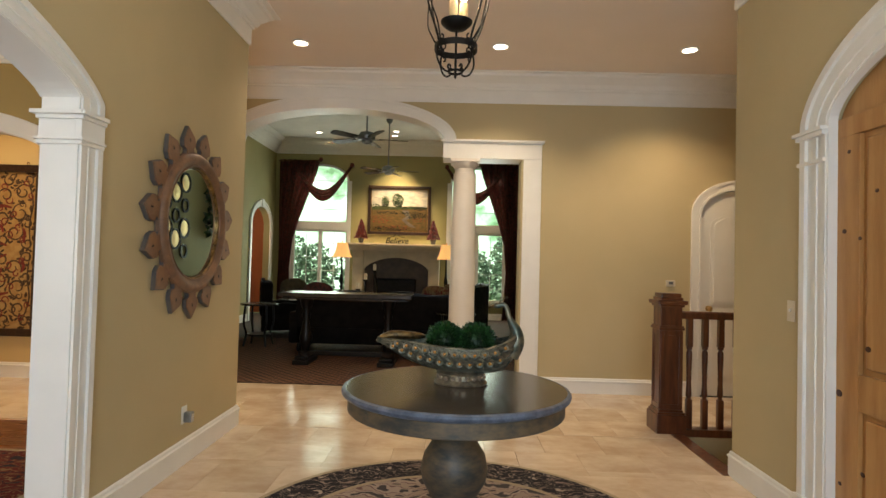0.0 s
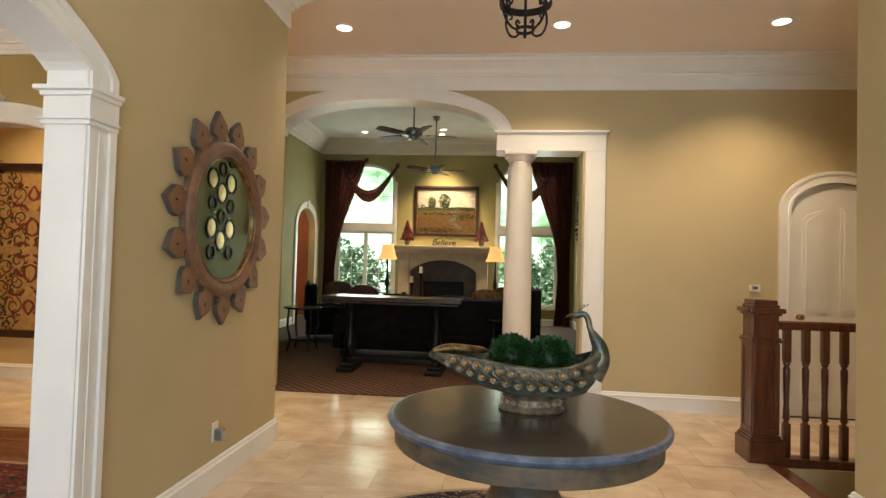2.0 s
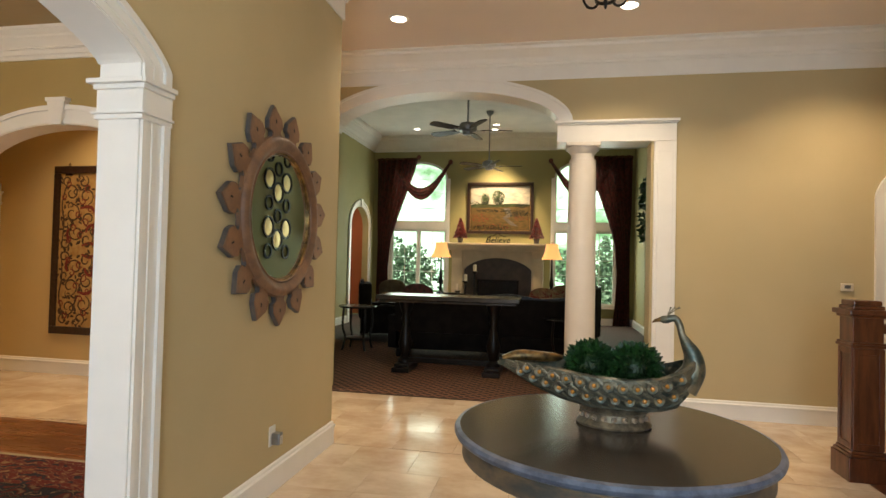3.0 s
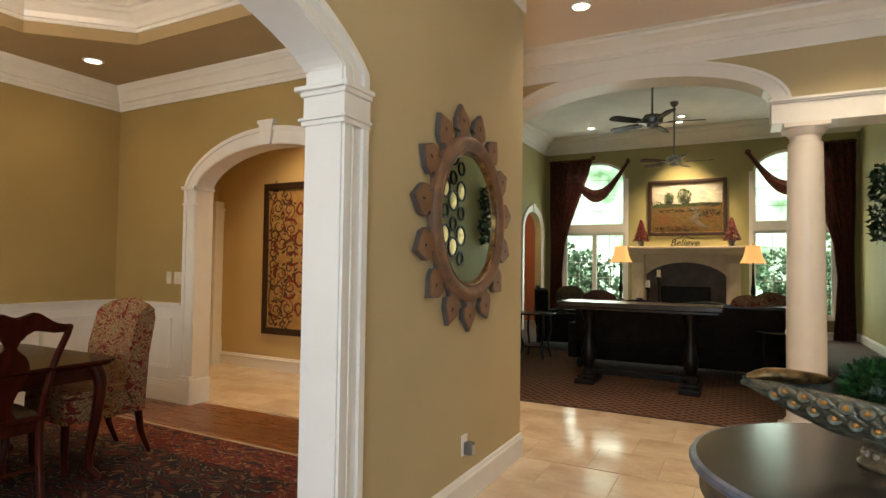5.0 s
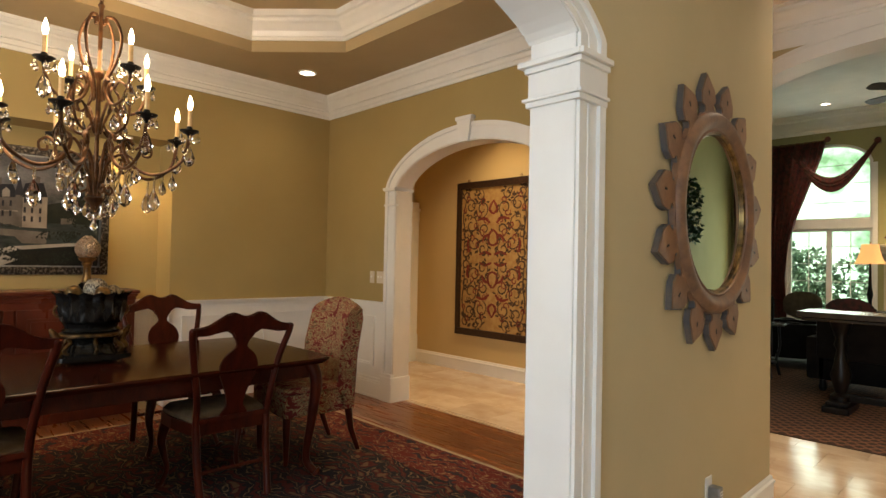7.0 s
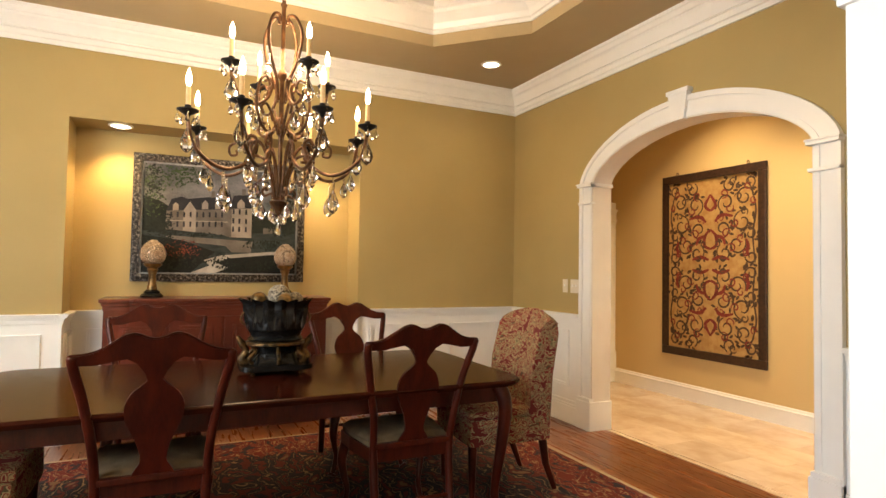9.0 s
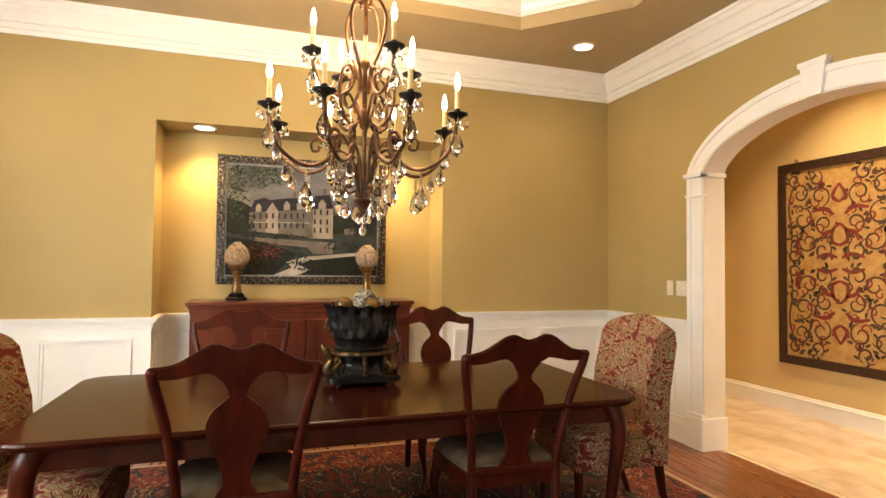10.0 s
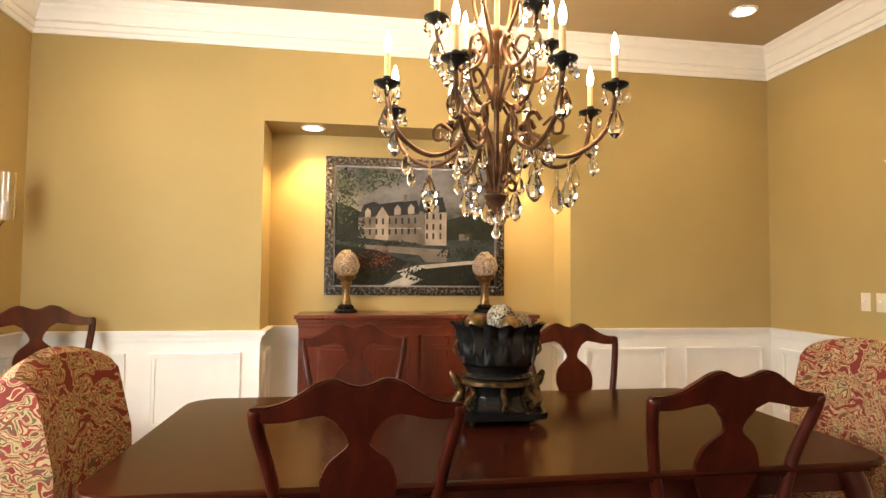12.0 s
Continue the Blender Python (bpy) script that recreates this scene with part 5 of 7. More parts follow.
rng = random.Random(11)
for sx in (1, -1):
    for sz in (1, -1):
        for ccx, ccz, r, a0, tr in ((0.16, 0.12, 0.09, 2.4, 1.1), (0.30, 0.20, 0.10, 0.5, -1.2), (0.14, 0.36, 0.10, 3.6, 1.2), (0.36, 0.42, 0.11, 1.5, 1.1), (0.18, 0.62, 0.10, 4.4, -1.2), (0.38, 0.66, 0.10, 0.2, 1.2), (0.22, 0.79, 0.07, 2.0, 1.1), (0.44, 0.30, 0.07, 3.0, -1.1), (0.45, 0.08, 0.07, 2.6, 1.2), (0.44, 0.80, 0.06, 5.0, 1.1)):
            ribbon("scroll", M["brown_thread"], [(sx * x, sz * z) for x, z in spiral(ccx, ccz, r, a0, tr)], 0.010, -0.0152)
            for q in range(7):
                a = rng.uniform(0, 6.3)
                bx, bz = ccx + r * 1.05 * math.cos(a), ccz + r * 1.05 * math.sin(a)
                ribbon("leaf", M["brown_thread"], [(sx * (bx + t * 0.05 * math.cos(a + 1)), sz * (bz + t * 0.05 * math.sin(a + 1))) for t in (0, 0.35, 0.7, 1)], 0.013, -0.0156)
        for pts in ([(0.02, 0.05), (0.12, 0.08), (0.22, 0.05)], [(0.0, 0.16), (0.07, 0.20), (0.06, 0.30), (0.0, 0.36)], [(0.05, 0.44), (0.14, 0.50), (0.26, 0.48)], [(0.0, 0.55), (0.06, 0.61), (0.0, 0.72)], [(0.40, 0.1), (0.42, 0.18), (0.40, 0.25)], [(0.05, 0.30), (0.14, 0.27), (0.17, 0.20)]):
            ribbon("flower", M["red_thread"], [(sx * p.x, sz * p.y) for p in smoothline([(a, b, 0) for a, b in pts], 5)], 0.018, -0.0162)
        ribbon("scroll", M["brown_thread"], [(sx * p.x, sz * p.y) for p in smoothline([(0.49, 0.02, 0), (0.47, 0.3, 0), (0.50, 0.55, 0), (0.42, 0.83, 0)], 6)], 0.010, -0.0168)
        for q in range(16):
            u, v = 0.06 + 0.42 * ((q * 0.618 + 0.2) % 1), 0.04 + 0.8 * (q + 0.5) / 16
            ribbon("tendril", M["red_thread" if q % 3 else "brown_thread"], [(sx * x, sz * z) for x, z in spiral(u, v, 0.035 + 0.02 * ((q * 0.37) % 1), q * 1.3, 1.1 if q % 2 else -1.0, 14)], 0.008, -0.0174)
for x in (-0.42, 0.42):
    part("hanging_ring", tube(bmesh.new(), [(x + 0.012 * math.cos(a), -0.012, 0.985 + 0.018 * math.sin(a)) for a in [i * math.pi / 6 for i in range(13)]], 0.004, 6), M["bronze"], tp)

# ---- dining room things ----
rug = thing("dining_rug", pose(-3.72, 2.41, 0), "dark red and navy oriental rug under the table", "rug")
rx, ry = 1.72, 2.14
part("field", boxes((-rx + 0.42, rx - 0.42, -ry + 0.42, ry - 0.42, 0.001, 0.011)), M["dining_rug"], rug)
part("border", boxes((-rx + 0.03, rx - 0.03, -ry + 0.03, -ry + 0.419, 0.001, 0.0115), (-rx + 0.03, rx - 0.03, ry - 0.419, ry - 0.03, 0.001, 0.0115), (-rx + 0.03, -rx + 0.419, -ry + 0.42, ry - 0.42, 0.001, 0.0115), (rx - 0.419, rx - 0.03, -ry + 0.42, ry - 0.42, 0.001, 0.0115)), M["dining_rug_edge"], rug)
part("binding", boxes((-rx, rx, -ry, -ry + 0.0295, 0.001, 0.012), (-rx, rx, ry - 0.0295, ry, 0.001, 0.012), (-rx, -rx + 0.0295, -ry + 0.03, ry - 0.03, 0.001, 0.012), (rx - 0.0295, rx, -ry + 0.03, ry - 0.03, 0.001, 0.012)), M["fringe"], rug)
RZ = 0.0125


def rounded(x0, x1, y0, y1, r, n=8):
    pts = []
    for cx, cy, a in ((x1 - r, y1 - r, 0), (x0 + r, y1 - r, 90), (x0 + r, y0 + r, 180), (x1 - r, y0 + r, 270)):
        pts += [(cx + r * math.cos(radians(a + 90 * i / n)), cy + r * math.sin(radians(a + 90 * i / n))) for i in range(n + 1)]
    return pts


def cabriole(x, y, sx, sy, top, r=1.0):
    return smoothline([(x, y, top), (x + 0.022 * sx * r, y + 0.022 * sy * r, top - 0.12), (x + 0.012 * sx * r, y + 0.012 * sy * r, top * 0.5), (x - 0.004 * sx, y - 0.004 * sy, 0.11), (x + 0.015 * sx * r, y + 0.015 * sy * r, 0.03), (x + 0.03 * sx * r, y + 0.03 * sy * r, 0.0)], 5)


dt = thing("dining_table", pose(-4.05, 2.38, RZ), "long polished mahogany dining table with cabriole legs", "table")
hx, hy, tz = 0.62, 1.30, 0.745
bm = bmesh.new()
loops = [[bm.verts.new((x, y, z)) for x, y in rounded(-hx - g, hx + g, -hy - g, hy + g, 0.13)] for g, z in ((-0.03, tz - 0.034), (-0.012, tz - 0.034), (-0.010, tz - 0.024), (0.0, tz - 0.021), (0.002, tz - 0.012), (-0.003, tz - 0.004), (-0.010, tz), (-0.05, tz))]
for p, q in zip(loops, loops[1:]):
    for i in range(len(p)):
        bm.faces.new((p[i], p[(i + 1) % len(p)], q[(i + 1) % len(p)], q[i]))
bm.faces.new(loops[0][::-1])
bm.faces.new(loops[-1])
part("tabletop", bm, M["tabletop"], dt)
for r in ((-hx + 0.1, hx - 0.1, -hy + 0.12, -hy + 0.145), (-hx + 0.1, hx - 0.1, hy - 0.145, hy - 0.12), (-hx + 0.1, -hx + 0.125, -hy + 0.145, hy - 0.145), (hx - 0.125, hx - 0.1, -hy + 0.145, hy - 0.145)):
    part("apron", boxes((*r, tz - 0.13, tz - 0.034), b=0.003), M["mahogany"], dt)
for sx in (1, -1):
    for sy in (1, -1):
        c = cabriole(sx * (hx - 0.12), sy * (hy - 0.13), sx, sy, tz - 0.034, 1.6)
        part("leg", tube(bmesh.new(), c, [0.048 - 0.024 * min(1, i / 14) + (0.016 if i > 22 else 0) for i in range(len(c))], 14), M["mahogany"], dt, smooth=True)


def dining_chair():
    """Queen Anne side chair; faces local +x, back near x = 0."""
    ch = thing("dining_chair", Matrix.Identity(4), "carved mahogany dining chair with vase splat and beige seat", "chair", "mahogany chairs")

    def lean(z):
        return -0.20 * max(0, z - 0.46) - 0.10 * max(0, z - 0.8)
    for s in (1, -1):
        p = smoothline([(-0.07, 0.19 * s, 0), (-0.02, 0.2 * s, 0.22), (0, 0.205 * s, 0.44), (lean(0.6), 0.215 * s, 0.6), (lean(0.78) + 0.008, 0.245 * s, 0.78), (lean(0.93), 0.277 * s, 0.93), (lean(0.99), 0.28 * s, 0.985)], 5)
        part("back_post", tube(bmesh.new(), p, [0.021] * 10 + [0.019] * (len(p) - 12) + [0.021, 0.016], 12), M["mahogany"], ch, smooth=True)
    top = [(0.0, 1.045), (0.03, 1.052), (0.07, 1.068), (0.11, 1.060), (0.15, 1.035), (0.20, 1.005), (0.25, 0.992), (0.285, 0.99), (0.298, 0.975)]
    low = [(0.295, 0.945), (0.26, 0.945), (0.20, 0.945), (0.15, 0.957), (0.10, 0.965), (0.065, 0.945), (0.05, 0.92)]
    half = [(p.x, p.y) for p in smoothline([(a, b, 0) for a, b in top], 4)] + low
    bm = prism(bmesh.new(), half + [(-a, b) for a, b in half[::-1] if a > 0.001], "x", -0.014, 0.016)
    bmesh.ops.bevel(bm, geom=[e for e in bm.edges if len(e.link_faces) == 2 and e.calc_face_angle(0) > 1.2], offset=0.006, segments=2, affect="EDGES")
    for v in bm.verts:
        v.co.x += lean(v.co.z)
    part("crest_rail", bm, M["mahogany"], ch, smooth=True)
    prof = [(0.052, 0.93), (0.036, 0.90), (0.030, 0.875), (0.046, 0.855), (0.085, 0.82), (0.106, 0.775), (0.108, 0.73), (0.092, 0.68), (0.066, 0.62), (0.052, 0.57), (0.05, 0.53), (0.068, 0.50), (0.08, 0.475)]
    prof = [(p.x, p.y) for p in smoothline([(a, b, 0) for a, b in prof], 3)]
    bm = prism(bmesh.new(), prof + [(-a, b) for a, b in prof[::-1]], "x", -0.008, 0.008)
    for v in bm.verts:
        v.co.x += lean(v.co.z)
    part("splat", bm, M["mahogany"], ch)
    part("shoe", boxes((-0.02, 0.02, -0.2, 0.2, 0.45, 0.478), b=0.006), M["mahogany"], ch)
    seat = [(0.0, -0.2), (0.02, -0.215), (0.25, -0.25), (0.40, -0.255), (0.445, -0.22), (0.455, 0), (0.445, 0.22), (0.40, 0.255), (0.25, 0.25), (0.02, 0.215), (0.0, 0.2)]
    part("seat_frame", prism(bmesh.new(), seat, "z", 0.385, 0.45), M["mahogany"], ch)
    bm = bmesh.new()
    rings = []
    for g, z in ((0.96, 0.45), (0.97, 0.475), (0.9, 0.495), (0.6, 0.507), (0.15, 0.51)):
        rings.append([bm.verts.new((0.225 + (x - 0.225) * g, y * g, z)) for x, y in seat])
    for a, b in zip(rings, rings[1:]):
        for i in range(len(a)):
            bm.faces.new((a[i], a[(i + 1) % len(a)], b[(i + 1) % len(a)], b[i]))
    bm.faces.new(rings[-1])
    bm.faces.new(rings[0][::-1])
    part("seat", bm, M["seat_fabric"], ch, "beige woven seat pad", True)
    for s in (1, -1):
        c = cabriole(0.41, 0.215 * s, 1, s, 0.40)
        part("front_leg", tube(bmesh.new(), c, [0.032 - 0.017 * min(1, i / 14) + (0.012 if i > 22 else 0) for i in range(len(c))], 12), M["mahogany"], ch, smooth=True)
    part("stretcher", tube(bmesh.new(), [(-0.03, -0.19, 0.19), (-0.03, 0, 0.19), (-0.03, 0.19, 0.19)], 0.011, 8), M["mahogany"], ch, smooth=True)
    return ch


chair = dining_chair()
chair.matrix_world = pose(-3.485, 1.873, RZ, 0, 0, 180)
copy_thing(chair, pose(-3.495, 3.03, RZ, 0, 0, 180))
copy_thing(chair, pose(-4.90, 1.85, RZ, 0, 0, 0))
copy_thing(chair, pose(-4.88, 3.12, RZ, 0, 0, 0))
corner = copy_thing(chair, pose(-5.46, 0.0, 0.001, 0, 0, 36))
corner.scale = (1.08, 1.08, 1.08)
tagged(corner, "spare mahogany dining chair against the wainscot")


def host_chair():
    """Upholstered end chair; faces local +x."""
    ch = thing("upholstered_chair", Matrix.Identity(4), "paisley upholstered host chair with dark tapered legs", "chair", "host chairs")
    bm = bmesh.new()
    rows = []
    for i in range(13):
        y = -0.27 + 0.54 * i / 12
        u = y / 0.27
        top = 1.035 + 0.055 * math.cos(u * math.pi / 2) ** 0.8 if abs(u) < 0.999 else 1.035
        bend = 0.05 * u * u
        sec = [(0.06 + bend, 0.47), (0.045 + bend, 0.75), (-0.01 + bend, 0.98), (-0.04 + bend, top - 0.02), (-0.075 + bend, top), (-0.115 + bend * 0.8, top - 0.03), (-0.12 + bend * 0.7, 0.95), (-0.075 + bend * 0.6, 0.7), (-0.05 + bend * 0.5, 0.32), (0.05, 0.32)]
        rows.append([bm.verts.new((x, y, z)) for x, z in sec])
    for a, b in zip(rows, rows[1:]):
        for i in range(len(a)):
            j = (i + 1) % len(a)
            bm.faces.new((a[i], a[j], b[j], b[i]))
    bm.faces.new(rows[0][::-1])
    bm.faces.new(rows[-1])
    bmesh.ops.bevel(bm, geom=[e for e in bm.edges if len(e.link_faces) == 2 and e.calc_face_angle(0) > 1.1], offset=0.018, segments=3, affect="EDGES")
    part("backrest", bm, M["paisley"], ch, smooth=True)
    part("seat", boxes((0.03, 0.50, -0.27, 0.27, 0.31, 0.47), b=0.03), M["paisley"], ch, smooth=True)
    part("seat_cushion", boxes((0.05, 0.51, -0.265, 0.265, 0.465, 0.515), b=0.02), M["paisley"], ch, smooth=True)
    part("piping", tube(bmesh.new(), [(-0.118 + 0.05 * (y / 0.27) ** 2 * 0.8, y, 1.005 + 0.05 * math.cos(y / 0.27 * math.pi / 2) if abs(y) < 0.269 else 1.0) for y in [-0.255 + 0.51 * i / 20 for i in range(21)]], 0.006, 6), M["paisley"], ch)
    for x, y, dx in ((0.46, 0.22, 0.0), (0.46, -0.22, 0.0), (-0.01, 0.21, -0.09), (-0.01, -0.21, -0.09)):
        part("leg", tube(bmesh.new(), [(x, y, 0.33), (x + dx * 0.3, y, 0.16), (x + dx, y, 0)], [0.028, 0.022, 0.016], 10), M["mahogany"], ch, smooth=True)
    return ch


hc = host_chair()
hc.matrix_world = pose(-3.94, 3.99, RZ, 0, 0, -94)
copy_thing(hc, pose(-3.90, 0.89, RZ, 0, 0, 88))

# buffet in the niche
bf = thing("buffet", pose(NX + 0.03, 2.315, 0.0), "red cherry buffet with raised panel doors in the niche", "sideboard")
bw = 0.885
part("body", boxes((0, 0.39, -bw + 0.03, bw - 0.03, 0.10, 0.99), b=0.003), M["cherry"], bf)
part("plinth", boxes((0, 0.41, -bw + 0.01, bw - 0.01, 0.001, 0.1), b=0.006), M["cherry"], bf)
part("top", boxes((0, 0.43, -bw - 0.0, bw + 0.0, 1.045, 1.075), b=0.008), M["cherry"], bf)
part("cornice", boxes((0, 0.415, -bw + 0.015, bw - 0.015, 1.02, 1.045), (0, 0.40, -bw + 0.025, bw - 0.025, 0.985, 1.02), b=0.006), M["cherry"], bf)
for k in range(4):
    c = -0.615 + 0.41 * k
    d = part("door", boxes((0.39, 0.405, c - 0.195, c + 0.195, 0.14, 0.93), b=0.003), M["cherry"], bf)
    part("raised_panel", boxes((0.403, 0.412, c - 0.13, c + 0.13, 0.21, 0.86), (0.405, 0.418, c - 0.105, c + 0.105, 0.235, 0.835), b=0.004), M["cherry"], d)
    part("door_knob", ball(bmesh.new(), (0.425, c + (0.165 if k % 2 == 0 else -0.165), 0.64), 0.012, 10), M["brass"], d, smooth=True)

# castle picture
def patch(pts, depth, u0, u1, v0, v1, axis="x"):
    """A flat painted area; points in shares of the canvas, from its upper left."""
    bm = bmesh.new()
    f = bm.faces.new([bm.verts.new((depth, u0 + (u1 - u0) * u, v1 - (v1 - v0) * v)) for u, v in pts])
    f.normal_update()
    bmesh.ops.triangulate(bm, faces=[f], ngon_method="EAR_CLIP")
    return bm


def dabs(bm, spots, depth, u0, u1, v0, v1, size, rng):
    """Brush dabs scattered round spots of (u, v, radius u, radius v, count)."""
    for u, v, ru, rv, n in spots:
        for _ in range(n):
            a, r = rng.uniform(0, 6.3), rng.random() ** 0.6
            cu, cv = u + ru * r * math.cos(a), v + rv * r * math.sin(a)
            if not (0.01 < cu < 0.99 and 0.01 < cv < 0.99):
                continue
            y, z, k, t = u0 + (u1 - u0) * cu, v1 - (v1 - v0) * cv, size * rng.uniform(0.5, 1.3), rng.uniform(0, 3.1)
            d = depth + rng.uniform(0, 0.0012)
            bm.faces.new([bm.verts.new((d, y + k * math.cos(t + q) * (1 if i % 2 else 0.5), z + k * math.sin(t + q) * (1 if i % 2 else 0.5))) for i, q in enumerate((0, 1.57, 3.14, 4.71))])
    return bm


def paint(name, c1, c2, scale=6, stretch=(1, 1, 1)):
    return add_islands(mat(name, c1, c2, 0.6, scale=scale, fine=60, stretch=stretch, bump=0.1, mix=(0.3, 0.7), spec=0.2), 0.65, 1.35, "island")


P = {k: paint("paint_" + k, a, b, s, st) for k, a, b, s, st in (
    ("grey_sky", (0.17, 0.16, 0.155), (0.028, 0.032, 0.033), 3.0, (1, 1, 1.6)), ("dark_green", (0.016, 0.019, 0.013), (0.006, 0.008, 0.006), 7, (1, 1, 1)), ("green", (0.05, 0.075, 0.028), (0.02, 0.034, 0.012), 10, (1, 1, 1)),
    ("castle", (0.17, 0.145, 0.12), (0.10, 0.085, 0.07), 9, (1, 1, 1)), ("castle_lit", (0.34, 0.29, 0.235), (0.23, 0.19, 0.155), 9, (1, 1, 1)), ("slate", (0.028, 0.028, 0.033), (0.014, 0.014, 0.017), 6, (1, 1, 1)), ("water", (0.045, 0.056, 0.05), (0.014, 0.02, 0.019), 6, (1, 1, 5)),
    ("path", (0.33, 0.30, 0.26), (0.20, 0.18, 0.15), 8, (1, 1, 1)), ("shadow", (0.006, 0.007, 0.006), (0.012, 0.012, 0.009), 6, (1, 1, 1)), ("russet", (0.16, 0.035, 0.02), (0.07, 0.02, 0.012), 10, (1, 1, 1)),
    ("cream_sky", (0.46, 0.41, 0.32), (0.24, 0.24, 0.22), 5, (1, 1, 3)), ("field", (0.17, 0.095, 0.03), (0.07, 0.06, 0.02), 9, (1, 1, 4)), ("meadow", (0.08, 0.09, 0.035), (0.045, 0.05, 0.02), 8, (1, 1, 3)), ("poppy", (0.22, 0.035, 0.02), (0.12, 0.03, 0.015), 9, (1, 1, 2)))}

rng = random.Random(5)
cp = thing("castle_painting", pose(NX + 0.001, 2.323, 1.742), "castle by a lake painting in an ornate black frame", "painting")
fw, fh, fb = 0.717, 0.543, 0.078
bm = bmesh.new()
for g, d in ((0.0, 0.03), (0.012, 0.042), (0.045, 0.036)):
    i = fb - 0.012
    box(bm, 0.002, d, -fw + g, fw - g, fh - i, fh - g, 0.004)
    box(bm, 0.002, d, -fw + g, fw - g, -fh + g, -fh + i, 0.004)
    box(bm, 0.002, d, -fw + g, -fw + i, -fh + i, fh - i, 0.004)
    box(bm, 0.002, d, fw - i, fw - g, -fh + i, fh - i, 0.004)
part("frame", bm, M["ornate"], cp)
orn = bmesh.new()
for k in range(40):
    t = -fw + 0.035 + (2 * fw - 0.07) * k / 39
    for z in (fh - 0.035, -fh + 0.035):
        ball(orn, (0.04, t, z), 0.014, 6, (0.7, 1.1, 1))
for k in range(1, 29):
    t = -fh + 0.035 + (2 * fh - 0.07) * k / 29
    for y in (fw - 0.035, -fw + 0.035):
        ball(orn, (0.04, y, t), 0.014, 6, (0.7, 1, 1.1))
part("carved_ornament", orn, M["ornate"], cp)
c = (-fw + fb, fw - fb, -fh + fb, fh - fb)
part("inner_slip", boxes((0.003, 0.016, c[0] - 0.014, c[1] + 0.014, c[2] - 0.014, c[2]), (0.003, 0.016, c[0] - 0.014, c[1] + 0.014, c[3], c[3] + 0.014), (0.003, 0.016, c[0] - 0.014, c[0], c[2], c[3]), (0.003, 0.016, c[1], c[1] + 0.014, c[2], c[3])), M["steel"], cp)
part("canvas", boxes((0.002, 0.006, *c)), P["grey_sky"], cp)
for nm, m, pts, d in (
        ("wooded_bank", "dark_green", [(0, 0.30), (0.1, 0.34), (0.2, 0.42), (0.5, 0.5), (0.78, 0.40), (0.9, 0.36), (1, 0.34), (1, 0.66), (0, 0.66)], 0.0066),
        ("water", "water", [(0, 0.62), (1, 0.60), (1, 1), (0, 1)], 0.0070),
        ("castle_reflection", "castle", [(0.14, 0.655), (0.70, 0.69), (0.69, 0.80), (0.56, 0.80), (0.52, 0.74), (0.16, 0.70)], 0.0072),
        ("castle_wing", "castle", [(0.14, 0.43), (0.53, 0.385), (0.53, 0.64), (0.14, 0.60)], 0.0074),
        ("gable_front", "castle_lit", [(0.245, 0.42), (0.285, 0.33), (0.325, 0.41), (0.325, 0.62), (0.245, 0.61)], 0.0080),
        ("castle_tower", "castle_lit", [(0.54, 0.38), (0.69, 0.365), (0.69, 0.655), (0.54, 0.655)], 0.0078),
        ("corner_turret", "castle", [(0.515, 0.36), (0.555, 0.36), (0.555, 0.655), (0.515, 0.645)], 0.0080),
        ("roof", "slate", [(0.14, 0.43), (0.17, 0.32), (0.235, 0.29), (0.27, 0.31), (0.38, 0.285), (0.50, 0.27), (0.53, 0.385)], 0.0076),
        ("tower_roof", "slate", [(0.54, 0.38), (0.565, 0.25), (0.665, 0.235), (0.69, 0.365)], 0.0080),
        ("turret_roof", "slate", [(0.508, 0.365), (0.535, 0.19), (0.562, 0.365)], 0.0084),
        ("chimney", "castle", [(0.42, 0.285), (0.42, 0.22), (0.44, 0.22), (0.44, 0.28)], 0.0082),
        ("chimney", "castle", [(0.62, 0.245), (0.62, 0.18), (0.645, 0.18), (0.645, 0.24)], 0.0084),
        ("dormer", "castle_lit", [(0.36, 0.40), (0.36, 0.345), (0.38, 0.31), (0.40, 0.34), (0.40, 0.395)], 0.0084),
        ("dormer", "castle_lit", [(0.445, 0.39), (0.445, 0.335), (0.465, 0.30), (0.485, 0.33), (0.485, 0.385)], 0.0084),
        ("dormer", "castle_lit", [(0.18, 0.425), (0.18, 0.375), (0.197, 0.345), (0.215, 0.37), (0.215, 0.42)], 0.0084),
        ("dormer", "castle_lit", [(0.59, 0.372), (0.59, 0.32), (0.615, 0.28), (0.64, 0.315), (0.64, 0.368)], 0.0086),
        ("string_course", "castle_lit", [(0.14, 0.515), (0.53, 0.505), (0.53, 0.515), (0.14, 0.524)], 0.0082),
        ("boathouse", "castle", [(0.77, 0.555), (0.85, 0.54), (0.86, 0.60), (0.77, 0.61)], 0.0078),
        ("far_bank", "shadow", [(0, 0.66), (0.25, 0.70), (0.45, 0.80), (0.3, 1), (0, 1)], 0.0086),
        ("near_bank", "shadow", [(0.40, 1), (0.52, 0.86), (0.75, 0.82), (1, 0.80), (1, 1)], 0.0086),
        ("path", "path", [(0.30, 1), (0.42, 0.93), (0.38, 0.88), (0.5, 0.83), (0.8, 0.79), (1, 0.77), (1, 0.80), (0.8, 0.82), (0.54, 0.86), (0.46, 0.90), (0.54, 0.95), (0.46, 1)], 0.0092)):
    part(nm, patch(pts, d, *c), P[m], cp)
bm = bmesh.new()
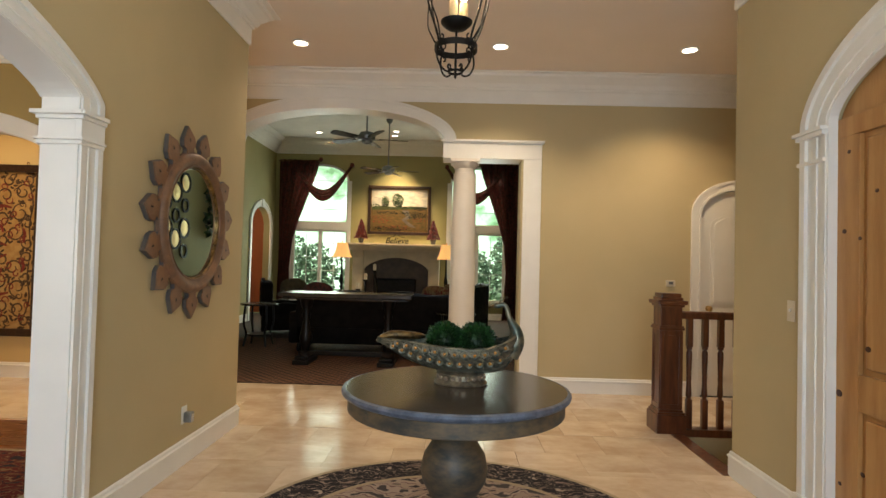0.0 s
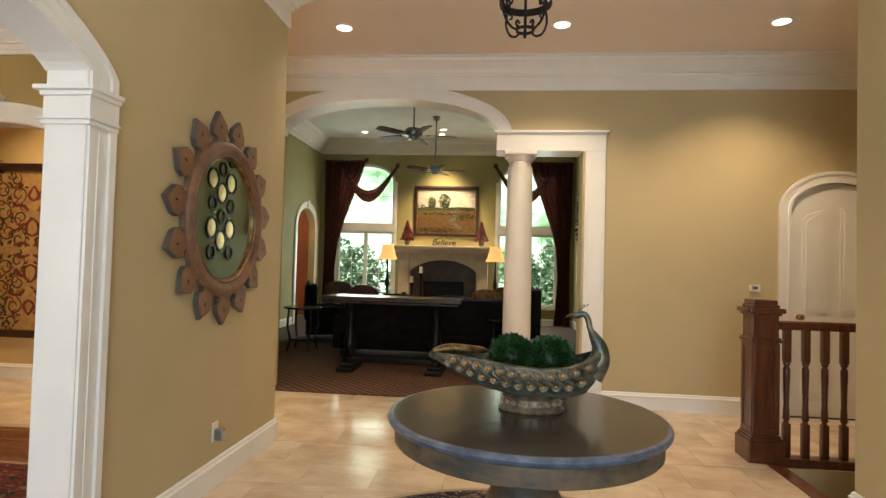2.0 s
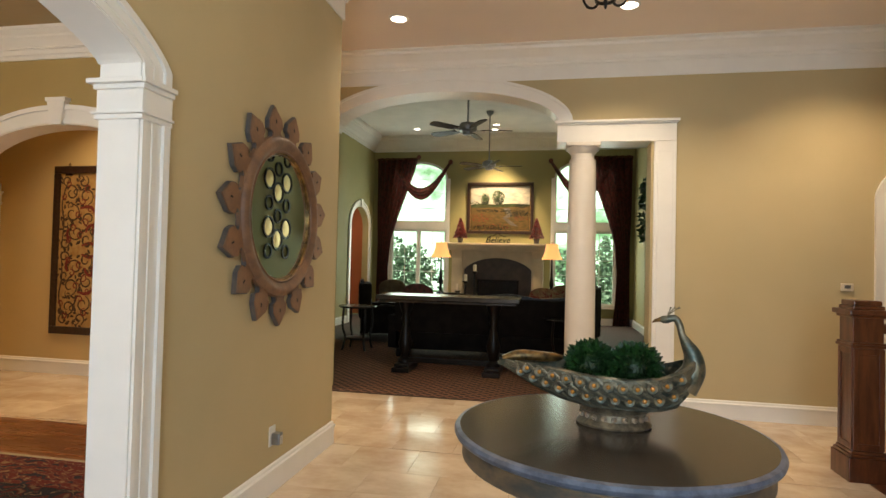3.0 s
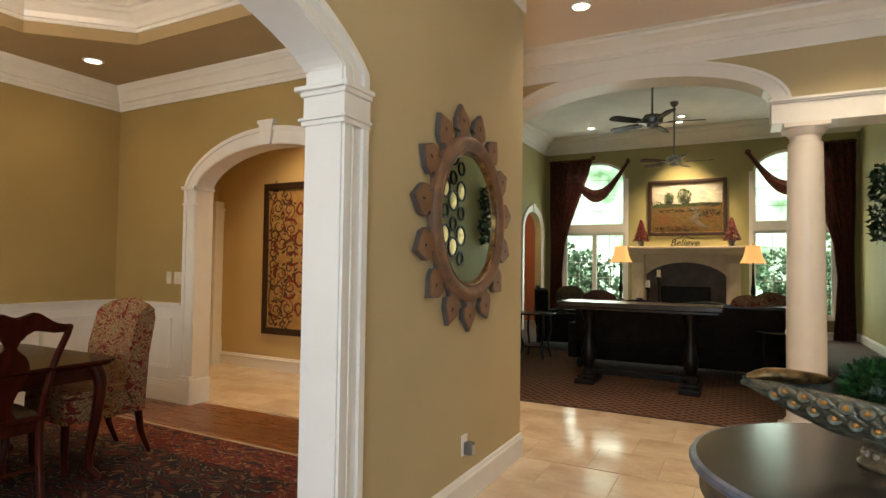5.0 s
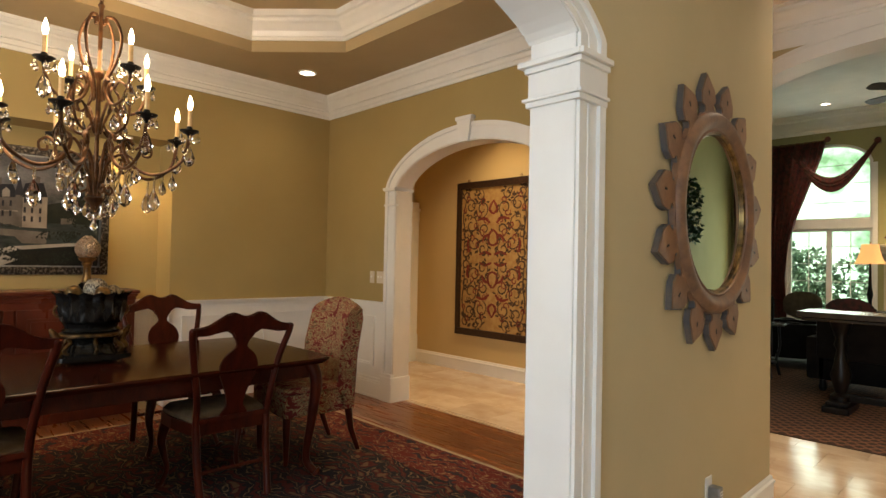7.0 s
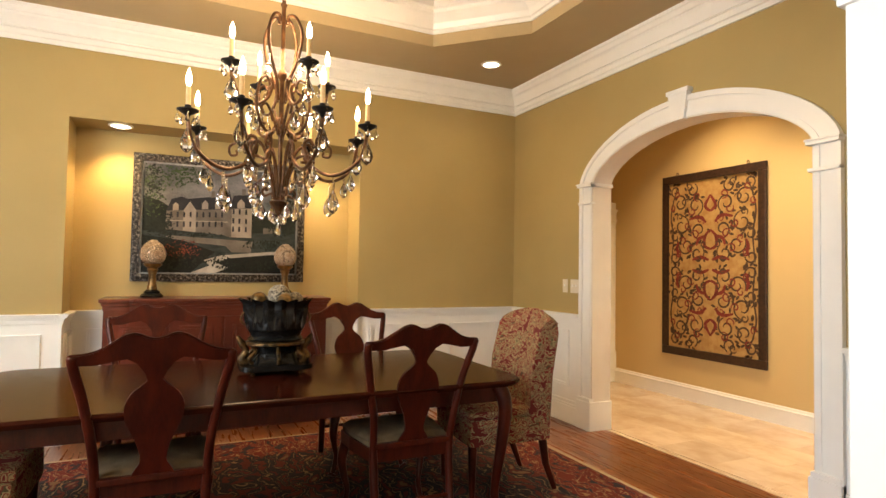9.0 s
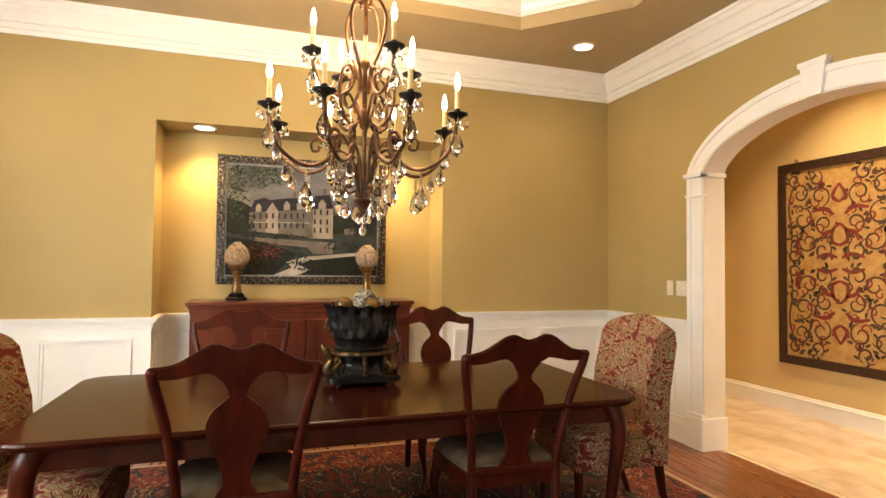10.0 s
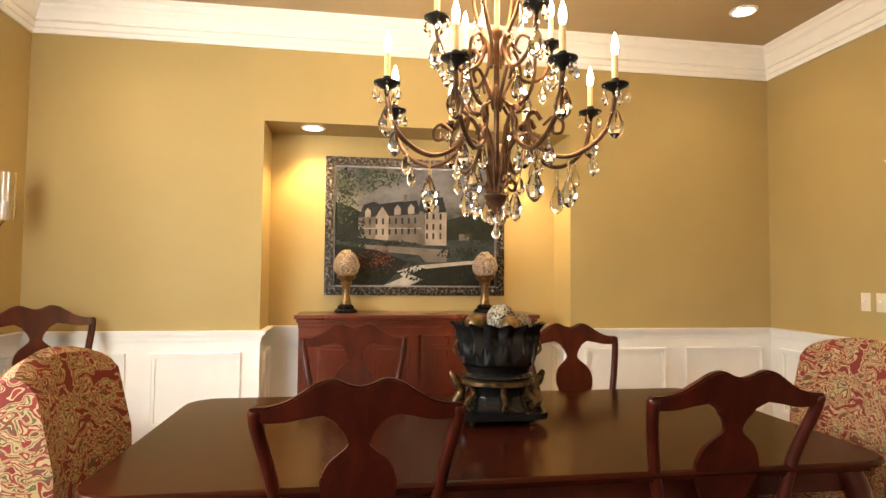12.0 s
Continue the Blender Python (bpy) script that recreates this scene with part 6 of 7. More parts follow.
for k in range(9):
    for v in (0.44, 0.53):
        u = 0.165 + 0.04 * k
        if u < 0.52:
            dv = -0.06 * (u - 0.13)
            f = [(u, v + dv), (u + 0.012, v + dv), (u + 0.012, v + 0.05 + dv), (u, v + 0.05 + dv)]
            bm.faces.new([bm.verts.new((0.0088, c[0] + (c[1] - c[0]) * a, c[3] - (c[3] - c[2]) * b)) for a, b in f])
for u in (0.56, 0.60, 0.645):
    for v in (0.38, 0.47, 0.55):
        bm.faces.new([bm.verts.new((0.0088, c[0] + (c[1] - c[0]) * a, c[3] - (c[3] - c[2]) * b)) for a, b in ((u, v), (u + 0.013, v), (u + 0.013, v + 0.05), (u, v + 0.05))])
tagged(part("painted_windows", bm, P["slate"], cp), kind="stuff")
tagged(part("brushwork", dabs(bmesh.new(), [(0.12, 0.10, 0.2, 0.14, 260), (0.06, 0.3, 0.08, 0.2, 120), (0.3, 0.08, 0.14, 0.08, 120)], 0.0094, *c, 0.012, rng), P["green"], cp), kind="stuff")
tagged(part("brushwork", dabs(bmesh.new(), [(0.1, 0.74, 0.14, 0.1, 160), (0.90, 0.48, 0.12, 0.16, 260), (0.1, 0.54, 0.1, 0.12, 160), (0.8, 0.72, 0.18, 0.05, 90), (0.45, 0.86, 0.1, 0.05, 60), (0.3, 0.64, 0.2, 0.02, 60), (0.05, 0.2, 0.07, 0.2, 150), (0.97, 0.3, 0.04, 0.25, 120), (0.7, 0.92, 0.28, 0.06, 200), (0.2, 0.9, 0.18, 0.08, 160)], 0.0094, *c, 0.014, rng), P["dark_green"], cp), kind="stuff")
tagged(part("brushwork", dabs(bmesh.new(), [(0.25, 0.78, 0.12, 0.09, 110)], 0.011, *c, 0.010, rng), P["russet"], cp), kind="stuff")

# finials on the buffet
fn = thing("pinecone_finial", pose(NX + 0.2, 1.78, 1.0755), "copper pinecone finial on a bronze stand", "ornament", "buffet finials")
part("foot", lathe(bmesh.new(), [(0.065, 0), (0.068, 0.01), (0.06, 0.02), (0.045, 0.028), (0.05, 0.035), (0.03, 0.05)], 24), M["black_gloss"], fn, smooth=True)
part("stem", lathe(bmesh.new(), [(0.03, 0.045), (0.032, 0.06), (0.024, 0.09), (0.021, 0.14), (0.028, 0.165), (0.034, 0.175), (0.028, 0.185), (0.05, 0.2), (0.056, 0.215), (0.03, 0.225)], 24), M["gold"], fn, smooth=True)
cone = [(0.028, 0.222), (0.052, 0.232), (0.065, 0.255), (0.0675, 0.28), (0.060, 0.308), (0.044, 0.333), (0.024, 0.352), (0.004, 0.366)]
part("cone", lathe(bmesh.new(), cone, 28), M["pearl"], fn, smooth=True)
bm = bmesh.new()
line = smoothline([(r, 0, z) for r, z in cone], 2)
for i, p in enumerate(line[1:-1]):
    n = max(5, int(2 * math.pi * p.x / 0.0185))
    for k in range(n):
        a = 2 * math.pi * (k + 0.5 * (i % 2)) / n
        ball(bm, ((p.x + 0.002) * math.cos(a), (p.x + 0.002) * math.sin(a), p.z), 0.0082, 7)
tagged(part("scale_relief", bm, M["pearl"], fn, smooth=True), kind="stuff")
for o in [fn, copy_thing(fn, pose(NX + 0.2, 2.84, 1.0755))]:
    o.scale = (1.28, 1.28, 1.28)

# centrepiece
ce = thing("black_urn", pose(-4.10, 2.45, RZ + 0.7455), "glossy black fluted urn on a gilded stand", "urn")
part("plinth", prism(boxes((-0.09, 0.09, -0.13, 0.13, 0.012, 0.03), b=0.006), rounded(-0.135, 0.135, -0.19, 0.19, 0.06), "z", 0.03, 0.055), M["black_gloss"], ce)
for sx in (1, -1):
    for sy in (1, -1):
        part("foot", ball(bmesh.new(), (0.085 * sx, 0.125 * sy, 0.009), 0.012, 8, (1, 1, 0.75)), M["gold"], ce, smooth=True)
for s in (1, -1):
    c1 = smoothline([(0, 0.13 * s, 0.055), (0, 0.175 * s, 0.08), (0, 0.155 * s, 0.125), (0, 0.18 * s, 0.17), (0, 0.20 * s, 0.205)], 5)
    part("griffin_support", tube(bmesh.new(), c1, [0.018, 0.02, 0.022, 0.024, 0.024, 0.024, 0.022, 0.02, 0.02, 0.019, 0.018, 0.018, 0.018, 0.02, 0.022, 0.02, 0.018, 0.016, 0.014, 0.012, 0.008], 10), M["old_gold"], ce, smooth=True)
    hd = smoothline([(0, 0.15 * s, 0.26), (0, 0.185 * s, 0.29), (0, 0.175 * s, 0.33), (0, 0.15 * s, 0.335)], 5)
    part("handle", tube(bmesh.new(), hd, 0.007, 8), M["old_gold"], ce, smooth=True)
for k in range(6):
    a = 2 * math.pi * k / 6
    part("scroll_leg", tube(bmesh.new(), smoothline([(0.10 * math.cos(a), 0.14 * math.sin(a), 0.055), (0.13 * math.cos(a), 0.165 * math.sin(a), 0.09), (0.10 * math.cos(a), 0.13 * math.sin(a), 0.125), (0.12 * math.cos(a), 0.15 * math.sin(a), 0.165)], 4), 0.011, 8), M["old_gold"], ce, smooth=True)
part("core", lathe(bmesh.new(), [(0.12, 0.055), (0.10, 0.07), (0.085, 0.11), (0.095, 0.14), (0.12, 0.156)], 28, squash=1.3), M["black_gloss"], ce, smooth=True)
part("stand_ring", lathe(bmesh.new(), [(0.12, 0.155), (0.132, 0.16), (0.132, 0.175), (0.115, 0.18)], 32, squash=1.2), M["old_gold"], ce, smooth=True)
part("stem", lathe(bmesh.new(), [(0.115, 0.178), (0.125, 0.19), (0.112, 0.205), (0.115, 0.222), (0.125, 0.235)], 32, squash=1.2), M["black_gloss"], ce, smooth=True)
bm = bmesh.new()
segs = 64
rings = []
for r, z, f in ((0.12, 0.232, 0), (0.138, 0.245, 0.0), (0.141, 0.262, 0.02), (0.144, 0.30, 0.05), (0.149, 0.345, 0.06), (0.15, 0.38, 0.07), (0.168, 0.405, 0.09), (0.158, 0.402, 0.09), (0.135, 0.37, 0.05)):
    rings.append([bm.verts.new((r * (1 + f * math.cos(16 * 2 * math.pi * i / segs)) * math.cos(2 * math.pi * i / segs), 1.12 * r * (1 + f * math.cos(16 * 2 * math.pi * i / segs)) * math.sin(2 * math.pi * i / segs), z + (0.008 * math.cos(16 * 2 * math.pi * i / segs) if z > 0.39 else 0))) for i in range(segs)])
for a, b in zip(rings, rings[1:]):
    for i in range(segs):
        bm.faces.new((a[i], a[(i + 1) % segs], b[(i + 1) % segs], b[i]))
bm.faces.new(rings[0][::-1])
bm.faces.new(rings[-1])
part("fluted_bowl", bm, M["black_gloss"], ce, smooth=True)
M["scroll_ball"] = pattern("scrolled_ball", [(0, (0.36, 0.31, 0.23)), (0.22, (0.03, 0.025, 0.02)), (0.36, (0.38, 0.33, 0.25)), (0.5, (0.04, 0.03, 0.02)), (0.64, (0.36, 0.31, 0.23))], 22, 0.35, distort=1.2)
for x, y, z, r, m in ((0.02, 0.01, 0.425, 0.062, "scroll_ball"), (-0.03, -0.09, 0.40, 0.045, "gold"), (0.0, 0.10, 0.40, 0.046, "scroll_ball"), (0.09, 0.03, 0.40, 0.042, "gold"), (-0.08, 0.03, 0.40, 0.045, "pearl")):
    b = thing("decorative_ball", Matrix.Translation(Vector((-4.10 + x, 2.45 + y, RZ + 0.7455 + z))), "scrolled decorative ball resting in the black urn" if m == "scroll_ball" else "metallic decorative ball resting in the black urn", "ornament", "urn balls")
    part("sphere", ball(bmesh.new(), (0, 0, 0), r, 20), M[m], b, smooth=True)

# chandelier
cl = thing("chandelier", pose(-4.20, 2.465, 0), "bronze scroll chandelier with crystals and lit candles", "chandelier")
DROP = bmesh.new()
lathe(DROP, [(0.002, 0), (0.008, -0.012), (0.017, -0.035), (0.019, -0.045), (0.014, -0.06), (0.003, -0.07)], 7)
BEAD = ball(bmesh.new(), (0, 0, 0), 0.0075, 6)
drop_me, bead_me = bpy.data.meshes.new("crystal_drop"), bpy.data.meshes.new("crystal_bead")
for b, me in ((DROP, drop_me), (BEAD, bead_me)):
    bmesh.ops.recalc_face_normals(b, faces=b.faces[:])
    b.to_mesh(me)
    b.free()
    me.materials.append(M["crystal"])
rng = random.Random(8)


def drop(p, size, beads=2):
    x, y, z = p
    for k in range(beads):
        o = new("crystal_bead", bead_me)
        o.parent, o.location, o.scale = cl, (x, y, z - 0.009 - 0.014 * k), (0.8 * size ** 0.5,) * 3
    o = new("crystal_drop", drop_me)
    o.parent, o.location, o.scale = cl, (x, y, z - 0.006 - 0.014 * beads), (size,) * 3
    o.rotation_euler = (0, 0, rng.uniform(0, 1))


def arm(angle, pts, r, tier):
    m = Matrix.Rotation(angle, 3, "Z")
    line = [m @ Vector(p) for p in smoothline(pts, 6)]
    return part("arm", tube(bmesh.new(), line, r, 8), M["bronze"], cl, smooth=True)


def cup(angle, r, z):
    x, y = r * math.cos(angle), r * math.sin(angle)
    part("drip_cup", lathe(bmesh.new(), [(0.008, -0.045), (0.014, -0.025), (0.03, -0.014), (0.055, 0.0), (0.056, 0.006), (0.02, 0.002), (0.016, 0.03), (0.010, 0.032)], 18, (x, y, z)), M["iron"], cl, smooth=True)
    cs = part("candle", lathe(bmesh.new(), [(0.0125, 0.03), (0.0125, 0.125), (0.010, 0.13)], 12, (x, y, z)), M["candle"], cl, smooth=True)
    part("bulb", lathe(bmesh.new(), [(0.007, 0.13), (0.013, 0.145), (0.0155, 0.165), (0.012, 0.19), (0.005, 0.215), (0.001, 0.225)], 12, (x, y, z)), M["bulb"], cs, smooth=True)
    for k in range(5):
        a = 2 * math.pi * k / 5 + angle
        drop((x + 0.05 * math.cos(a), y + 0.05 * math.sin(a), z), 0.72, 1)
    drop((x, y, z - 0.04), 1.9, 3)


A0 = radians(14)
for k in range(8):
    a = A0 + k * math.pi / 4
    if k % 2 == 0:
        arm(a, [(0.02, 0, 1.72), (0.05, 0, 1.85), (0.085, 0, 1.99), (0.13, 0, 2.05), (0.17, 0, 2.02), (0.165, 0, 1.97), (0.13, 0, 1.965)], 0.0095, 0)
    arm(a, [(0.20, 0, 2.04), (0.175, 0, 2.075), (0.145, 0, 2.06), (0.15, 0, 2.0), (0.20, 0, 1.915), (0.30, 0, 1.87), (0.40, 0, 1.90), (0.48, 0, 1.98), (0.51, 0, 2.105)], 0.0105, 0)
    if k % 2:
        arm(a + 0.12, [(0.205, 0, 2.02), (0.25, 0, 2.055), (0.29, 0, 2.03), (0.285, 0, 1.985), (0.25, 0, 1.985), (0.25, 0, 2.01)], 0.0075, 0)
    if k % 2:
        arm(a, [(0.02, 0, 1.73), (0.045, 0, 1.88), (0.09, 0, 1.96), (0.15, 0, 1.985), (0.20, 0, 1.955), (0.185, 0, 1.92), (0.155, 0, 1.93)], 0.008, 0)
    cup(a, 0.51, 2.15)
    m = Matrix.Rotation(a, 3, "Z")
    drop(m @ Vector((0.32, 0, 1.86)), 1.9, 5)
    drop(m @ Vector((0.42, 0, 1.905)), 1.35, 2)
    drop(m @ Vector((0.19, 0, 1.915)), 1.2, 2)
    if k % 2 == 0:
        arm(a, [(0.05, 0, 1.76), (0.085, 0, 1.745), (0.10, 0, 1.77), (0.08, 0, 1.79), (0.068, 0, 1.775)], 0.008, 0)
        drop(m @ Vector((0.10, 0, 1.745)), 1.3, 3)
for k in range(4):
    a = radians(17.6) + k * math.pi / 2
    arm(a, [(0.015, 0, 2.10), (0.05, 0, 2.2), (0.09, 0, 2.27), (0.12, 0, 2.25), (0.105, 0, 2.21)], 0.008, 1)
    arm(a, [(0.10, 0, 2.40), (0.075, 0, 2.42), (0.06, 0, 2.38), (0.09, 0, 2.30), (0.16, 0, 2.255), (0.25, 0, 2.29), (0.295, 0, 2.38), (0.30, 0, 2.42)], 0.009, 1)
    arm(a + 0.4, [(0.05, 0, 2.13), (0.10, 0, 2.10), (0.17, 0, 2.14), (0.20, 0, 2.25), (0.18, 0, 2.37), (0.13, 0, 2.41), (0.10, 0, 2.37), (0.125, 0, 2.33)], 0.008, 1)
    arm(a + 1.0, [(0.03, 0, 2.16), (0.07, 0, 2.09), (0.12, 0, 2.11), (0.115, 0, 2.17), (0.08, 0, 2.17)], 0.0075, 1)
    cup(a, 0.30, 2.455)
    m = Matrix.Rotation(a, 3, "Z")
    drop(m @ Vector((0.16, 0, 2.25)), 1.4, 3)
    drop(m @ Vector((0.25, 0, 2.285)), 1.2, 2)
for k in range(4):
    a = A0 + math.pi / 6 + k * math.pi / 2
    arm(a, [(0.03, 0, 2.30), (0.05, 0, 2.42), (0.11, 0, 2.55), (0.13, 0, 2.68), (0.09, 0, 2.78), (0.04, 0, 2.80), (0.03, 0, 2.76)], 0.009, 1)
    m = Matrix.Rotation(a, 3, "Z")
    drop(m @ Vector((0.12, 0, 2.56)), 1.0, 4)
part("hub", lathe(bmesh.new(), [(0.003, 1.625), (0.012, 1.64), (0.02, 1.655), (0.024, 1.67), (0.05, 1.70), (0.056, 1.715), (0.03, 1.725), (0.02, 1.75)], 24), M["bronze"], cl, smooth=True)
part("stem", lathe(bmesh.new(), [(0.012, 1.74), (0.012, 2.1), (0.022, 2.12), (0.028, 2.16), (0.014, 2.2), (0.012, 2.42), (0.026, 2.44), (0.026, 2.47), (0.012, 2.49), (0.012, 2.85), (0.02, 2.87), (0.004, 2.9)], 16), M["bronze"], cl, smooth=True)
for k in range(5):
    a = 2 * math.pi * k / 5
    drop((0.03 * math.cos(a), 0.03 * math.sin(a), 1.665), 0.85, 1)
drop((0, 0, 1.63), 1.1, 2)
for k in range(22):
    z = 2.9 + k * 0.0285
    part("chain_link", tube(bmesh.new(), [(0.009 * math.cos(t) * (k % 2), 0.009 * math.cos(t) * ((k + 1) % 2), z + 0.021 * math.sin(t)) for t in [i * math.pi / 5 for i in range(11)]], 0.003, 5), M["bronze"], cl)
part("ceiling_rose", lathe(bmesh.new(), [(0.01, 3.49), (0.06, 3.51), (0.065, 3.5355)], 20), M["bronze"], cl, smooth=True)

# glass sconce on the window-side wall
sc = thing("wall_sconce", pose(-5.52, DY0, 1.76), "clear glass hurricane sconce on the wall", "sconce")
part("backplate", boxes((-0.03, 0.03, 0.0, 0.012, -0.16, 0.06), b=0.004), M["bronze"], sc)
part("bracket", tube(bmesh.new(), [(0, 0.012, -0.1), (0, 0.07, -0.12), (0, 0.09, -0.09)], 0.006, 8), M["bronze"], sc)
part("glass_chimney", ring(bmesh.new(), [(0.045, -0.09), (0.048, -0.09), (0.055, 0.05), (0.05, 0.2), (0.047, 0.2), (0.052, 0.05)], 20), M["crystal"], sc, smooth=True).location = (0, 0.09, 0)
part("candle", lathe(bmesh.new(), [(0.022, -0.09), (0.022, 0.03)], 14, (0, 0.09, 0)), M["plate"], sc, smooth=True)
# ---- living room ----
def living_window(nm, a, b):
    w = tagged(new(nm), "white framed tall window with an arched transom", "window", kind="structure")
    y0, y1 = LY1 + 0.02, LY1 + 0.1
    f = 0.055
    c = (a + b) / 2
    part("window_frame", boxes((a, b, y0, y1, ZA, ZA + f), (a, b, y0, y1, ZB - f, ZB), (a, a + f, y0, y1, ZA + f, ZB - f), (b - f, b, y0, y1, ZA + f, ZB - f), (c - 0.045, c + 0.045, y0, y1, ZA + f, ZB - f)), M["white"], w)
    bm = boxes((a, b, y0, y1, ZC, ZC + f), (a, a + f, y0, y1, ZC + f, ZS), (b - f, b, y0, y1, ZC + f, ZS))
    ra, rb = arch(c, (b - a) / 2, ZS, ZT - ZS), arch(c, (b - a) / 2, ZS, ZT - ZS, grow=-f)
    for i in range(len(ra) - 1):
        prism(bm, [ra[i], ra[i + 1], rb[i + 1], rb[i]], "y", y0, y1)
    part("transom_frame", bm, M["white"], w)
    bm = bmesh.new()
    for x0, x1 in ((a + f, c - 0.045), (c + 0.045, b - f)):
        box(bm, (x0 + x1) / 2 - 0.006, (x0 + x1) / 2 + 0.006, y0 + 0.03, y0 + 0.045, ZA + f, ZB - f)
        for k in range(1, 5):
            z = ZA + (ZB - ZA) * k / 5
            box(bm, x0, x1, y0 + 0.03, y0 + 0.045, z - 0.006, z + 0.006)
    for k in range(1, 4):
        z = ZC + (ZS - ZC) * k / 3
        box(bm, a + f, b - f, y0 + 0.03, y0 + 0.045, z - 0.006, z + 0.006)
    part("muntins", bm, M["white"], w)
    part("window_casing", boxes((a - 0.07, a, LY1 - 0.02, LY1, ZA - 0.05, ZS), (b, b + 0.07, LY1 - 0.02, LY1, ZA - 0.05, ZS), (a - 0.07, b + 0.07, LY1 - 0.022, LY1, ZB, ZC), (a - 0.09, b + 0.09, LY1 - 0.06, LY1, ZA - 0.06, ZA - 0.0)), M["white"], w)
    for x0, x1, z0, z1 in ((a + f, c - 0.045, ZA + f, ZB - f), (c + 0.045, b - f, ZA + f, ZB - f), (a + f, b - f, ZC + f, ZT - 0.02)):
        p = part("pane", boxes((x0, x1, y0 + 0.05, y0 + 0.056, z0, z1)), M["pane"], w)
        p.visible_shadow = False


living_window("window_3", *W1)
living_window("window_4", *W2)
M["outdoors"] = bpy.data.materials.new("glowing_leafy_backdrop")
M["outdoors"].use_nodes = True
t = M["outdoors"].node_tree
p = t.nodes["Principled BSDF"]
co, n1, r = t.nodes.new("ShaderNodeTexCoord"), t.nodes.new("ShaderNodeTexNoise"), t.nodes.new("ShaderNodeValToRGB")
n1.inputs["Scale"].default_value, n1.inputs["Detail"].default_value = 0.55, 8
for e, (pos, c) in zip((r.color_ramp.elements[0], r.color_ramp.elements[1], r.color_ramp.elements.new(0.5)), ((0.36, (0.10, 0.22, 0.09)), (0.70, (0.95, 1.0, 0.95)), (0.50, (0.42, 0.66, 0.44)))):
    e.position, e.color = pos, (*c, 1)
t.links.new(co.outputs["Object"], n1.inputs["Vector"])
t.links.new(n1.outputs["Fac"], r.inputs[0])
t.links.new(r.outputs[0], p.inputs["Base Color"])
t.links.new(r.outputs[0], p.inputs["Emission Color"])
# the backdrop emits its leaf colours itself, in place of daylight on trees
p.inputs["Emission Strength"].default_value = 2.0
built("backdrop", boxes((-30, 30, 34, 34.1, -2, 22)), M["outdoors"], "glowing backdrop of leafy trees beyond the windows", "backdrop")
rng = random.Random(21)
for x, y, h in ((-6.4, 22.2, 2.2), (-4.9, 22.6, 1.9), (-3.5, 23.5, 2.5), (1.2, 22.8, 2.0), (2.6, 23.6, 2.6)):
    sh = thing("shrub", pose(x, y, -0.25), "leafy green garden shrub outside the window", "shrub", "garden shrubs")
    bm = bmesh.new()
    for k in range(5):
        leafball(bm, (rng.uniform(-0.6, 0.6), rng.uniform(-0.4, 0.4), h * (0.3 + 0.14 * k)), 0.66, 260, 0.14, rng)
    part("foliage", bm, M["shrub_leaf"], sh)
    part("stem", tube(bmesh.new(), [(0, 0, 0), (0.02, 0, h * 0.6)], [0.04, 0.015], 8), M["stair_wood"], sh)


def curtain(mirror):
    """A drape drawn to the outer side and a swag across the arch."""
    sgn = -1 if mirror else 1

    def X(x):
        return 2 * FC - x - 0.11 if mirror else x + 0.11
    cu = thing("curtain", pose(X(-3.9), LY1 - 0.12, 0), "wine brocade drape with a scarf swag", "curtain", "living room curtains")
    ox = X(-3.9)
    bm = bmesh.new()
    n, zs = 40, [0.02, 0.5, 1.2, 1.9, 2.4, 2.8, 3.2, 3.6, 3.95]
    edge = {0.02: (-4.16, -3.78), 0.5: (-4.15, -3.82), 1.2: (-4.14, -3.86), 1.9: (-4.14, -3.80), 2.4: (-4.16, -3.66), 2.8: (-4.17, -3.52), 3.2: (-4.17, -3.38), 3.6: (-4.18, -3.24), 3.95: (-4.18, -3.16)}
    rows = []
    for z in zs:
        a, b = edge[z]
        fr = [bm.verts.new((X(a + (b - a) * i / n) - ox, -0.035 * math.cos(i / n * 2 * math.pi * 7 + z * 0.6) + 0.01 * math.sin(i * 3.1 + z), z)) for i in range(n + 1)]
        rows.append(fr)
    for p, q in zip(rows, rows[1:]):
        for i in range(n):
            bm.faces.new((p[i], p[i + 1], q[i + 1], q[i]))
    bmesh.ops.solidify(bm, geom=bm.faces[:], thickness=0.012)
    part("drape", bm, M["curtain"], cu, smooth=True)
    bm = bmesh.new()
    rows = []
    for i in range(25):
        u = i / 24
        x = -3.75 + (-2.33 + 3.75) * u
        zt = 3.62 + 0.24 * u - 0.62 * math.sin(math.pi * u) ** 1.1 + 0.16 * (1 - u)
        th = 0.10 + 0.20 * math.sin(math.pi * u)
        rows.append([bm.verts.new((X(x) - ox, -0.06 - 0.05 * math.sin(math.pi * k / 10) + 0.012 * math.cos(k * 2.6), zt - th * k / 10)) for k in range(11)])
    for p, q in zip(rows, rows[1:]):
        for k in range(10):
            bm.faces.new((p[k], p[k + 1], q[k + 1], q[k]))
    bmesh.ops.solidify(bm, geom=bm.faces[:], thickness=0.012)
    part("swag", bm, M["curtain"], cu, smooth=True)
    part("rod", tube(bmesh.new(), [(X(-4.19) - ox, -0.04, 3.9), (X(-3.1) - ox, -0.04, 3.94)], 0.016, 10), M["bronze"], cu)
    for x, z in ((-3.12, 3.95), (-2.33, 3.83)):
        part("rosette", ball(bmesh.new(), (X(x) - ox, -0.06, z), 0.055, 12, (1, 0.6, 1.1)), M["curtain"], cu, smooth=True)
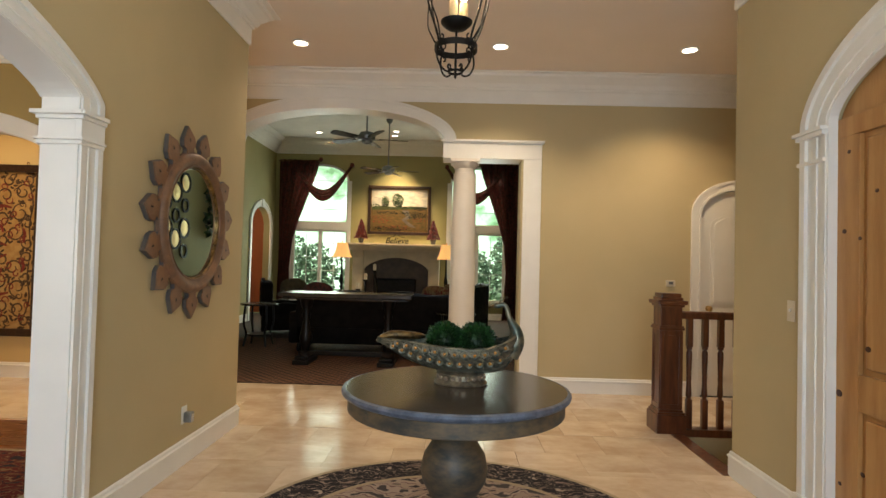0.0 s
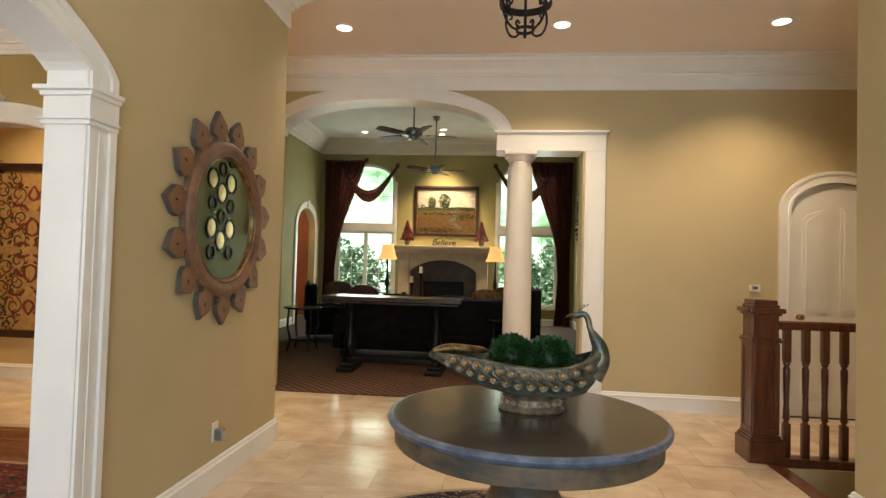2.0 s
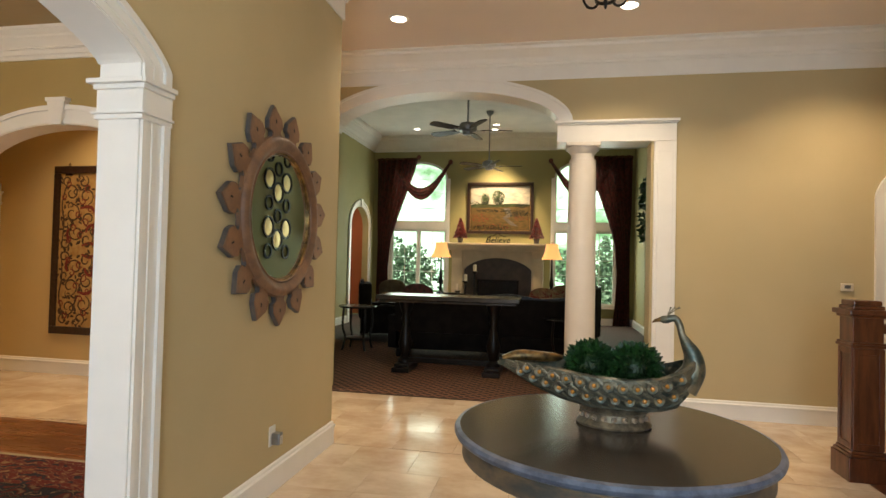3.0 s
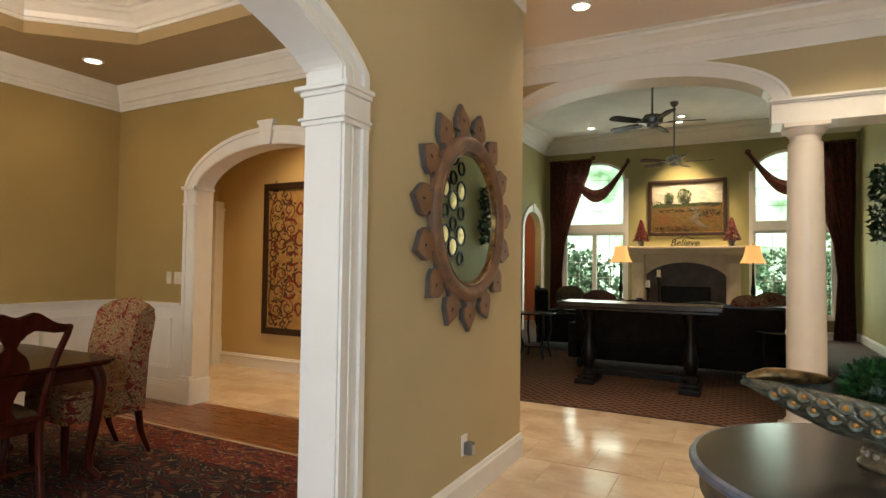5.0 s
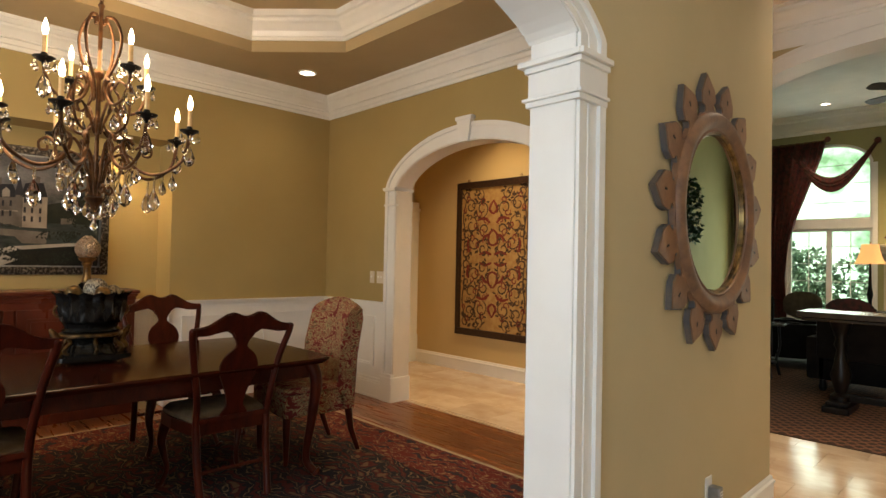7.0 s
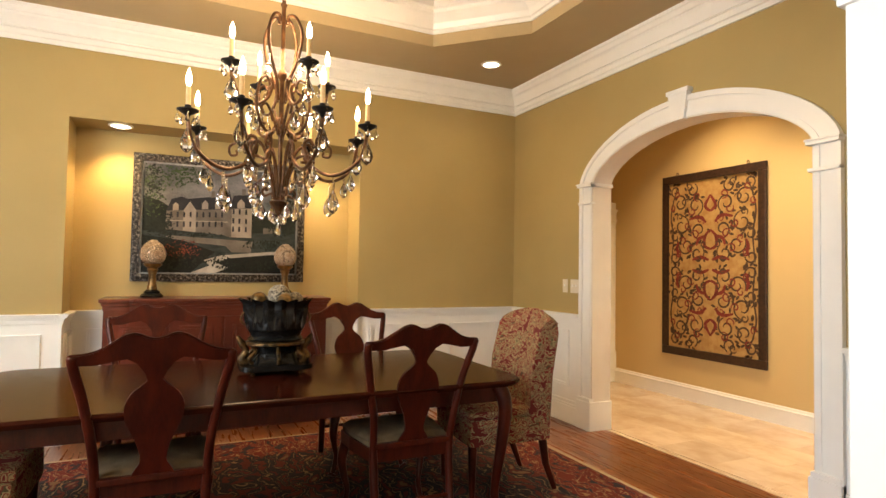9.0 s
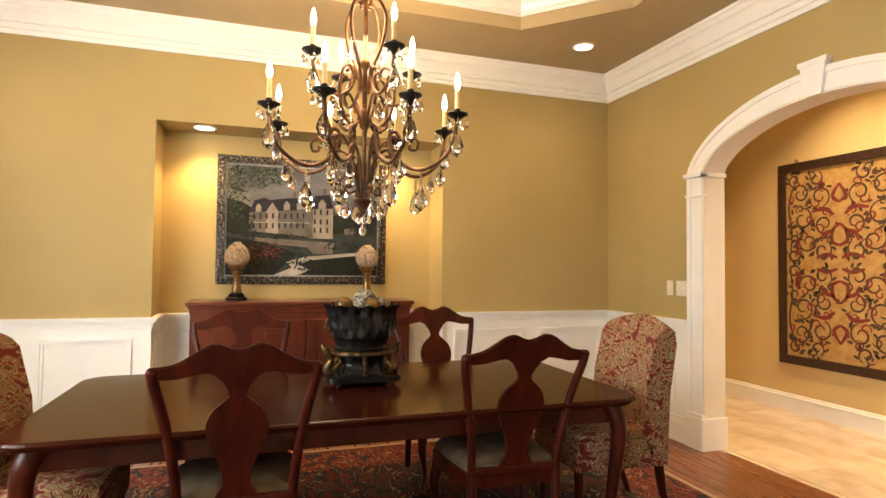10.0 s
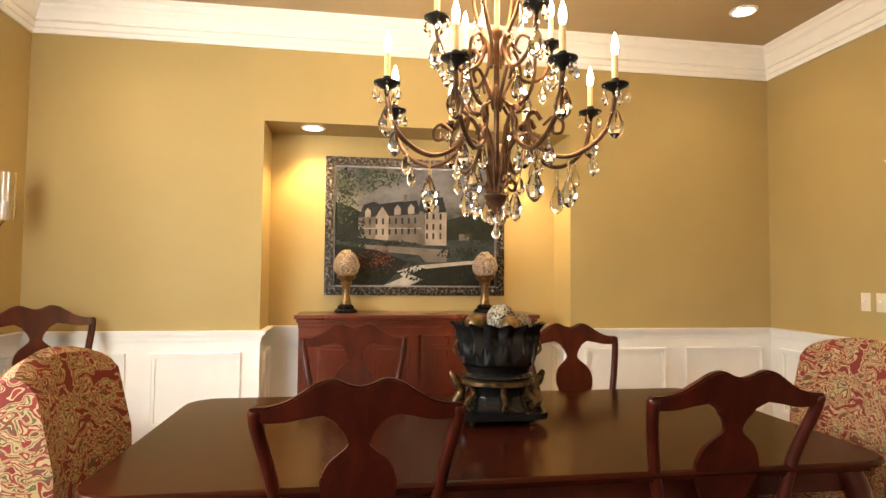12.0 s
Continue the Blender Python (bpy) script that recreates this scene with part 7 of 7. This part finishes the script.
    part("bracket", boxes(tuple(sorted((X(-2.36) - ox, X(-2.30) - ox))) + (-0.05, 0.12, 3.80, 3.86)), M["bronze"], cu)


curtain(False)
curtain(True)

# fireplace
fp = thing("fireplace", pose(FC, LY1, 0), "cast stone fireplace with an arched surround", "fireplace")
half = 0.94
op = arch(0, 0.80, 1.22, 0.30, 0.7)
part("surround", prism(bmesh.new(), [(-half, 0.001), (-0.80, 0.001)] + op[::-1] + [(0.80, 0.001), (half, 0.001), (half, 1.68), (-half, 1.68)], "y", -0.36, -0.001), M["limestone"], fp)
for s in (1, -1):
    part("leg", boxes((s * half - 0.13, s * half + 0.13, -0.43, -0.001, 0.16, 1.5), (s * half - 0.09, s * half + 0.09, -0.445, -0.43, 0.25, 1.4), b=0.008), M["limestone"], fp)
    part("leg_base", boxes((s * half - 0.15, s * half + 0.15, -0.45, -0.001, 0.001, 0.16), b=0.01), M["limestone"], fp)
    part("corbel", prism(bmesh.new(), [(-0.43, 1.5), (-0.46, 1.58), (-0.52, 1.68), (-0.001, 1.68), (-0.001, 1.5)], "x", s * half - 0.13, s * half + 0.13), M["limestone"], fp)
part("mantel_shelf", boxes((-1.12, 1.12, -0.53, -0.001, 1.68, 1.74), (-1.16, 1.16, -0.57, -0.001, 1.74, 1.80), (-1.20, 1.20, -0.60, -0.001, 1.80, 1.86), b=0.012), M["limestone"], fp)
part("slate_panel", boxes((-0.81, -0.5, -0.20, -0.12, 0.001, 1.6), (0.5, 0.81, -0.20, -0.12, 0.001, 1.6), (-0.5, 0.5, -0.20, -0.12, 1.0, 1.6)), M["slate"], fp)
part("firebox", boxes((-0.5, 0.5, -0.06, -0.002, 0.02, 1.0), (-0.81, 0.81, -0.119, -0.061, 0.001, 0.02)), M["soot"], fp)
part("fire_screen", boxes((-0.46, 0.46, -0.26, -0.245, 0.03, 0.95), (-0.48, 0.48, -0.27, -0.235, 0.95, 0.975), b=0.003), M["iron"], fp)

pc = thing("landscape_painting", pose(FC + 0.01, LY1, 2.73), "framed landscape painting with trees and a red field", "painting")
fw, fh, fb = 0.80, 0.62, 0.07
part("frame", boxes((-fw, fw, -0.05, -0.001, fh - fb, fh), (-fw, fw, -0.05, -0.001, -fh, -fh + fb), (-fw, -fw + fb, -0.05, -0.001, -fh + fb, fh - fb), (fw - fb, fw, -0.05, -0.001, -fh + fb, fh - fb), b=0.012), M["brown_frame"], pc)
part("gold_slip", boxes((-fw + fb, fw - fb, -0.035, -0.02, fh - fb - 0.02, fh - fb), (-fw + fb, fw - fb, -0.035, -0.02, -fh + fb, -fh + fb + 0.02), (-fw + fb, -fw + fb + 0.02, -0.035, -0.02, -fh + fb + 0.02, fh - fb - 0.02), (fw - fb - 0.02, fw - fb, -0.035, -0.02, -fh + fb + 0.02, fh - fb - 0.02)), M["gold"], pc)
sheet = part("canvas", boxes((0.002, 0.008, -fw + fb, fw - fb, -fh + fb, fh - fb)), P["cream_sky"], pc)
c = (-fw + fb, fw - fb, -fh + fb, fh - fb)
turn = pose(0, 0, 0, 0, 0, -90)
sheet.matrix_local = turn @ pose(0, 0, 0)
for nm, m, pts, d in (("hills", "meadow", [(0, 0.44), (0.2, 0.40), (0.45, 0.43), (0.7, 0.40), (1, 0.42), (1, 0.6), (0, 0.6)], 0.009), ("field", "field", [(0, 0.5), (1, 0.46), (1, 1), (0, 1)], 0.0098), 
                      ("stream", "castle", [(0.55, 0.5), (0.66, 0.5), (0.70, 0.68), (0.62, 0.72), (0.80, 0.9), (0.68, 0.88), (0.54, 0.72), (0.62, 0.64)], 0.0106)):
    part(nm, patch(pts, d, *c), P[m], pc).matrix_local = turn
rng = random.Random(9)
tagged(part("brushwork", dabs(bmesh.new(), [(0.25, 0.30, 0.07, 0.12, 200), (0.47, 0.27, 0.10, 0.16, 320), (0.62, 0.44, 0.3, 0.03, 120), (0.08, 0.42, 0.09, 0.06, 80)], 0.0115, *c, 0.02, rng), P["green"], pc), kind="stuff").matrix_local = turn
tagged(part("brushwork", dabs(bmesh.new(), [(0.47, 0.36, 0.09, 0.08, 110), (0.25, 0.38, 0.06, 0.05, 60), (0.78, 0.62, 0.2, 0.08, 160), (0.4, 0.56, 0.3, 0.03, 120), (0.35, 0.93, 0.34, 0.06, 160), (0.85, 0.45, 0.14, 0.04, 80)], 0.013, *c, 0.018, rng), P["dark_green"], pc), kind="stuff").matrix_local = turn
tagged(part("brushwork", dabs(bmesh.new(), [(0.18, 0.72, 0.2, 0.1, 160), (0.4, 0.9, 0.3, 0.06, 100), (0.85, 0.72, 0.13, 0.05, 60)], 0.0145, *c, 0.012, rng), P["poppy"], pc), kind="stuff").matrix_local = turn

for s in (1, -1):
    tr = thing("berry_tree", pose(FC + 0.9 * s, LY1 - 0.3, 1.8605), "small red berry cone tree in a pot", "ornament", "mantel trees")
    part("pot", lathe(bmesh.new(), [(0.05, 0), (0.07, 0.1), (0.075, 0.12), (0.06, 0.12)], 16), M["slate"], tr, smooth=True)
    bm = bmesh.new()
    for _ in range(420):
        h = rng.random() ** 1.3
        a, r = rng.uniform(0, 6.3), 0.15 * (1 - h) + 0.015
        ball(bm, (r * math.cos(a) * rng.uniform(0.75, 1.05), r * math.sin(a) * rng.uniform(0.75, 1.05), 0.13 + 0.46 * h), rng.uniform(0.012, 0.02), 5)
    part("berries", bm, M["berry"], tr)
    part("trunk", tube(bmesh.new(), [(0, 0, 0.1), (0, 0, 0.56)], 0.03, 8), M["dark_wood"], tr)
cu = bpy.data.curves.new("letters", "FONT")
cu.body, cu.size, cu.align_x, cu.extrude, cu.shear = "Believe", 0.20, "CENTER", 0.01, 0.25
cu.offset = 0.003
tmp = bpy.data.objects.new("letters", cu)
me = bpy.data.meshes.new_from_object(tmp)
bpy.data.objects.remove(tmp)
me.materials.append(M["iron"])
sg = thing("word_sign", pose(FC, LY1 - 0.36, 1.8605), "black metal word sign standing on the mantel", "sign")
lt = new("letters", me)
lt.parent, lt.matrix_local = sg, pose(0, 0, 0.015, 90)
part("foot_bar", boxes((-0.3, 0.3, -0.02, 0.02, 0, 0.014), b=0.003), M["iron"], sg)
part("scroll", tube(bmesh.new(), smoothline([(-0.2, 0, 0.16), (-0.08, 0, 0.19), (0.0, 0, 0.25), (0.08, 0, 0.19), (0.2, 0, 0.16)], 6), 0.007, 6), M["iron"], sg)

for x, y, h in ((-1.72, 14.25, 0.95), (-1.5, 14.2, 1.18), (-1.9, 14.25, 0.72)):
    cs = thing("candle_stand", pose(x, y, 0.006), "dark turned floor candle stand with ivory candle", "candle holder", "hearth candles")
    part("post", lathe(bmesh.new(), [(0.09, 0), (0.09, 0.02), (0.03, 0.05), (0.02, 0.2), (0.035, 0.3), (0.02, 0.4), (0.025, h - 0.05), (0.07, h), (0.07, h + 0.015)], 18), M["dark_wood"], cs, smooth=True)
    part("candle", lathe(bmesh.new(), [(0.04, h + 0.015), (0.04, h + 0.16), (0.035, h + 0.165)], 16), M["plate"], cs, smooth=True)


def ceiling_fan(x, y, z, turn):
    fan = thing("ceiling_fan", pose(x, y, z, 0, 0, turn), "grey ceiling fan with five blades, at rest", "fan", "living room fans")
    part("motor", lathe(bmesh.new(), [(0.03, -0.10), (0.07, -0.09), (0.08, -0.05), (0.13, -0.03), (0.14, 0.03), (0.11, 0.08), (0.04, 0.10)], 28), M["steel"], fan, smooth=True)
    part("down_rod", tube(bmesh.new(), [(0, 0, 0.09), (0, 0, ZL - z - 0.02)], 0.014, 10), M["steel"], fan)
    part("canopy", lathe(bmesh.new(), [(0.03, ZL - z - 0.09), (0.06, ZL - z - 0.06), (0.075, ZL - z - 0.001)], 20), M["steel"], fan, smooth=True)
    for k in range(5):
        bl = part("blade", prism(bmesh.new(), [(0.2, -0.055), (0.3, -0.065), (0.6, -0.075), (0.66, -0.05), (0.67, 0), (0.66, 0.05), (0.6, 0.075), (0.3, 0.065), (0.2, 0.055)], "z", -0.005, 0.005), M["dark_wood"], fan, "dark wood fan blade")
        bl.matrix_local = pose(0, 0, -0.02, 0, 0, 72 * k) @ pose(0, 0, 0, 12)
        part("bracket", boxes((0.1, 0.26, -0.02, 0.02, -0.014, -0.006), b=0.002), M["steel"], bl)


ceiling_fan(-1.04, 9.6, 3.40, 10)
ceiling_fan(-1.05, 12.65, 3.38, 2)

# console behind the sofa
cn = thing("console_table", pose(-1.03, 8.33, 0.007), "long dark console table on turned pedestals", "table")
part("top", boxes((-0.89, 0.89, -0.27, 0.27, 0.905, 0.96), (-0.85, 0.85, -0.24, 0.24, 0.87, 0.90), b=0.008), M["console_top"], cn, "worn dark tabletop")
for s in (1, -1):
    part("pedestal", lathe(bmesh.new(), [(0.09, 0.10), (0.09, 0.14), (0.05, 0.17), (0.07, 0.24), (0.09, 0.34), (0.06, 0.46), (0.04, 0.58), (0.06, 0.64), (0.045, 0.70), (0.08, 0.80), (0.10, 0.87)], 22, (0.565 * s, 0, 0)), M["dark_wood"], cn, smooth=True)
    part("foot", boxes((0.565 * s - 0.11, 0.565 * s + 0.11, -0.26, 0.26, 0.0, 0.06), (0.565 * s - 0.09, 0.565 * s + 0.09, -0.2, 0.2, 0.06, 0.1), b=0.012), M["dark_wood"], cn)
part("stretcher", boxes((-0.52, 0.52, -0.04, 0.04, 0.1, 0.16), b=0.006), M["dark_wood"], cn)


def seat_group(name, label, m, w, h, category, group=""):
    """Sofa or armchair with rolled arms and carved crest; faces local +y."""
    so = thing(name, m, label, category, group)
    part("base", boxes((-w, w, -0.42, 0.42, 0.12, 0.42), b=0.03), M["dark_fabric"], so, smooth=True)
    part("backrest", boxes((-w, w, -0.46, -0.24, 0.36, h - 0.03), b=0.06), M["dark_fabric"], so, smooth=True)
    crest = [(-w, h - 0.05)] + [(-w + 2 * w * i / 20, h - 0.02 + 0.03 * math.sin(math.pi * i / 20) + 0.02 * math.cos(2 * math.pi * 3 * i / 20)) for i in range(21)] + [(w, h - 0.05)]
    part("crest_rail", prism(bmesh.new(), crest, "y", -0.44, -0.38), M["dark_wood"], so)
    for s in (1, -1):
        part("arm", lathe(boxes((s * w - 0.1, s * w + 0.1, -0.42, 0.42, 0.12, 0.6), b=0.03), [(0.02, 0.0), (0.1, 0.01), (0.1, 0.02)], 12, (s * w, 0, 0.6)), M["dark_fabric"], so, smooth=True)
        for y in (-0.38, 0.38):
            part("foot", lathe(bmesh.new(), [(0.03, 0), (0.045, 0.04), (0.03, 0.12)], 12, (s * (w - 0.06), y, 0)), M["dark_wood"], so, smooth=True)
    n = 3 if w > 0.8 else 1
    for k in range(n):
        cw = 2 * (w - 0.12) / n
        x0 = -w + 0.12 + cw * k
        part("seat_cushion", boxes((x0 + 0.01, x0 + cw - 0.01, -0.24, 0.43, 0.42, 0.55), b=0.04), M["dark_fabric"], so, smooth=True)
    return so


def pillow(m, material, label, group="sofa pillows"):
    pl = thing("throw_pillow", m, label, "pillow", group)
    bm = ball(bmesh.new(), (0, 0, 0), 0.24, 16, (1, 0.35, 0.85))
    for v in bm.verts:
        v.co.x *= 1 + 0.25 * abs(v.co.z) / 0.2
    part("cover", bm, material, pl, smooth=True)


seat_group("sofa", "dark brown sofa with a carved crest rail", pose(-0.75, 9.65, 0.007), 1.25, 0.93, "sofa")
seat_group("armchair", "dark upholstered armchair beside the lamp", pose(-2.75, 11.2, 0.007, 0, 0, -70), 0.42, 1.02, "armchair", "living room armchairs")
seat_group("armchair", "dark upholstered armchair beside the lamp", pose(0.55, 11.4, 0.007, 0, 0, 70), 0.42, 1.02, "armchair", "living room armchairs")
pillow(pose(-1.75, 9.62, 0.86, 10, 0, 0), M["curtain"], "wine red throw pillow on the dark sofa")
pillow(pose(0.15, 9.62, 0.85, 10, 8, 0), M["paisley"], "patterned throw pillow on the dark sofa")
pillow(pose(-2.6, 11.2, 0.86, 10, 0, 20), M["seat_fabric"], "beige throw pillow on the armchair", "chair pillows")
pillow(pose(0.45, 11.35, 0.84, 10, 0, -20), M["paisley"], "patterned throw pillow on the armchair", "chair pillows")


def round_table(name, x, y, h, r, label):
    rt = thing(name, pose(x, y, 0.007), label, "table", "side tables")
    part("top", lathe(bmesh.new(), [(r - 0.01, h - 0.03), (r, h - 0.02), (r, h - 0.006), (r - 0.01, h)], 32), M["console_top"], rt)
    for k in range(4):
        a = math.pi / 4 + k * math.pi / 2
        part("leg", tube(bmesh.new(), smoothline([(0.8 * r * math.cos(a), 0.8 * r * math.sin(a), h - 0.03), (0.85 * r * math.cos(a), 0.85 * r * math.sin(a), h * 0.55), (0.7 * r * math.cos(a), 0.7 * r * math.sin(a), 0.2), (0.85 * r * math.cos(a), 0.85 * r * math.sin(a), 0.0)], 4), 0.018, 8), M["dark_wood"], rt, smooth=True)
    part("lower_shelf", lathe(bmesh.new(), [(r * 0.62, 0.17), (r * 0.62, 0.19)], 24), M["dark_wood"], rt)


round_table("side_table", -2.72, 9.7, 0.68, 0.3, "small dark round side table")
round_table("side_table", 0.45, 9.1, 0.66, 0.32, "small dark round table with a shiny top")
for x, y in ((-2.10, 13.2), (0.24, 13.2)):
    round_table("lamp_table", x, y, 0.72, 0.27, "dark round table under a lamp")
    lp = thing("table_lamp", pose(x, y, 0.7275), "lit table lamp with a bell shade and dark stem", "lamp", "table lamps")
    part("stem", lathe(bmesh.new(), [(0.09, 0), (0.09, 0.02), (0.03, 0.05), (0.025, 0.15), (0.045, 0.25), (0.025, 0.4), (0.02, 0.62), (0.012, 0.85)], 18), M["iron"], lp, smooth=True)
    part("shade", ring(bmesh.new(), [(0.215, 0.77), (0.17, 0.86), (0.135, 0.97), (0.12, 1.09), (0.115, 1.09), (0.13, 0.97), (0.165, 0.86), (0.21, 0.77)], 28), M["shade_glow"], lp, smooth=True)
    part("finial", lathe(bmesh.new(), [(0.006, 0.85), (0.006, 1.1), (0.014, 1.12), (0.003, 1.14)], 10), M["brass"], lp, smooth=True)
    lamp("table_lamp_light", "POINT", (x, y, 1.68), 6, WARM, 0.06)

# side doorway in the living room
bm = casing(bmesh.new(), "x", LAC, LAA, 0.001, LAZ, LAR, 0.5, [(0.0, 0.13, 0.02), (0.1, 0.145, 0.032)], LX0 + 0.0005, 1)
built("trim_side_arch", bm, M["white"], "white casing round the living room side arch", "trim")
built("trim_side_keystone", prism(bmesh.new(), [(LAC - 0.05, LAZ + LAR - 0.01), (LAC + 0.05, LAZ + LAR - 0.01), (LAC + 0.075, LAZ + LAR + 0.18), (LAC - 0.075, LAZ + LAR + 0.18)], "x", LX0 + 0.001, LX0 + 0.05), M["white"], "white keystone over the side arch", "trim")
d3 = tagged(new("door_3"), "white glazed side door, closed", "door", kind="structure")
part("leaf", boxes((-6.29, -6.25, 12.9, 13.0, 0.01, 2.1), (-6.29, -6.25, 13.6, 13.75, 0.01, 2.1), (-6.29, -6.25, 13.0, 13.6, 0.01, 0.9), (-6.29, -6.25, 13.0, 13.6, 2.0, 2.1)), M["white"], d3)
part("pane", boxes((-6.28, -6.27, 13.0, 13.6, 0.9, 2.0)), M["plate"], d3)
lamp("side_room_light", "POINT", (-5.2, 13.2, 2.7), 60, (1, 0.85, 0.65), 0.15)
rng = random.Random(3)
for zc in (2.75, 2.15):
    pl = thing("wall_greenery", pose(LX1 - 0.001, 12.45, zc), "dark green leaf spray on the living room wall", "plant", "wall greenery")
    part("hook", boxes((-0.06, 0, -0.02, 0.02, -0.05, 0.05)), M["iron"], pl)
    bm = bmesh.new()
    for k in range(16):
        a = 2 * math.pi * k / 16
        leafball(bm, (-0.12, 0.17 * math.cos(a), 0.2 * math.sin(a)), 0.12, 13, 0.08, rng)
    part("foliage", bm, M["leaf"], pl)
art = thing("ring_wall_art", pose(LX1 - 0.001, 11.05, 2.4), "black metal ring wall art with gold discs", "wall art")
for i in range(3):
    for j in range(5):
        y, z = (i - 1) * 0.34, (j - 2) * 0.44 + (0.22 if i % 2 else 0)
        big = (i + j) % 2
        r = 0.20 if big else 0.14
        rg = part("ring", ring(bmesh.new(), [(r - 0.035, 0), (r, 0), (r, 0.03), (r - 0.035, 0.03)], 28), M["iron"], art)
        rg.matrix_local = pose(-0.001, y, z, 0, -90, 0)
        if big:
            part("disc", lathe(bmesh.new(), [(r - 0.036, 0.002), (r - 0.05, 0.014), (0.02, 0.02)], 28), M["brass"], rg)
# includes the added can that brightens the fireplace wall
for x, y in CANS_LIVING:
    can(x, y, ZL, "living can lights")
# ---- stone tiles and planks ----
TILE_MESH = {}


def slab_mesh(key, w, d, h, material, bevel=0.004):
    k = (key, round(w, 3), round(d, 3))
    if k not in TILE_MESH:
        me = bpy.data.meshes.new(key)
        b = bevel
        v = [(0, 0, -h), (w, 0, -h), (w, d, -h), (0, d, -h), (0, 0, -b), (w, 0, -b), (w, d, -b), (0, d, -b), (b, b, 0), (w - b, b, 0), (w - b, d - b, 0), (b, d - b, 0)]
        f = [(8, 9, 10, 11)] + [(4 + i, 4 + (i + 1) % 4, 8 + (i + 1) % 4, 8 + i) for i in range(4)] + [(i, (i + 1) % 4, 4 + (i + 1) % 4, 4 + i) for i in range(4)]
        me.from_pydata(v, [], f)
        me.materials.append(material)
        TILE_MESH[k] = me
    return TILE_MESH[k]


floor = tagged(new("floor"), "polished beige travertine tile floor", "floor", kind="structure")
T, G = 0.457, 0.0016
rects = [(XW, XR, -1.2, 4.53), (-6.35, XR, 5.34, YF), (XW, XR, 4.53, 5.34), (XR, 5.05, 5.68, YF), (HC - HA, HC + HA, 5.29, 5.34)]
for x0, x1, y0, y1 in rects:
    j0, j1 = math.floor((y0 - 5.35) / T), math.ceil((y1 - 5.35) / T)
    i0, i1 = math.floor(x0 / T) - 1, math.ceil(x1 / T) + 1
    for j in range(j0, j1 + 1):
        for i in range(i0, i1 + 1):
            ax, ay = i * T + (T / 2 if j % 2 else 0), 5.35 + j * T
            a, b, c, d = max(ax, x0), min(ax + T, x1), max(ay, y0), min(ay + T, y1)
            if b - a > 0.02 and d - c > 0.02:
                o = new("tile", slab_mesh("tile", b - a - G, d - c - G, 0.012, M["stone"], 0.0008))
                o.location, o.parent = (a, c, 0), floor
wood_floor = tagged(new("floor_dining"), "dark stained oak plank floor", "floor", kind="structure")
rng = random.Random(4)
y, w = DY0, 0.125
while y < 5.29 - 0.01:
    d = min(w, 5.29 - y)
    lo, hi = (DX0, DX1 + 0.0) if y < DY1 else (HC - HA, HC + HA)
    if y < DY1 < y + d:
        d = DY1 - y
    x = lo - rng.uniform(0, 1.2)
    while x < hi:
        L = rng.uniform(1.3, 2.2)
        a, b = max(lo, x), min(hi, x + L)
        if b - a > 0.03:
            o = new("plank", slab_mesh("plank", b - a - 0.0015, d - 0.0015, 0.012, M["plank"], 0.002))
            o.location, o.parent = (a, y, 0), wood_floor
        x += L
    y += d
y = OC - OA
while y < OC + OA:
    d = min(w, OC + OA - y)
    o = new("plank", slab_mesh("plank", XW - DX1 - 0.002, d - 0.0015, 0.012, M["plank"], 0.002))
    o.location, o.parent = (DX1, y, 0), wood_floor
    y += d
